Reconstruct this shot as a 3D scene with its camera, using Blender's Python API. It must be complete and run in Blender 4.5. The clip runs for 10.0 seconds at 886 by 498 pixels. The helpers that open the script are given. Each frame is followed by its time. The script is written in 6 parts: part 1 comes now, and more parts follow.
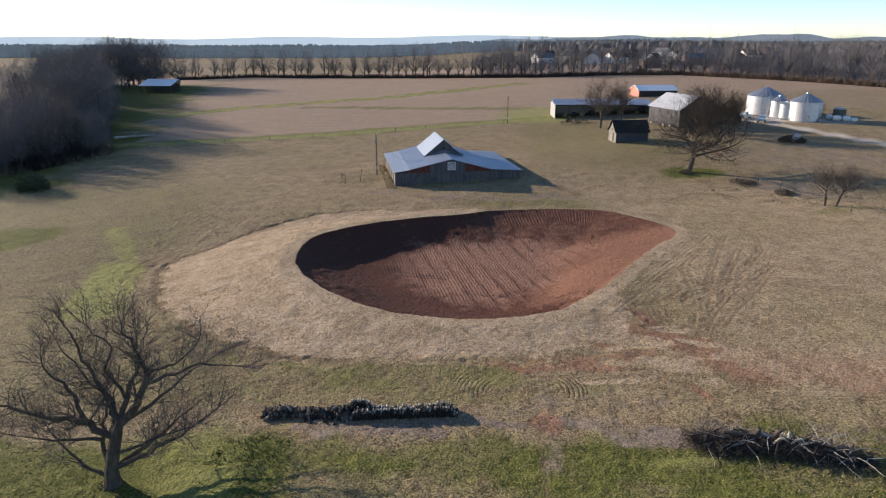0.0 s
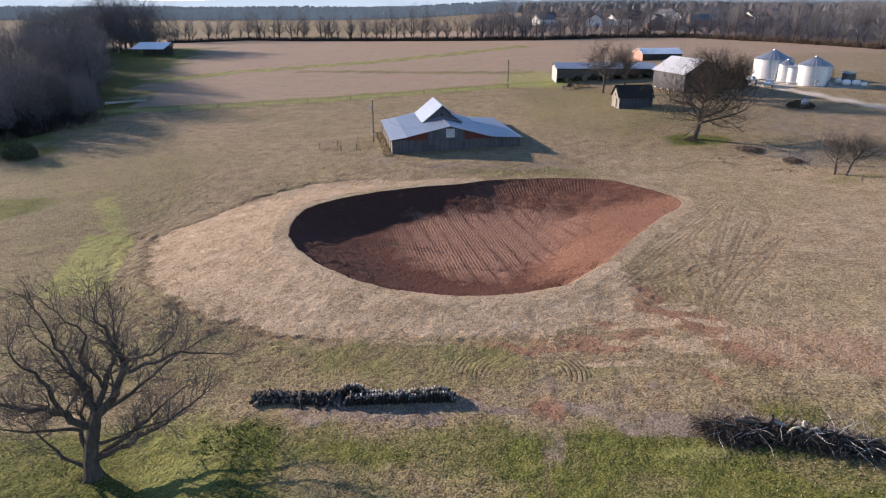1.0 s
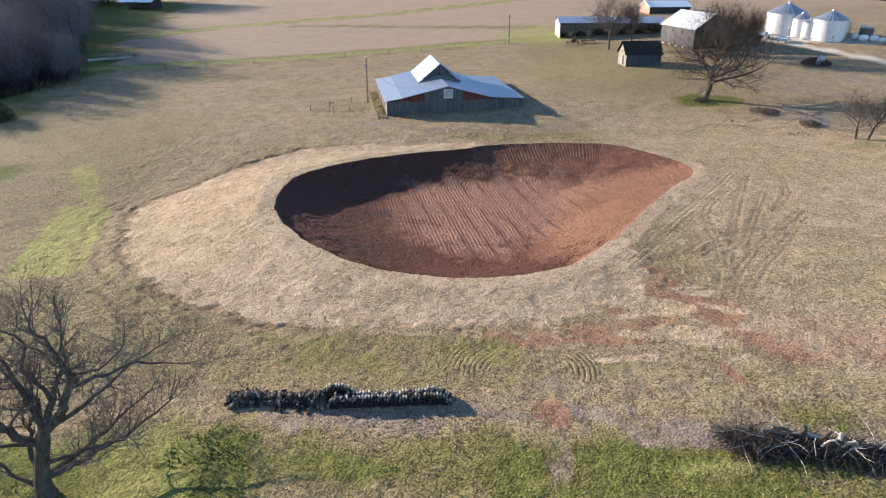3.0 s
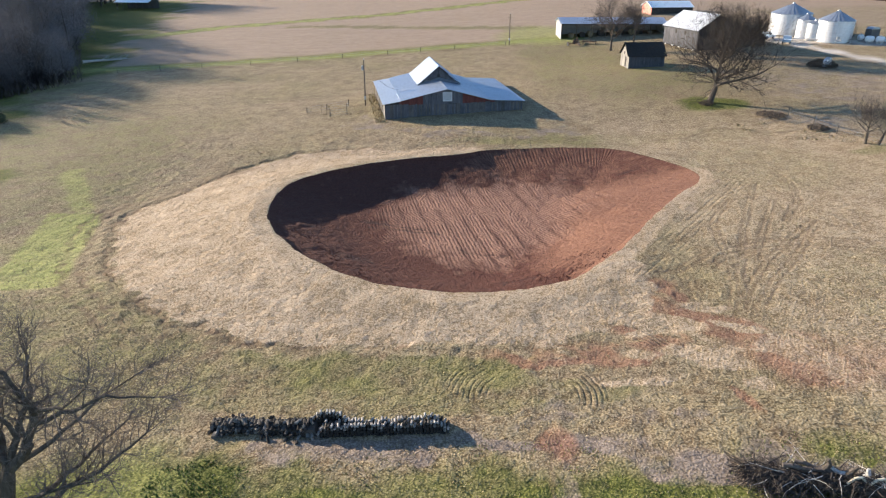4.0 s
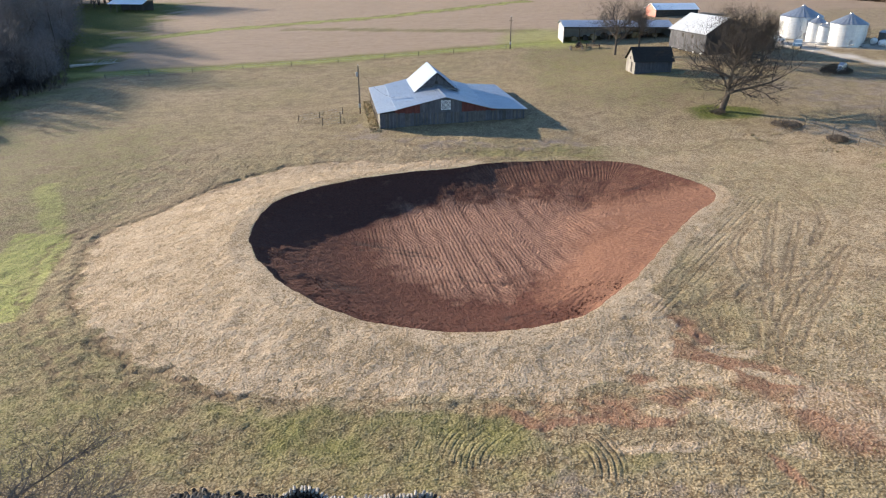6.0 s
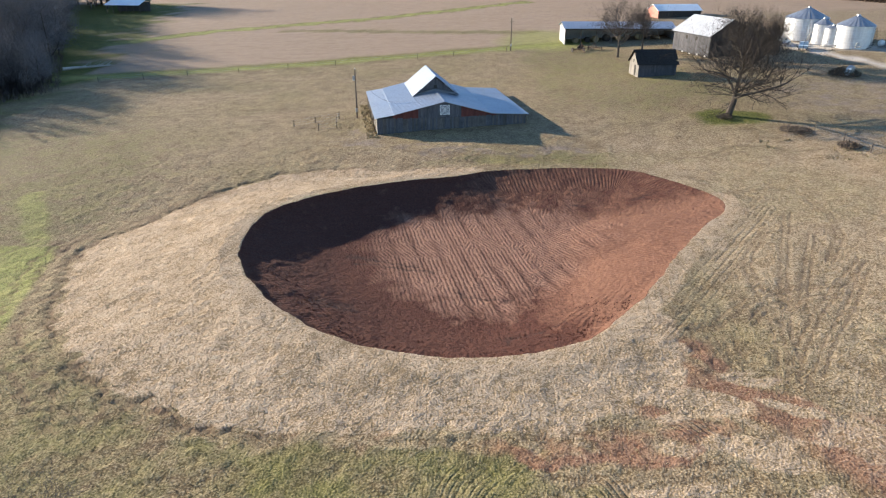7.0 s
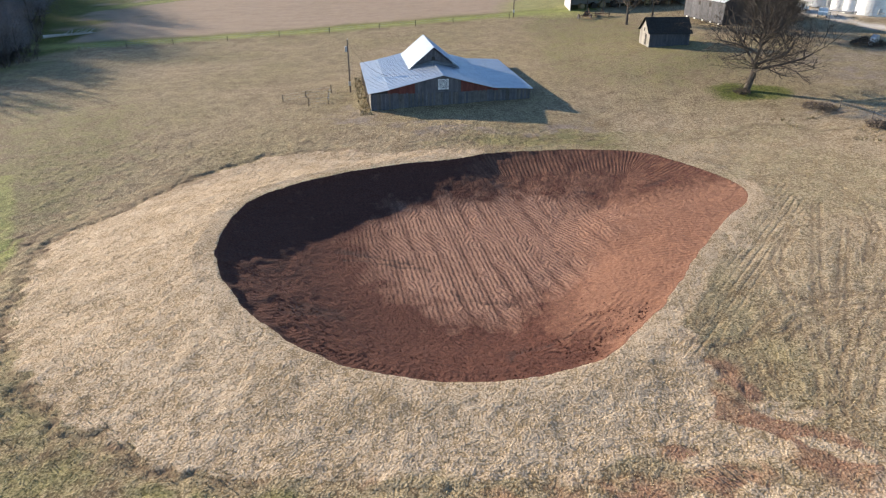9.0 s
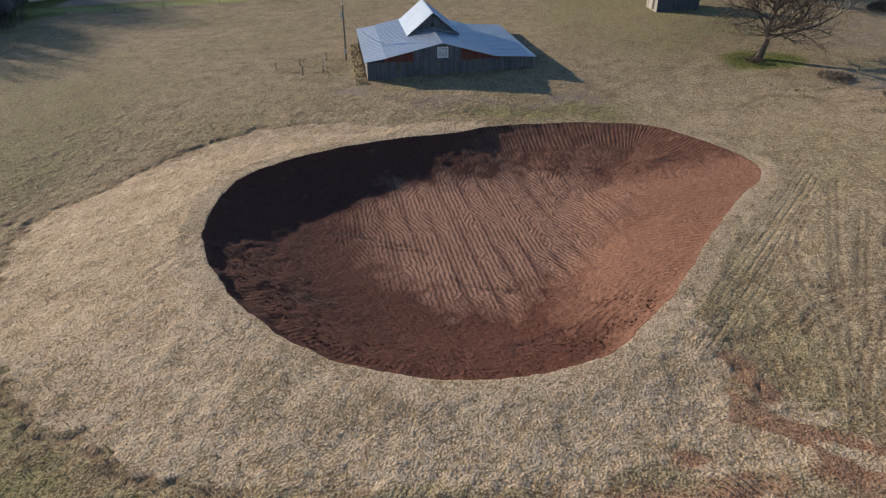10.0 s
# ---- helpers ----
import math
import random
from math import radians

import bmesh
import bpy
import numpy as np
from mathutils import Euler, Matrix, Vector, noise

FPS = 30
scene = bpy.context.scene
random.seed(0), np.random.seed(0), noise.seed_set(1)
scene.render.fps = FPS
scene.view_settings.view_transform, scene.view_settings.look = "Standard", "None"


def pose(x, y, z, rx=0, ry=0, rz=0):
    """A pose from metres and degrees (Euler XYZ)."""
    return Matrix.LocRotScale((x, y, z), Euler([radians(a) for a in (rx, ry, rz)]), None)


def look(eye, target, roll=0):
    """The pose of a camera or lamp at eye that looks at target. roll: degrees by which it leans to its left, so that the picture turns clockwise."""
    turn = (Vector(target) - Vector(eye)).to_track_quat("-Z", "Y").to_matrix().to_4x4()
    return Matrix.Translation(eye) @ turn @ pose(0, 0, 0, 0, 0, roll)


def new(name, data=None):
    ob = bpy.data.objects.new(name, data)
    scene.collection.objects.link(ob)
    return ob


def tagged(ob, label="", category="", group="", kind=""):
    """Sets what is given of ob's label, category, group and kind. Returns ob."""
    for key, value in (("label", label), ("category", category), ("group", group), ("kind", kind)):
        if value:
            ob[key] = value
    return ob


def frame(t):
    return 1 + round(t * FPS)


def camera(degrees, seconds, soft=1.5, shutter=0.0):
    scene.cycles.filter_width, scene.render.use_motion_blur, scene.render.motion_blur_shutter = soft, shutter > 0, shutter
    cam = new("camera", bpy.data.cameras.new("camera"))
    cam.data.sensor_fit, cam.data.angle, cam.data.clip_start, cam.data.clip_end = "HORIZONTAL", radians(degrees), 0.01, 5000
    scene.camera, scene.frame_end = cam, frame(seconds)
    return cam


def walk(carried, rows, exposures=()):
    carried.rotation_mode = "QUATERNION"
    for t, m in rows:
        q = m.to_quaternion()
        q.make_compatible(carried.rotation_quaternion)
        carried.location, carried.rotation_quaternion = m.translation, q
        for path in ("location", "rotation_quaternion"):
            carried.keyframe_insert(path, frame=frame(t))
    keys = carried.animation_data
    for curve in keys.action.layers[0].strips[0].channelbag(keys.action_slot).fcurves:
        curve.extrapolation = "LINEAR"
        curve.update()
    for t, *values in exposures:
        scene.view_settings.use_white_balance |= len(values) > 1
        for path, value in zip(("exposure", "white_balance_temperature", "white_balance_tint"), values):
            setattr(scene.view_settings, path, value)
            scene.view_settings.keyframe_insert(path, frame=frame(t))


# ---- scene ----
cam = camera(67.4, 10.0, soft=1.2)
METRES, EYE, TILT, LEAN, TURN = 30.7, 26.0, -1.1, -2.25, 0.0
ROWS = [
    (0.0, 0.0, 0.0, 0.0, -0.64, -16.26, 2.18),
    (0.5, 0.0036, 0.0476, 0.0006, -0.66, -17.76, 2.2),
    (1.0, 0.0071, 0.0941, 0.0009, -0.7, -19.25, 2.23),
    (1.5, 0.0108, 0.1397, 0.0014, -0.73, -20.75, 2.26),
    (2.0, 0.0141, 0.1843, 0.0022, -0.76, -22.26, 2.26),
    (3.5, 0.0245, 0.3162, 0.0046, -0.75, -23.0, 2.27),
    (4.0, 0.0275, 0.3634, 0.0046, -0.75, -22.98, 2.27),
    (4.5, 0.0305, 0.4129, 0.0053, -0.75, -22.97, 2.27),
    (5.0, 0.0341, 0.4637, 0.0062, -0.75, -22.96, 2.27),
    (5.5, 0.0375, 0.5159, 0.0072, -0.75, -22.94, 2.27),
    (7.0, 0.048, 0.6791, 0.0126, -0.75, -22.9, 2.29),
    (7.5, 0.0518, 0.7341, 0.0147, -0.74, -22.91, 2.3),
    (8.0, 0.0554, 0.7882, 0.0167, -0.72, -22.96, 2.29),
    (8.5, 0.059, 0.8412, 0.0171, -0.71, -24.22, 2.3),
    (9.0, 0.0623, 0.8942, 0.0187, -0.7, -25.8, 2.3),
    (9.5, 0.0664, 0.9463, 0.0194, -0.67, -27.32, 2.32),
    (10.0, 0.0697, 0.9973, 0.0208, -0.65, -28.77, 2.33),
]
# the clip's camera dims at both ends
EXPOSURES = [(0.0, 0.76, 6500, 13), (0.5, 0.86, 6500, 17), (1.0, 1.02, 6500, 18), (1.5, 1.28, 6500, 15), (2.0, 1.4, 6400, 13), (3.5, 1.44, 6400, 10), (5.0, 1.39, 6400, 7),
             (7.0, 1.34, 6400, 8), (8.5, 1.34, 6400, 8), (9.5, 1.22, 6500, 8), (10.0, 0.69, 6500, 9)]
walk(cam, [(t, pose(0, 0, EYE, TILT, LEAN, TURN) @ pose(METRES * x, METRES * y, METRES * z, 90 + pitch, roll, yaw)) for t, x, y, z, yaw, pitch, roll in ROWS],
     exposures=EXPOSURES)

# ---- light ----
SUN_FROM = Vector((-0.835, 0.55, 0.0)).normalized()
SUN_ELEV = radians(15.2)
world = bpy.data.worlds.new("world")
scene.world = world
world.use_nodes = True
wn = world.node_tree
wn.nodes.clear()
sky = wn.nodes.new("ShaderNodeTexSky")
sky.sky_type = 'NISHITA'
sky.sun_disc = False
sky.sun_elevation = SUN_ELEV
sky.sun_rotation = math.atan2(SUN_FROM.x, SUN_FROM.y)
sky.air_density, sky.dust_density, sky.ozone_density = 0.85, 0.0, 2.3
sky.altitude = 1200
wb = wn.nodes.new("ShaderNodeBackground")
wb.inputs["Strength"].default_value = 0.12
wo = wn.nodes.new("ShaderNodeOutputWorld")
wn.links.new(sky.outputs[0], wb.inputs["Color"])
wn.links.new(wb.outputs[0], wo.inputs["Surface"])
sun_data = bpy.data.lights.new("sun", 'SUN')
sun_data.energy = 5.2
sun_data.angle = radians(0.6)
sun_data.color = (1.0, 0.85, 0.68)
sun = new("sun", sun_data)
sun.matrix_world = look(SUN_FROM * 100 + Vector((0, 0, 100 * math.tan(SUN_ELEV))), (0, 0, 0))


# ---- materials ----
class Nodes:
    """A small builder for node materials."""

    def __init__(self, name, rough=0.9, metal=0.0, spec=0.3):
        self.mat = bpy.data.materials.new(name)
        self.mat.use_nodes = True
        self.t = self.mat.node_tree
        self.bsdf = self.t.nodes["Principled BSDF"]
        self.bsdf.inputs["Roughness"].default_value = rough
        self.bsdf.inputs["Metallic"].default_value = metal
        self.bsdf.inputs["Specular IOR Level"].default_value = spec
        self.pos = None

    def node(self, kind, **sets):
        n = self.t.nodes.new(kind)
        for k, v in sets.items():
            n.inputs[k.replace("_", " ")].default_value = v
        return n

    def link(self, a, b):
        self.t.links.new(a, b)

    def coords(self):
        if self.pos is None:
            self.pos = self.t.nodes.new("ShaderNodeNewGeometry").outputs["Position"]
        return self.pos

    def local(self):
        return self.t.nodes.new("ShaderNodeTexCoord").outputs["Object"]

    def mapped(self, src, scale=(1, 1, 1), turn=0.0):
        n = self.t.nodes.new("ShaderNodeMapping")
        n.inputs["Scale"].default_value = scale
        n.inputs["Rotation"].default_value = (0, 0, turn)
        self.link(src, n.inputs["Vector"])
        return n.outputs[0]

    def noise(self, scale, detail=4.0, rough=0.6, src=None):
        n = self.node("ShaderNodeTexNoise", Scale=scale, Detail=detail, Roughness=rough)
        self.link(src or self.coords(), n.inputs["Vector"])
        return n.outputs["Fac"]

    def ramp(self, src, *stops):
        n = self.t.nodes.new("ShaderNodeValToRGB")
        e = n.color_ramp.elements
        while len(e) < len(stops):
            e.new(0.5)
        for el, (p, c) in zip(e, stops):
            el.position = p
            el.color = (*c, 1) if len(c) == 3 else c
        self.link(src, n.inputs[0])
        return n.outputs[0]

    def span(self, src, lo, hi):
        n = self.t.nodes.new("ShaderNodeMapRange")
        n.inputs["From Min"].default_value = lo
        n.inputs["From Max"].default_value = hi
        self.link(src, n.inputs["Value"])
        return n.outputs[0]

    def math(self, op, a, b):
        n = self.t.nodes.new("ShaderNodeMath")
        n.operation = op
        for i, v in enumerate((a, b)):
            if isinstance(v, (int, float)):
                n.inputs[i].default_value = v
            else:
                self.link(v, n.inputs[i])
        return n.outputs[0]

    def mix(self, fac, a, b, blend='MIX'):
        n = self.t.nodes.new("ShaderNodeMix")
        n.data_type = 'RGBA'
        n.blend_type = blend
        for sock, v in ((n.inputs[0], fac), (n.inputs[6], a), (n.inputs[7], b)):
            if isinstance(v, (int, float)):
                sock.default_value = v
            elif isinstance(v, tuple):
                sock.default_value = (*v, 1)
            else:
                self.link(v, sock)
        return n.outputs[2]

    def attr(self, name):
        n = self.t.nodes.new("ShaderNodeAttribute")
        n.attribute_name = name
        return n.outputs["Fac"]

    def random(self):
        return self.t.nodes.new("ShaderNodeObjectInfo").outputs["Random"]

    def island(self):
        return self.t.nodes.new("ShaderNodeNewGeometry").outputs["Random Per Island"]

    def color(self, c):
        if isinstance(c, tuple):
            self.bsdf.inputs["Base Color"].default_value = (*c, 1)
        else:
            self.link(c, self.bsdf.inputs["Base Color"])

    def bump(self, h, strength, dist):
        n = self.node("ShaderNodeBump", Strength=strength, Distance=dist)
        self.link(h, n.inputs["Height"])
        self.link(n.outputs[0], self.bsdf.inputs["Normal"])


def wave_lines(m, src, direction, period, warp):
    """0 to 1 across parallel grooves that run at right angles to a direction in plan."""
    sep = m.t.nodes.new("ShaderNodeSeparateXYZ")
    m.link(src, sep.inputs[0])
    d = m.math('ADD', m.math('MULTIPLY', sep.outputs[0], direction[0]), m.math('MULTIPLY', sep.outputs[1], direction[1]))
    d = m.math('ADD', d, m.math('MULTIPLY', m.noise(0.35, 2, 0.5), warp) if isinstance(warp, float) else warp)
    return m.math('ADD', m.math('MULTIPLY', m.math('SINE', m.math('MULTIPLY', d, 2 * math.pi / period), 0), 0.5), 0.5)


def wave_rings(m, src, centre, period, warp):
    """0 to 1 across grooves in rings round a place."""
    sep = m.t.nodes.new("ShaderNodeSeparateXYZ")
    m.link(src, sep.inputs[0])
    dx, dy = m.math('SUBTRACT', sep.outputs[0], centre[0]), m.math('SUBTRACT', sep.outputs[1], centre[1])
    d = m.math('SQRT', m.math('ADD', m.math('MULTIPLY', dx, dx), m.math('MULTIPLY', dy, dy)), 0)
    d = m.math('ADD', d, m.math('MULTIPLY', m.noise(0.35, 2, 0.5), warp))
    return m.math('ADD', m.math('MULTIPLY', m.math('SINE', m.math('MULTIPLY', d, 2 * math.pi / period), 0), 0.5), 0.5)


def wave_fan(m, src, centre, count, warp):
    """0 to 1 across grooves that spread from a place like the ribs of a fan."""
    sep = m.t.nodes.new("ShaderNodeSeparateXYZ")
    m.link(src, sep.inputs[0])
    ang = m.math('ARCTAN2', m.math('SUBTRACT', sep.outputs[1], centre[1]), m.math('SUBTRACT', sep.outputs[0], centre[0]))
    ang = m.math('ADD', ang, m.math('MULTIPLY', m.noise(0.12, 2, 0.5), warp))
    return m.math('ADD', m.math('MULTIPLY', m.math('SINE', m.math('MULTIPLY', ang, count), 0), 0.5), 0.5)


def clumps(m, scale, src=None):
    """Rounded lumps with dark gaps."""
    n = m.node("ShaderNodeTexVoronoi", Scale=scale)
    n.feature = 'SMOOTH_F1'
    n.inputs["Smoothness"].default_value = 0.35
    m.link(src or m.coords(), n.inputs["Vector"])
    return n.outputs["Distance"]


def ground_material():
    m = Nodes("grassland", 0.95, spec=0.1)
    pos = m.coords()
    big, mid = m.noise(0.05, 4), m.noise(0.4, 5, 0.65)
    fine, tuft = m.noise(8.0, 3, 0.65), m.noise(2.8, 5, 0.7)
    lump, clod = clumps(m, 6.5), clumps(m, 2.4)
    grain = m.math('ADD', m.math('MULTIPLY', fine, 0.75), m.math('MULTIPLY', tuft, 0.35))
    # shade between the lumps is put into the tone, darker in their gaps
    gaps = m.math('ADD', m.math('MULTIPLY', lump, 0.4), m.math('MULTIPLY', clod, 0.16))
    tone = m.math('ADD', m.math('SUBTRACT', grain, gaps), m.math('ADD', 0.165, m.math('MULTIPLY', m.math('SUBTRACT', mid, 0.5), 0.5)))
    dry = m.ramp(tone, (0.29, (0.13, 0.09, 0.052)), (0.5, (0.318, 0.247, 0.154)), (0.72, (0.46, 0.36, 0.245)))
    olive = m.ramp(tone, (0.29, (0.1, 0.078, 0.034)), (0.5, (0.258, 0.21, 0.108)), (0.72, (0.375, 0.31, 0.178)))
    lush = m.ramp(tone, (0.3, (0.05, 0.062, 0.013)), (0.5, (0.132, 0.134, 0.035)), (0.72, (0.225, 0.214, 0.074)))
    c = m.mix(m.math('MULTIPLY', m.span(m.math('ADD', big, m.math('MULTIPLY', mid, 0.6)), 0.66, 1.02), 0.75), dry, olive)
    g = m.math('ADD', m.attr("green"), m.math('MULTIPLY', m.math('SUBTRACT', mid, 0.5), 1.0))
    c = m.mix(m.span(g, 0.2, 0.9), c, lush)
    crop = m.ramp(m.math('ADD', m.math('MULTIPLY', m.noise(0.5, 6, 0.72, m.mapped(pos, (0.16, 1, 1))), 0.6), m.math('MULTIPLY', mid, 0.4)), (0.3, (0.262, 0.19, 0.137)), (0.7, (0.362, 0.272, 0.204)))
    c = m.mix(m.attr("crop"), c, crop)
    c = m.mix(m.attr("lime"), c, m.ramp(tone, (0.26, (0.16, 0.158, 0.06)), (0.5, (0.285, 0.29, 0.088)), (0.72, (0.39, 0.38, 0.16))))
    bare = m.ramp(tone, (0.28, (0.15, 0.114, 0.086)), (0.66, (0.335, 0.27, 0.216)))
    b = m.math('ADD', m.attr("bare"), m.math('MULTIPLY', m.math('SUBTRACT', tuft, 0.5), 0.7))
    c = m.mix(m.span(b, 0.3, 0.8), c, bare)
    soil = m.ramp(tone, (0.26, (0.15, 0.07, 0.045)), (0.66, (0.34, 0.185, 0.122)))
    r = m.math('ADD', m.attr("red"), m.math('MULTIPLY', m.math('SUBTRACT', mid, 0.5), 0.9))
    c = m.mix(m.math('MULTIPLY', m.span(r, 0.1, 0.95), 0.78), c, soil)
    straw = m.ramp(tone, (0.3, (0.225, 0.162, 0.092)), (0.48, (0.41, 0.312, 0.21)), (0.72, (0.54, 0.43, 0.312)))
    s = m.math('ADD', m.attr("straw"), m.math('MULTIPLY', m.math('SUBTRACT', tuft, 0.5), 0.6))
    c = m.mix(m.span(s, 0.3, 0.7), c, straw)
    road = m.ramp(fine, (0.3, (0.46, 0.41, 0.35)), (0.7, (0.62, 0.56, 0.49)))
    c = m.mix(m.attr("road"), c, road)
    c = m.mix(m.math('MULTIPLY', m.attr("rut"), 0.85), c, (0.14, 0.093, 0.06))

    def grooves(lines, mask):
        return m.math('MULTIPLY', m.math('POWER', lines, 3.0), m.attr(mask))

    groove = grooves(wave_lines(m, pos, (0.79, -0.61), 0.62, 0.35), "comb")
    fan = m.math('MULTIPLY', m.math('POWER', wave_fan(m, pos, (23.5, 49.0), 52.0, 0.2), 5.0), m.attr("fan"))
    arc = grooves(wave_rings(m, pos, (34.0, 59.5), 1.0, 0.5), "arc")
    cleat = grooves(wave_rings(m, pos, (6.8, 46.6), 0.38, 0.3), "cleat")
    rake = grooves(wave_lines(m, pos, (0.1, 0.99), 0.5, 0.35), "rake")
    marks = m.math('ADD', m.math('ADD', m.math('ADD', groove, cleat), m.math('ADD', fan, arc)), rake)
    marks = m.math('MINIMUM', marks, 1.0)
    c = m.mix(m.math('MULTIPLY', marks, 0.45), c, (0.12, 0.088, 0.056))
    m.color(c)
    h = m.math('SUBTRACT', m.math('ADD', m.math('MULTIPLY', fine, 0.6), m.math('MULTIPLY', tuft, 1.0)), m.math('ADD', m.math('MULTIPLY', lump, 0.5), m.math('MULTIPLY', clod, 0.25)))
    m.bump(m.math('SUBTRACT', h, m.math('MULTIPLY', marks, 1.2)), 0.95, 0.1)
    return m.mat


def soil_material():
    m = Nodes("red_clay", 0.92, spec=0.12)
    pos = m.coords()
    mid, fine, broad = m.noise(0.7, 5, 0.7), m.noise(5.0, 5, 0.75), m.noise(0.14, 3, 0.6)
    lump = clumps(m, 2.0)
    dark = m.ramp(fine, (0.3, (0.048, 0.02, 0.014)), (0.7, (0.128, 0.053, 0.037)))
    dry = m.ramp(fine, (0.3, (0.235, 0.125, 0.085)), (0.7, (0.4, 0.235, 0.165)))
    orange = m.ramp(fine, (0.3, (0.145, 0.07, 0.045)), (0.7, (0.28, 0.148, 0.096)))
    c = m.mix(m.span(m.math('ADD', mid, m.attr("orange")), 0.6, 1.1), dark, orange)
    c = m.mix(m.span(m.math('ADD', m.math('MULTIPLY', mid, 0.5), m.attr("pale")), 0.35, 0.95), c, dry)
    # ribs left by the bulldozer's tracks: blocks of short grooves, each block turned a little
    wig = m.math('MULTIPLY', m.noise(1.3, 3, 0.6), 0.5)
    ribs = (wave_lines(m, pos, (0.985, 0.17), 0.43, wig), wave_lines(m, pos, (0.87, 0.49), 0.4, wig), wave_lines(m, pos, (0.94, -0.33), 0.45, wig))
    block = m.noise(0.22, 2, 0.5, m.mapped(pos, (1.6, 0.7, 1)))
    turn = m.span(m.math('ADD', block, m.attr("lean")), 0.5, 0.56)
    turn2 = m.span(m.noise(0.3, 2, 0.5), 0.6, 0.65)
    rib = m.math('ADD', m.math('MULTIPLY', ribs[0], m.math('SUBTRACT', 1.0, turn)), m.math('MULTIPLY', ribs[1], turn))
    rib = m.math('ADD', m.math('MULTIPLY', rib, m.math('SUBTRACT', 1.0, turn2)), m.math('MULTIPLY', ribs[2], turn2))
    rib = m.math('MULTIPLY', m.math('POWER', rib, 1.3), m.math('MULTIPLY', m.attr("cleat"), m.span(m.noise(1.1, 5, 0.75), 0.28, 0.55)))
    side = m.math('MULTIPLY', wave_lines(m, pos, (0.3, 0.95), 0.55, 0.7), m.math('MULTIPLY', m.attr("sidecut"), m.math('MULTIPLY', m.span(m.noise(0.6, 4, 0.7), 0.35, 0.6), 0.75)))
    strip = m.math('MULTIPLY', m.math('POWER', wave_lines(m, pos, (0.975, 0.22), 2.3, 0.5), 7.0), m.math('MULTIPLY', m.attr("cleat"), m.span(broad, 0.3, 0.6)))
    edge = m.math('ADD', m.attr("edge"), m.math('MULTIPLY', m.noise(0.3, 3, 0.6), 1.6))
    scrape = m.math('ADD', m.math('MULTIPLY', m.math('SINE', m.math('MULTIPLY', edge, 9.5), 0), 0.5), 0.5)
    scrape = m.math('MULTIPLY', scrape, m.math('MULTIPLY', m.attr("scrape"), m.span(m.noise(0.5, 4, 0.7), 0.35, 0.6)))
    comb = m.math('MULTIPLY', m.math('SINE', m.math('ADD', m.math('MULTIPLY', m.attr("along"), 12.0), m.math('MULTIPLY', mid, 4.0)), 0), 0.5)
    comb = m.math('MULTIPLY', m.math('ADD', comb, 0.5), m.attr("climb"))
    cl = m.math('MINIMUM', m.math('ADD', m.math('ADD', rib, side), m.math('ADD', scrape, comb)), 1.0)
    # groove bottoms get their shade as a dark clay colour
    c = m.mix(m.math('MULTIPLY', cl, 0.62), c, (0.07, 0.028, 0.02))
    c = m.mix(m.math('MULTIPLY', strip, 0.72), c, (0.07, 0.03, 0.023))
    gouge = m.math('MULTIPLY', m.attr("gouge"), m.span(m.noise(0.9, 4, 0.7), 0.3, 0.6))
    c = m.mix(m.math('MULTIPLY', gouge, 0.75), c, (0.05, 0.03, 0.026))
    m.color(c)
    h = m.math('SUBTRACT', m.math('ADD', m.math('MULTIPLY', fine, 0.7), m.math('MULTIPLY', mid, 0.8)), m.math('MULTIPLY', lump, 0.45))
    m.bump(m.math('SUBTRACT', h, m.math('ADD', m.math('MULTIPLY', cl, 0.36), m.math('MULTIPLY', strip, 0.25))), 1.0, 0.25)
    return m.mat


def metal_roof(name, tone, rust=0.25, rough=0.38):
    m = Nodes(name, rough, metal=0.85, spec=0.5)
    n1, n2 = m.noise(0.5, 5, 0.7), m.noise(4.0, 4, 0.7, m.mapped(m.local(), (1, 0.25, 1)))
    c = m.ramp(n2, (0.25, tuple(v * 0.72 for v in tone)), (0.7, tone))
    c = m.mix(m.math('MULTIPLY', m.span(n1, 0.55, 0.8), rust), c, (0.25, 0.15, 0.1))
    m.color(c)
    m.link(m.span(n1, -0.6, 1.6), m.bsdf.inputs["Roughness"])
    m.bump(n2, 0.15, 0.02)
    return m.mat


def planks(name, a, b, rough=0.85):
    """Weathered boards: grain along z, each board its own tone."""
    m = Nodes(name, rough, spec=0.2)
    grain = m.noise(3.0, 6, 0.75, m.mapped(m.local(), (4, 4, 0.35)))
    blot = m.noise(0.7, 4, 0.65)
    c = m.ramp(grain, (0.3, a), (0.7, b))
    c = m.mix(m.math('MULTIPLY', m.span(blot, 0.45, 0.75), 0.5), c, tuple(v * 0.5 for v in a))
    c = m.mix(m.math('MULTIPLY', m.random(), 0.45), c, tuple(v * 0.45 for v in a))
    m.color(c)
    m.bump(grain, 0.4, 0.02)
    return m.mat


def plain(name, a, b, rough=0.8, metal=0.0, scale=2.0, bump=0.2, spec=0.3):
    m = Nodes(name, rough, metal, spec)
    n = m.noise(scale, 5, 0.65, m.local())
    m.color(m.ramp(n, (0.3, a), (0.7, b)))
    if bump:
        m.bump(n, bump, 0.03)
    return m.mat


def bark_material(name, a, b):
    m = Nodes(name, 0.95, spec=0.1)
    n = m.noise(6.0, 5, 0.7, m.mapped(m.local(), (1, 1, 0.3)))
    c = m.ramp(n, (0.3, a), (0.7, b))
    m.color(m.mix(m.math('MULTIPLY', m.island(), 0.35), c, tuple(v * 0.6 for v in a)))
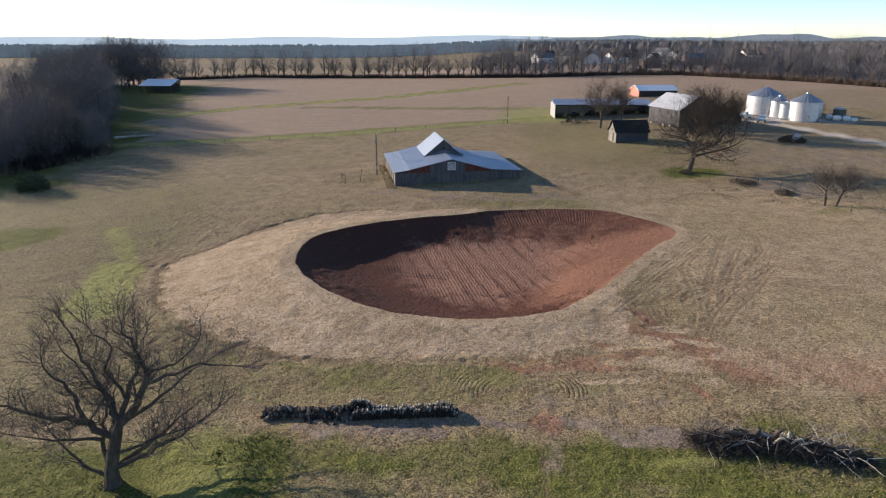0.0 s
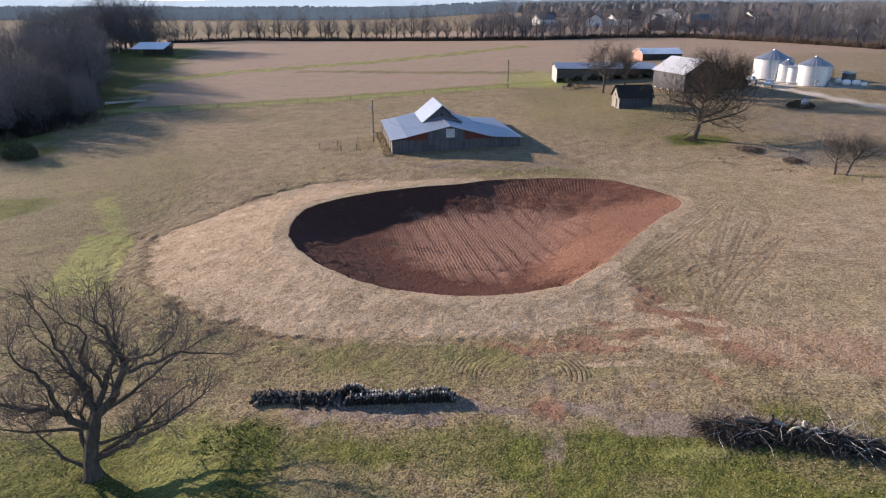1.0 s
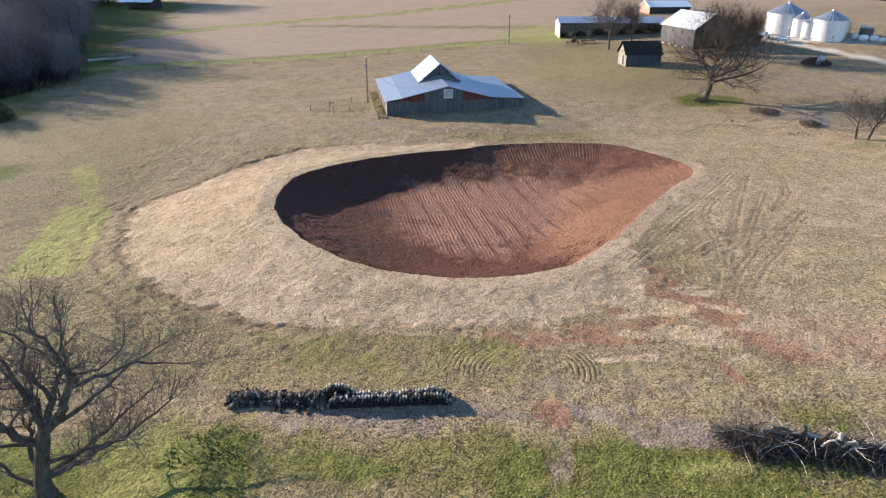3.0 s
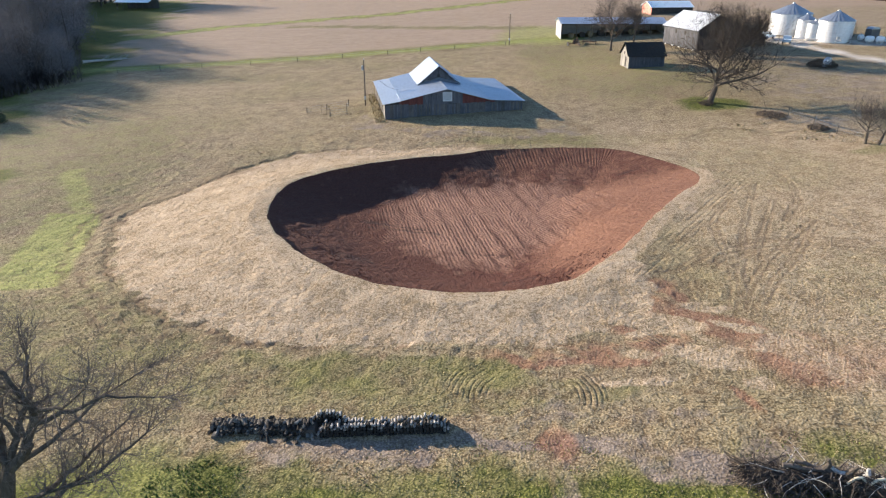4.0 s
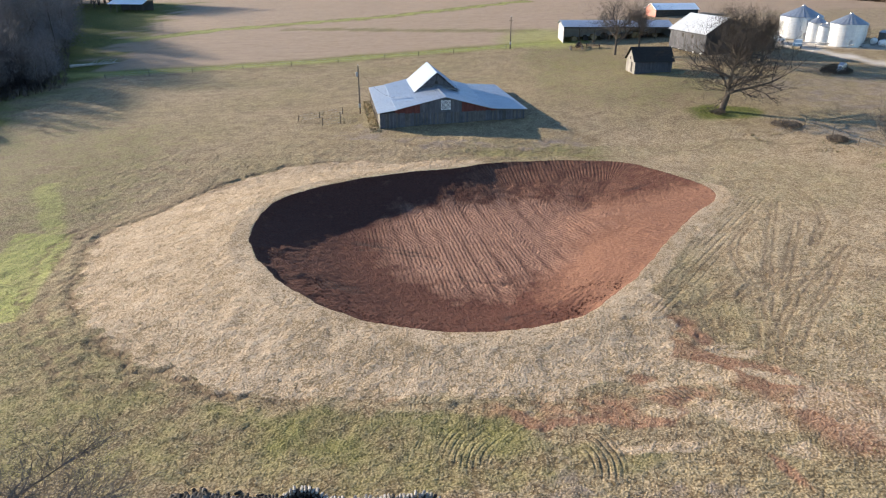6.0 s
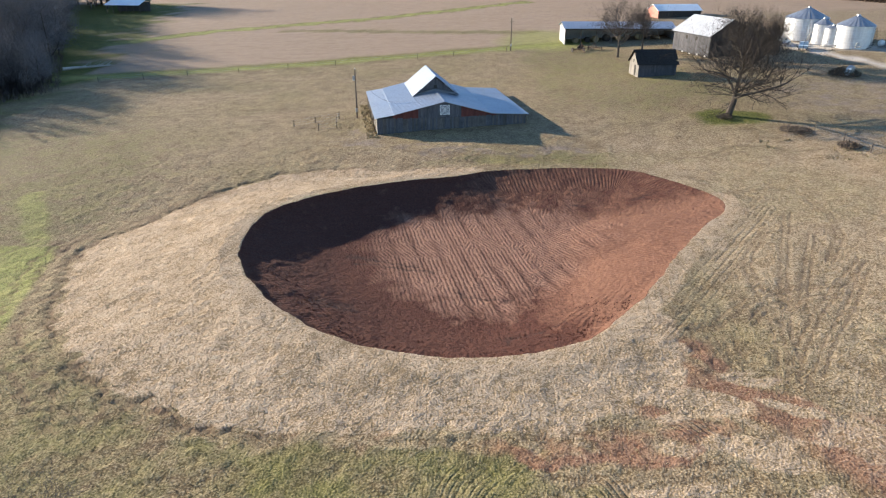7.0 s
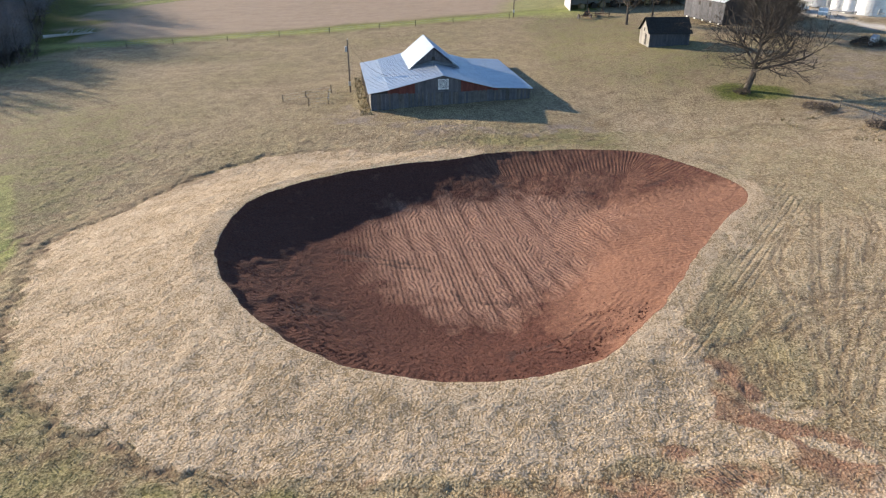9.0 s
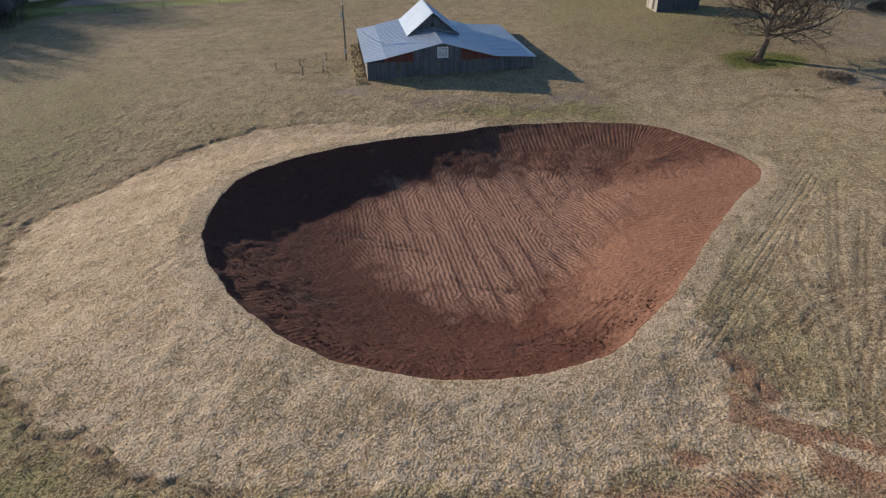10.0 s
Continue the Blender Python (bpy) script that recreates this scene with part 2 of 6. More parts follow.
    m.bump(n, 0.5, 0.03)
    return m.mat


GRASS = ground_material()
CLAY = soil_material()
TIN_OLD = metal_roof("galvanized_roofing", (0.62, 0.64, 0.66), 0.15)
TIN_WHITE = plain("pale_galvanized", (0.46, 0.47, 0.48), (0.62, 0.63, 0.64), 0.5, 0.25, scale=0.8, bump=0, spec=0.5)
TIN_NEW = metal_roof("bright_roofing", (0.42, 0.47, 0.54), 0.1, 0.4)
BOARD_GREY = planks("weathered_grey_boards", (0.066, 0.066, 0.074), (0.165, 0.164, 0.176))
BOARD_RED = planks("faded_red_boards", (0.1, 0.035, 0.03), (0.19, 0.066, 0.05))
# metal roofs whose sky reflection is put into a near-white base
WHITE_ROOF = plain("sky_whitened_roof_sheets", (0.78, 0.79, 0.8), (0.88, 0.89, 0.9), 0.4, scale=0.7, bump=0, spec=0.5)
# grey boards with the bluish shade of an unlit wall painted in
BOARD_SHADE_BLUE = planks("shade_blue_boards", (0.05, 0.052, 0.06), (0.125, 0.13, 0.148))
WHITE_PAINT = plain("white_paint", (0.68, 0.67, 0.64), (0.8, 0.79, 0.77), 0.6, scale=5)
NAVY_PAINT = plain("dark_blue_paint", (0.02, 0.025, 0.05), (0.035, 0.04, 0.07), 0.6, scale=5)
# near-black timber, also on flat panels that stand for shade in openings
DARK_INSIDE = plain("dark_timber_and_shade", (0.02, 0.018, 0.016), (0.045, 0.04, 0.035))
POLE_WOOD = plain("pole_timber", (0.1, 0.075, 0.055), (0.2, 0.155, 0.12), scale=6)
GREY_METAL = plain("grey_metal", (0.3, 0.31, 0.32), (0.42, 0.43, 0.44), 0.45, 0.7)
BIN_STEEL = plain("galvanized_steel", (0.5, 0.51, 0.52), (0.64, 0.65, 0.66), 0.45, 0.4, scale=1.5, spec=0.5)
BARK = bark_material("bark", (0.055, 0.045, 0.038), (0.15, 0.125, 0.1))
TWIG = bark_material("twigs", (0.1, 0.08, 0.066), (0.2, 0.165, 0.138))
# greyer and paler twigs for far trees, with haze put into the colour
TWIG_GREY = bark_material("hazed_grey_twigs", (0.15, 0.14, 0.142), (0.27, 0.252, 0.25))
TWIG_GROVE = bark_material("grove_twigs", (0.115, 0.104, 0.102), (0.215, 0.195, 0.19))
TWIG_DARK = bark_material("dark_twigs", (0.05, 0.041, 0.035), (0.105, 0.088, 0.074))
RED_PAINT = plain("salmon_red_metal", (0.5, 0.19, 0.14), (0.6, 0.25, 0.19), 0.6)


BOARD_DARK = planks("dark_stained_boards", (0.075, 0.068, 0.064), (0.18, 0.168, 0.155))
# near-black copy of the dark boards, with shade put into the colour
BOARD_SHADED = planks("shaded_boards", (0.03, 0.027, 0.026), (0.08, 0.074, 0.07))
BOARD_PALE = planks("silvered_boards", (0.19, 0.172, 0.15), (0.36, 0.335, 0.3))
SHINGLE = plain("dark_shingles", (0.012, 0.011, 0.01), (0.04, 0.035, 0.03), scale=4)
SLATE = plain("grey_roofing", (0.1, 0.1, 0.105), (0.18, 0.18, 0.19), scale=3)
SHEET_GREY = plain("grey_sheet", (0.3, 0.3, 0.3), (0.42, 0.42, 0.42), 0.5, 0.2)
WHITE_SHEET = plain("white_sheet_metal", (0.55, 0.55, 0.52), (0.72, 0.71, 0.68), 0.5)
BLUE_TIN = metal_roof("blue_grey_roofing", (0.4, 0.46, 0.55), 0.1)
DARK_TIN = plain("dark_brown_roofing", (0.06, 0.045, 0.038), (0.15, 0.105, 0.08), 0.75, 0.1)
BIN_ROOF = plain("grey_steel_roof", (0.3, 0.32, 0.35), (0.46, 0.48, 0.5), 0.4, 0.75)
HAY = plain("old_hay", (0.2, 0.15, 0.08), (0.36, 0.28, 0.16), scale=8)
TRUCK_PAINT = plain("pale_blue_paint", (0.42, 0.5, 0.56), (0.5, 0.58, 0.64), 0.35, scale=4, bump=0)
DARK_GLASS = plain("dark_glass", (0.02, 0.022, 0.025), (0.03, 0.033, 0.036), 0.1, bump=0, spec=0.6)
RUBBER = plain("rubber", (0.02, 0.02, 0.02), (0.045, 0.042, 0.04))
RUST = plain("rusty_iron", (0.07, 0.04, 0.028), (0.17, 0.095, 0.06), scale=7)
# firewood base kept near-black: shade of the stack's front is in the colour
LOG = Nodes("shaded_split_firewood", 0.9, spec=0.15)
_g = LOG.noise(9.0, 5, 0.7, LOG.local())
_c = LOG.ramp(_g, (0.3, (0.012, 0.01, 0.009)), (0.7, (0.055, 0.047, 0.04)))
LOG.color(LOG.mix(LOG.math('MULTIPLY', LOG.math('POWER', LOG.random(), 3.5), 0.6), _c, (0.36, 0.325, 0.28)))
LOG.bump(_g, 0.4, 0.02)
LOG = LOG.mat
# paler copy for top logs: sunlight on weathered wood put into the colour
LOG_SUNLIT = plain("sunlit_firewood", (0.1, 0.09, 0.08), (0.4, 0.37, 0.335), scale=3, bump=0.3)
BLEACHED = plain("bleached_wood", (0.26, 0.24, 0.215), (0.52, 0.49, 0.45), scale=6)
FRESH_WOOD = plain("fresh_wood", (0.5, 0.42, 0.3), (0.68, 0.6, 0.46), scale=6)
TWIG_RED = bark_material("reddish_twigs", (0.1, 0.07, 0.052), (0.19, 0.14, 0.105))
EVERGREEN = plain("evergreen_leaves", (0.02, 0.032, 0.016), (0.05, 0.07, 0.03), scale=3)
BRICK = plain("brick_far", (0.16, 0.105, 0.085), (0.25, 0.165, 0.135), scale=3)
FAR_WOOD = plain("distant_wood", (0.07, 0.07, 0.072), (0.14, 0.13, 0.125), scale=0.3, bump=0)


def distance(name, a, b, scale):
    """Far distance: haze put into a plain colour that glows faintly."""
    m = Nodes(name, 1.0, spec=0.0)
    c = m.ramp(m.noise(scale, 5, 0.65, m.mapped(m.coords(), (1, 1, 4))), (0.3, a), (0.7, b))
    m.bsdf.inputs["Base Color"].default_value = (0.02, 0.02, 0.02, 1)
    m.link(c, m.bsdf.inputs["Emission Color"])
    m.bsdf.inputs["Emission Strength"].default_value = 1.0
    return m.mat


# these emission colours carry the haze's blue and pallor
FAR_BLUE = distance("hazed_far_wood", (0.045, 0.062, 0.08), (0.062, 0.082, 0.104), 0.01)
HILL_NEAR = distance("hazed_wooded_hill", (0.105, 0.135, 0.17), (0.145, 0.18, 0.22), 0.004)
HILL_FAR = distance("hazed_far_hill", (0.28, 0.35, 0.42), (0.32, 0.39, 0.46), 0.002)


def blade_material(name, a, b):
    m = Nodes(name, 0.9, spec=0.1)
    m.color(m.mix(m.island(), a, b))
    return m.mat


GRASS_DRY = blade_material("dry_blades", (0.17, 0.13, 0.065), (0.5, 0.41, 0.25))
GRASS_GREEN = blade_material("green_blades", (0.07, 0.1, 0.02), (0.26, 0.27, 0.08))
WEED = blade_material("weed_leaves", (0.045, 0.085, 0.018), (0.13, 0.185, 0.045))


# ---- mesh helpers ----
class Shape:
    """Collects vertices and faces of one mesh."""

    def __init__(self):
        self.v, self.f = [], []

    def add(self, verts, faces):
        k = len(self.v)
        self.v += [tuple(p) for p in verts]
        self.f += [tuple(i + k for i in f) for f in faces]
        return self

    def box(self, x0, x1, y0, y1, z0, z1):
        c = [(x, y, z) for z in (z0, z1) for y in (y0, y1) for x in (x0, x1)]
        return self.add(c, [(0, 2, 3, 1), (4, 5, 7, 6), (0, 1, 5, 4), (2, 6, 7, 3), (0, 4, 6, 2), (1, 3, 7, 5)])

    def slab(self, quad, thick, n=None):
        """A plate: a quad's four corners, thickened downwards along its normal."""
        q = [Vector(p) for p in quad]
        n = n or (q[1] - q[0]).cross(q[3] - q[0]).normalized()
        low = [p - n * thick for p in q]
        return self.add(q + low, [(0, 1, 2, 3), (7, 6, 5, 4), (0, 4, 5, 1), (1, 5, 6, 2), (2, 6, 7, 3), (3, 7, 4, 0)])

    def prism(self, outline, y0, y1):
        """An outline in x, z run along y."""
        n = len(outline)
        c = [(x, y0, z) for x, z in outline] + [(x, y1, z) for x, z in outline]
        return self.add(c, [tuple(range(n - 1, -1, -1)), tuple(range(n, 2 * n))][::1] +
                        [(i, (i + 1) % n, n + (i + 1) % n, n + i) for i in range(n)])

    def tube(self, a, b, ra, rb, sides=6, caps=True):
        a, b = Vector(a), Vector(b)
        d = (b - a).normalized()
        s = d.cross(Vector((0, 0, 1)) if abs(d.z) < 0.9 else Vector((1, 0, 0))).normalized()
        u = d.cross(s)
        ring = [(math.cos(2 * math.pi * i / sides), math.sin(2 * math.pi * i / sides)) for i in range(sides)]
        vs = [a + (s * c + u * e) * ra for c, e in ring] + [b + (s * c + u * e) * rb for c, e in ring]
        fs = [(i, (i + 1) % sides, sides + (i + 1) % sides, sides + i) for i in range(sides)]
        if caps:
            fs += [tuple(range(sides - 1, -1, -1)), tuple(range(sides, 2 * sides))]
        return self.add(vs, fs)

    def mesh(self, name):
        me = bpy.data.meshes.new(name)
        me.from_pydata(self.v, [], self.f)
        me.update()
        return me


def part(name, shape, material, parent, label=""):
    me = shape if isinstance(shape, bpy.types.Mesh) else shape.mesh(name)
    if not me.materials:
        me.materials.append(material)
    ob = new(name, me)
    ob.parent = parent
    return tagged(ob, label)


def thing(name, m, label, category, group="", kind=""):
    ob = new(name)
    ob.matrix_world = m
    ob.empty_display_size = 0.3
    return tagged(ob, label, category, group, kind)


def solid(name, shape, material, label, category="", group="", kind="", m=None):
    me = shape if isinstance(shape, bpy.types.Mesh) else shape.mesh(name)
    if not me.materials:
        me.materials.append(material)
    ob = new(name, me)
    if m is not None:
        ob.matrix_world = m
    return tagged(ob, label, category, group, kind)


# ---- the lie of the land ----
RISES = [(3, 130, 16, 0.594), (28, 112, 14, -0.826), (-37, 87, 14, -1.256),
         (48, 156, 16, 1.5), (-25, 200, 30, -0.384), (55, 108, 14, -0.555)]


def field_height(x, y):
    x, y = np.asarray(x, float), np.asarray(y, float)
    y = np.maximum(y, 22.0)
    a, b = 130 * np.tanh(x / 130), 240 * np.tanh(y / 240)
    z = 1.98 + 0.03489 * a - 0.07673 * b + 0.0000892 * a * a + 0.0000589 * a * b + 0.0004229 * b * b
    for cx, cy, r, k in RISES:
        z = z + k * np.exp(-((x - cx) ** 2 + (y - cy) ** 2) / (2 * r * r))
    return z


def lattice(ix, iy):
    h = np.sin(ix * 127.1 + iy * 311.7) * 43758.5453
    return h - np.floor(h)


def value_noise(x, y):
    x, y = np.asarray(x, float), np.asarray(y, float)
    ix, iy = np.floor(x), np.floor(y)
    u, v = x - ix, y - iy
    u, v = u * u * (3 - 2 * u), v * v * (3 - 2 * v)
    return (lattice(ix, iy) * (1 - u) + lattice(ix + 1, iy) * u) * (1 - v) + (lattice(ix, iy + 1) * (1 - u) + lattice(ix + 1, iy + 1) * u) * v


def fbm(x, y, octaves=4):
    s, a, n = 0.0, 0.5, 0.0
    for k in range(octaves):
        s = s + a * value_noise(x * 2 ** k + 17 * k, y * 2 ** k - 9 * k)
        n, a = n + a, a * 0.55
    return s / n


def smooth_ring(points, per=14):
    """A closed Catmull-Rom curve through control points."""
    p = np.array(points, float)
    out = []
    for i in range(len(p)):
        a, b, c, d = p[i - 1], p[i], p[(i + 1) % len(p)], p[(i + 2) % len(p)]
        for t in np.linspace(0, 1, per, endpoint=False):
            out.append(0.5 * (2 * b + (c - a) * t + (2 * a - 5 * b + 4 * c - d) * t * t + (3 * b - a - 3 * c + d) * t ** 3))
    return np.array(out)


def signed_distance(ring, x, y):
    """Metres to a closed ring, negative inside it."""
    best = np.full(x.shape, 1e9)
    inside = np.zeros(x.shape, bool)
    for (ax, ay), (bx, by) in zip(ring, np.roll(ring, -1, 0)):
        ex, ey = bx - ax, by - ay
        t = np.clip(((x - ax) * ex + (y - ay) * ey) / (ex * ex + ey * ey + 1e-9), 0, 1)
        best = np.minimum(best, (x - ax - t * ex) ** 2 + (y - ay - t * ey) ** 2)
        cross = ((ay > y) != (by > y)) & (x < (bx - ax) * (y - ay) / (by - ay + 1e-12) + ax)
        inside ^= cross
    return np.where(inside, -1, 1) * np.sqrt(best)


RIM = smooth_ring([(-17.3, 79), (-18.4, 86), (-17.2, 93.5), (-11.1, 99.6), (-3.6, 103.4), (4.7, 105.6), (9.3, 107.6),
                   (16, 108.4), (22.5, 108.4), (28.3, 106.7), (32.5, 101), (34.9, 95.5), (34.2, 90.6), (30.4, 86.1), (24.9, 78.8),
                   (19.9, 71.1), (16.3, 66.8), (12, 62.8), (5.1, 61.1), (-1.9, 62.2), (-7.6, 65.4), (-13, 71.2)])
BANK = smooth_ring([(8, 108.3), (-3, 109.2), (-12, 111), (-20, 110), (-27, 104), (-32, 95), (-36.7, 88.2), (-34.7, 80), (-31.3, 72.2),
                    (-28, 67), (-23.6, 62), (-17.5, 57.5), (-12.9, 54.9), (-6, 54.1), (0.5, 53.4), (7, 53.2), (13, 54.5), (18.5, 58.5),
                    (20, 63), (18.2, 68), (10, 75), (5, 90)])
PIT_FLOOR = -3.8


def smooth_max(a, b, k=0.5):
    d = np.clip(0.5 + 0.5 * (a - b) / k, 0, 1)
    return b * (1 - d) + a * d + k * d * (1 - d)


def step(e0, e1, v):
    t = np.clip((v - e0) / (e1 - e0), 0, 1)
    return t * t * (3 - 2 * t)


def land(x, y):
    """Height of the ground, with bank and pit; the distance to the pit's rim; the distance to the bank's foot."""
    x, y = np.asarray(x, float), np.asarray(y, float)
    base = field_height(x, y)
    near = (x > -60) & (x < 60) & (y > 30) & (y < 130)
    rim, foot = np.full(x.shape, 99.0), np.full(x.shape, 99.0)
    wob = 0.5 * (fbm(x[near] * 0.5, y[near] * 0.5, 3) - 0.5)
    rim[near] = signed_distance(RIM, x[near], y[near]) + wob
    foot[near] = signed_distance(BANK, x[near], y[near]) + 3.6 * wob + 1.2 * (fbm(x[near] * 1.4 + 8, y[near] * 1.4, 2) - 0.5)
    crest = -0.45 - 0.015 * (y - 65) + 0.01 * x
    top = smooth_max(base, crest - (0.16 - 0.07 * step(74, 64, y)) * np.maximum(rim - 2.0, 0), 0.6)
    d = np.maximum(-rim, 0)
    right = np.maximum(step(12, 30, x) * step(104, 92, y), step(2, 22, x) * step(80, 90, y))
    left = step(2, -11, x) * step(103, 92, y)
    wall = top - np.minimum(d, 0.7) * (0.75 - 0.5 * right) - np.maximum(d - 0.7, 0) * (0.33 - 0.13 * right - 0.035 * left)
    z = np.where(rim < 0, smooth_max(wall, np.full(x.shape, PIT_FLOOR), 0.8), top)
    return z, rim, foot


def ground_z(x, y):
    if y < 47 or y > 125 or abs(x) > 48:
        yy = max(y, 22.0)
        a, b = 130 * math.tanh(x / 130), 240 * math.tanh(yy / 240)
        z = 1.98 + 0.03489 * a - 0.07673 * b + 0.0000892 * a * a + 0.0000589 * a * b + 0.0004229 * b * b
        return z + sum(k * math.exp(-((x - cx) ** 2 + (yy - cy) ** 2) / (2 * r * r)) for cx, cy, r, k in RISES)
    return float(land(np.array([x], float), np.array([y], float))[0][0])


def spread(lo, hi, fine, near_lo, near_hi, grow=1.07):
    a, s = [near_hi], fine
    while a[-1] < hi:
        s = min(s * grow, 250)
        a.append(a[-1] + s)
    b, s = [near_lo], fine
    while b[-1] > lo:
        s = min(s * grow, 250)
        b.append(b[-1] - s)
    n = int((near_hi - near_lo) / fine)
    return np.array(b[::-1] + list(np.linspace(near_lo, near_hi, n)[1:-1]) + a)


def blob(x, y, cx, cy, rx, ry, turn=0.0):
    c, s = math.cos(radians(turn)), math.sin(radians(turn))
    u, v = (x - cx) * c + (y - cy) * s, -(x - cx) * s + (y - cy) * c
    return np.clip((1.25 - np.hypot(u / rx, v / ry)) / 0.5, 0, 1)


def stroke(x, y, pts, width):
    """A band along a bent line."""
    best = np.full(x.shape, 1e9)
    for (ax, ay), (bx, by) in zip(pts[:-1], pts[1:]):
        ex, ey = bx - ax, by - ay
        t = np.clip(((x - ax) * ex + (y - ay) * ey) / (ex * ex + ey * ey), 0, 1)
        best = np.minimum(best, np.hypot(x - ax - t * ex, y - ay - t * ey))
    return np.clip((width * 1.3 - best) / (width * 0.6), 0, 1)


def wheel_tracks(x, y):
    """Single tyre lines in the turf beside the pit: pairs of bent lines a wheelbase apart."""
    r = np.zeros_like(x)
    near = (x > 14) & (x < 60) & (y > 40) & (y < 110)
    u, v = x[near], y[near]
    t = np.zeros_like(u)
    for pts in ([(22.8, 64.7), (25.6, 67.5), (29.3, 69.9), (32.9, 71.0), (38, 70.9), (46, 68.5)], [(25.8, 65.2), (28.0, 67.4), (30.9, 68.8), (36.1, 69.2), (45, 66.8)],
                [(24.5, 57.1), (26.1, 60.5), (27.5, 64.3), (28.4, 67.7), (29.2, 71.6), (30.1, 75.5), (31.8, 78.7), (35.4, 83.5)], [(25.3, 57.4), (28.0, 61.6), (31.6, 66.3), (36.0, 71.0), (41, 76)],
                [(27.3, 58.0), (30.3, 62.1), (35.1, 67.6), (40, 74)], [(29.3, 67.2), (33.8, 76.2), (40.4, 89.0)], [(30.8, 67.1), (34.8, 74.0), (40.0, 83.0)], [(26, 57), (27.6, 63), (31, 70), (32.6, 74)],
                [(36.5, 96.5), (43.1, 98.0), (45.2, 94.7), (44.4, 87.7), (42, 81.5), (38, 76)], [(18.9, 66.1), (20.0, 64.7), (23.1, 65.4), (25.3, 66.8)], [(19.9, 63.4), (19.8, 61.5), (19.1, 59.7)],
                [(22.2, 63.3), (21.8, 61.4), (21.9, 59.2)], [(21, 63.4), (20.8, 61.4), (20.6, 59.6)], [(23.4, 63.6), (23.0, 61.4), (23.2, 59.4)]):
        p = np.array(pts)
        d = np.gradient(p, axis=0)
        d /= np.hypot(d[:, 0], d[:, 1])[:, None]
        for off in (-0.3, 0.3):
            q = p + off * np.stack([-d[:, 1], d[:, 0]], -1)
            t = np.maximum(t, stroke(u, v, [tuple(e) for e in q], 0.13))
    r[near] = t * np.clip(0.7 + 1.2 * (fbm(u * 0.9, v * 0.9, 3) - 0.35), 0, 1)
    return r


def build_land():
    xs = spread(-4300, 4300, 0.23, -44, 46, 1.045)
    ys = spread(-600, 4600, 0.23, 28, 122, 1.028)
    gx, gy = np.meshgrid(xs, ys)
    x, y = gx.ravel(), gy.ravel()
    z, rim, foot = land(x, y)
    rough = fbm(x * 0.3, y * 0.3, 3) - 0.5
    near = np.clip((190 - y) / 80, 0, 1) * np.clip((90 - np.abs(x)) / 30, 0, 1) * np.clip(rim / 1.5, 0, 1)
    lumps = fbm(x * 1.9, y * 1.9, 2) - 0.5
    # turf is roughest round the bank's foot and where machines have turned
    toe = np.exp(-((foot - 0.75) / 0.55) ** 2) * (rim > 4) * step(-4, -16, x)
    churn = np.exp(-(np.maximum(foot - 1, 0) / 5) ** 2) * (foot > -0.5) * (rim > 3) + blob(x, y, 4, 113, 28, 5) + blob(x, y, -40, 112, 16, 9)
    churn = np.clip(churn, 0, 1) * (0.5 + 0.5 * step(0.42, 0.6, fbm(x * 0.13 + 7, y * 0.13, 3)))
    furrow = fbm(x * 0.55 + 0.35 * y, y * 2.3, 3) - 0.5
    ruts = wheel_tracks(x, y)
    z = z + near * (0.2 * rough + (0.16 - 0.05 * step(16, 26, x) * step(40, 56, y) + 0.03 * churn) * lumps + 0.12 * churn * furrow) - 0.06 * near * ruts
    z = z - 0.22 * toe * np.clip(0.75 + 2.5 * lumps, 0.2, 1.3)
    pit = rim < 0
    clod = fbm(x * 1.1 + 40, y * 1.1, 3) - 0.5
    z = z + np.where(pit, (0.12 + 0.16 * np.maximum(step(78, 68, y), step(0, -8, x)) * np.clip(1 + rim / 9, 0, 1)) * clod * np.clip(-rim, 0, 1), 0)
    w = fbm(x * 0.12, y * 0.12, 4) - 0.5
    w2 = fbm(x * 0.6 + 5, y * 0.6, 4) - 0.5
    bx, by = x + 5 * (fbm(x * 0.2 + 3, y * 0.2, 4) - 0.5), y + 5 * (fbm(x * 0.2, y * 0.2 + 31, 4) - 0.5)
    a = {}
    a["straw"] = np.clip(0.6 - foot / 0.8 + w2 * 1.0, 0, 1) * np.clip(1.0 - 0.3 * np.clip(1 - rim / 4, 0, 1) * (x < -4), 0, 1)
    a["straw"] *= 1 - 0.2 * step(-8, 8, x) * step(80, 70, y)
    a["straw"] = np.maximum(a["straw"], 0.5 * step(18, 30, x) * step(40, 46, y) * step(150, 110, y) * step(100, 60, x) * (rim > 0))
    tan = np.zeros_like(x)
    for q in ((18, 55.5, 4.5, 1.3, -35), (16.8, 54.2, 2.4, 1.0, 0), (22.2, 58.2, 2.2, 1.0, -15), (19.1, 50.4, 3.2, 0.9, -25), (15.1, 48, 2.2, 0.8, 8), (21.8, 47.1, 0.8, 0.7, 0),
              (12.4, 48.3, 1.6, 0.6, 0), (24.5, 53.2, 2.6, 0.8, -35), (33.8, 92, 1.6, 3, 20), (20.5, 71.3, 0.8, 3.0, -35), (28.6, 82.4, 0.9, 4.5, -36)):
        tan = np.maximum(tan, blob(bx, by, *q))
    tan = np.maximum(tan, np.clip(1.4 - np.abs(rim - 0.8) / 1.3, 0, 1) * step(12, 18, x) * step(99, 95, y))
    a["straw"] = np.maximum(a["straw"], tan * np.clip(1.0 + w2 * 2.0, 0, 1))
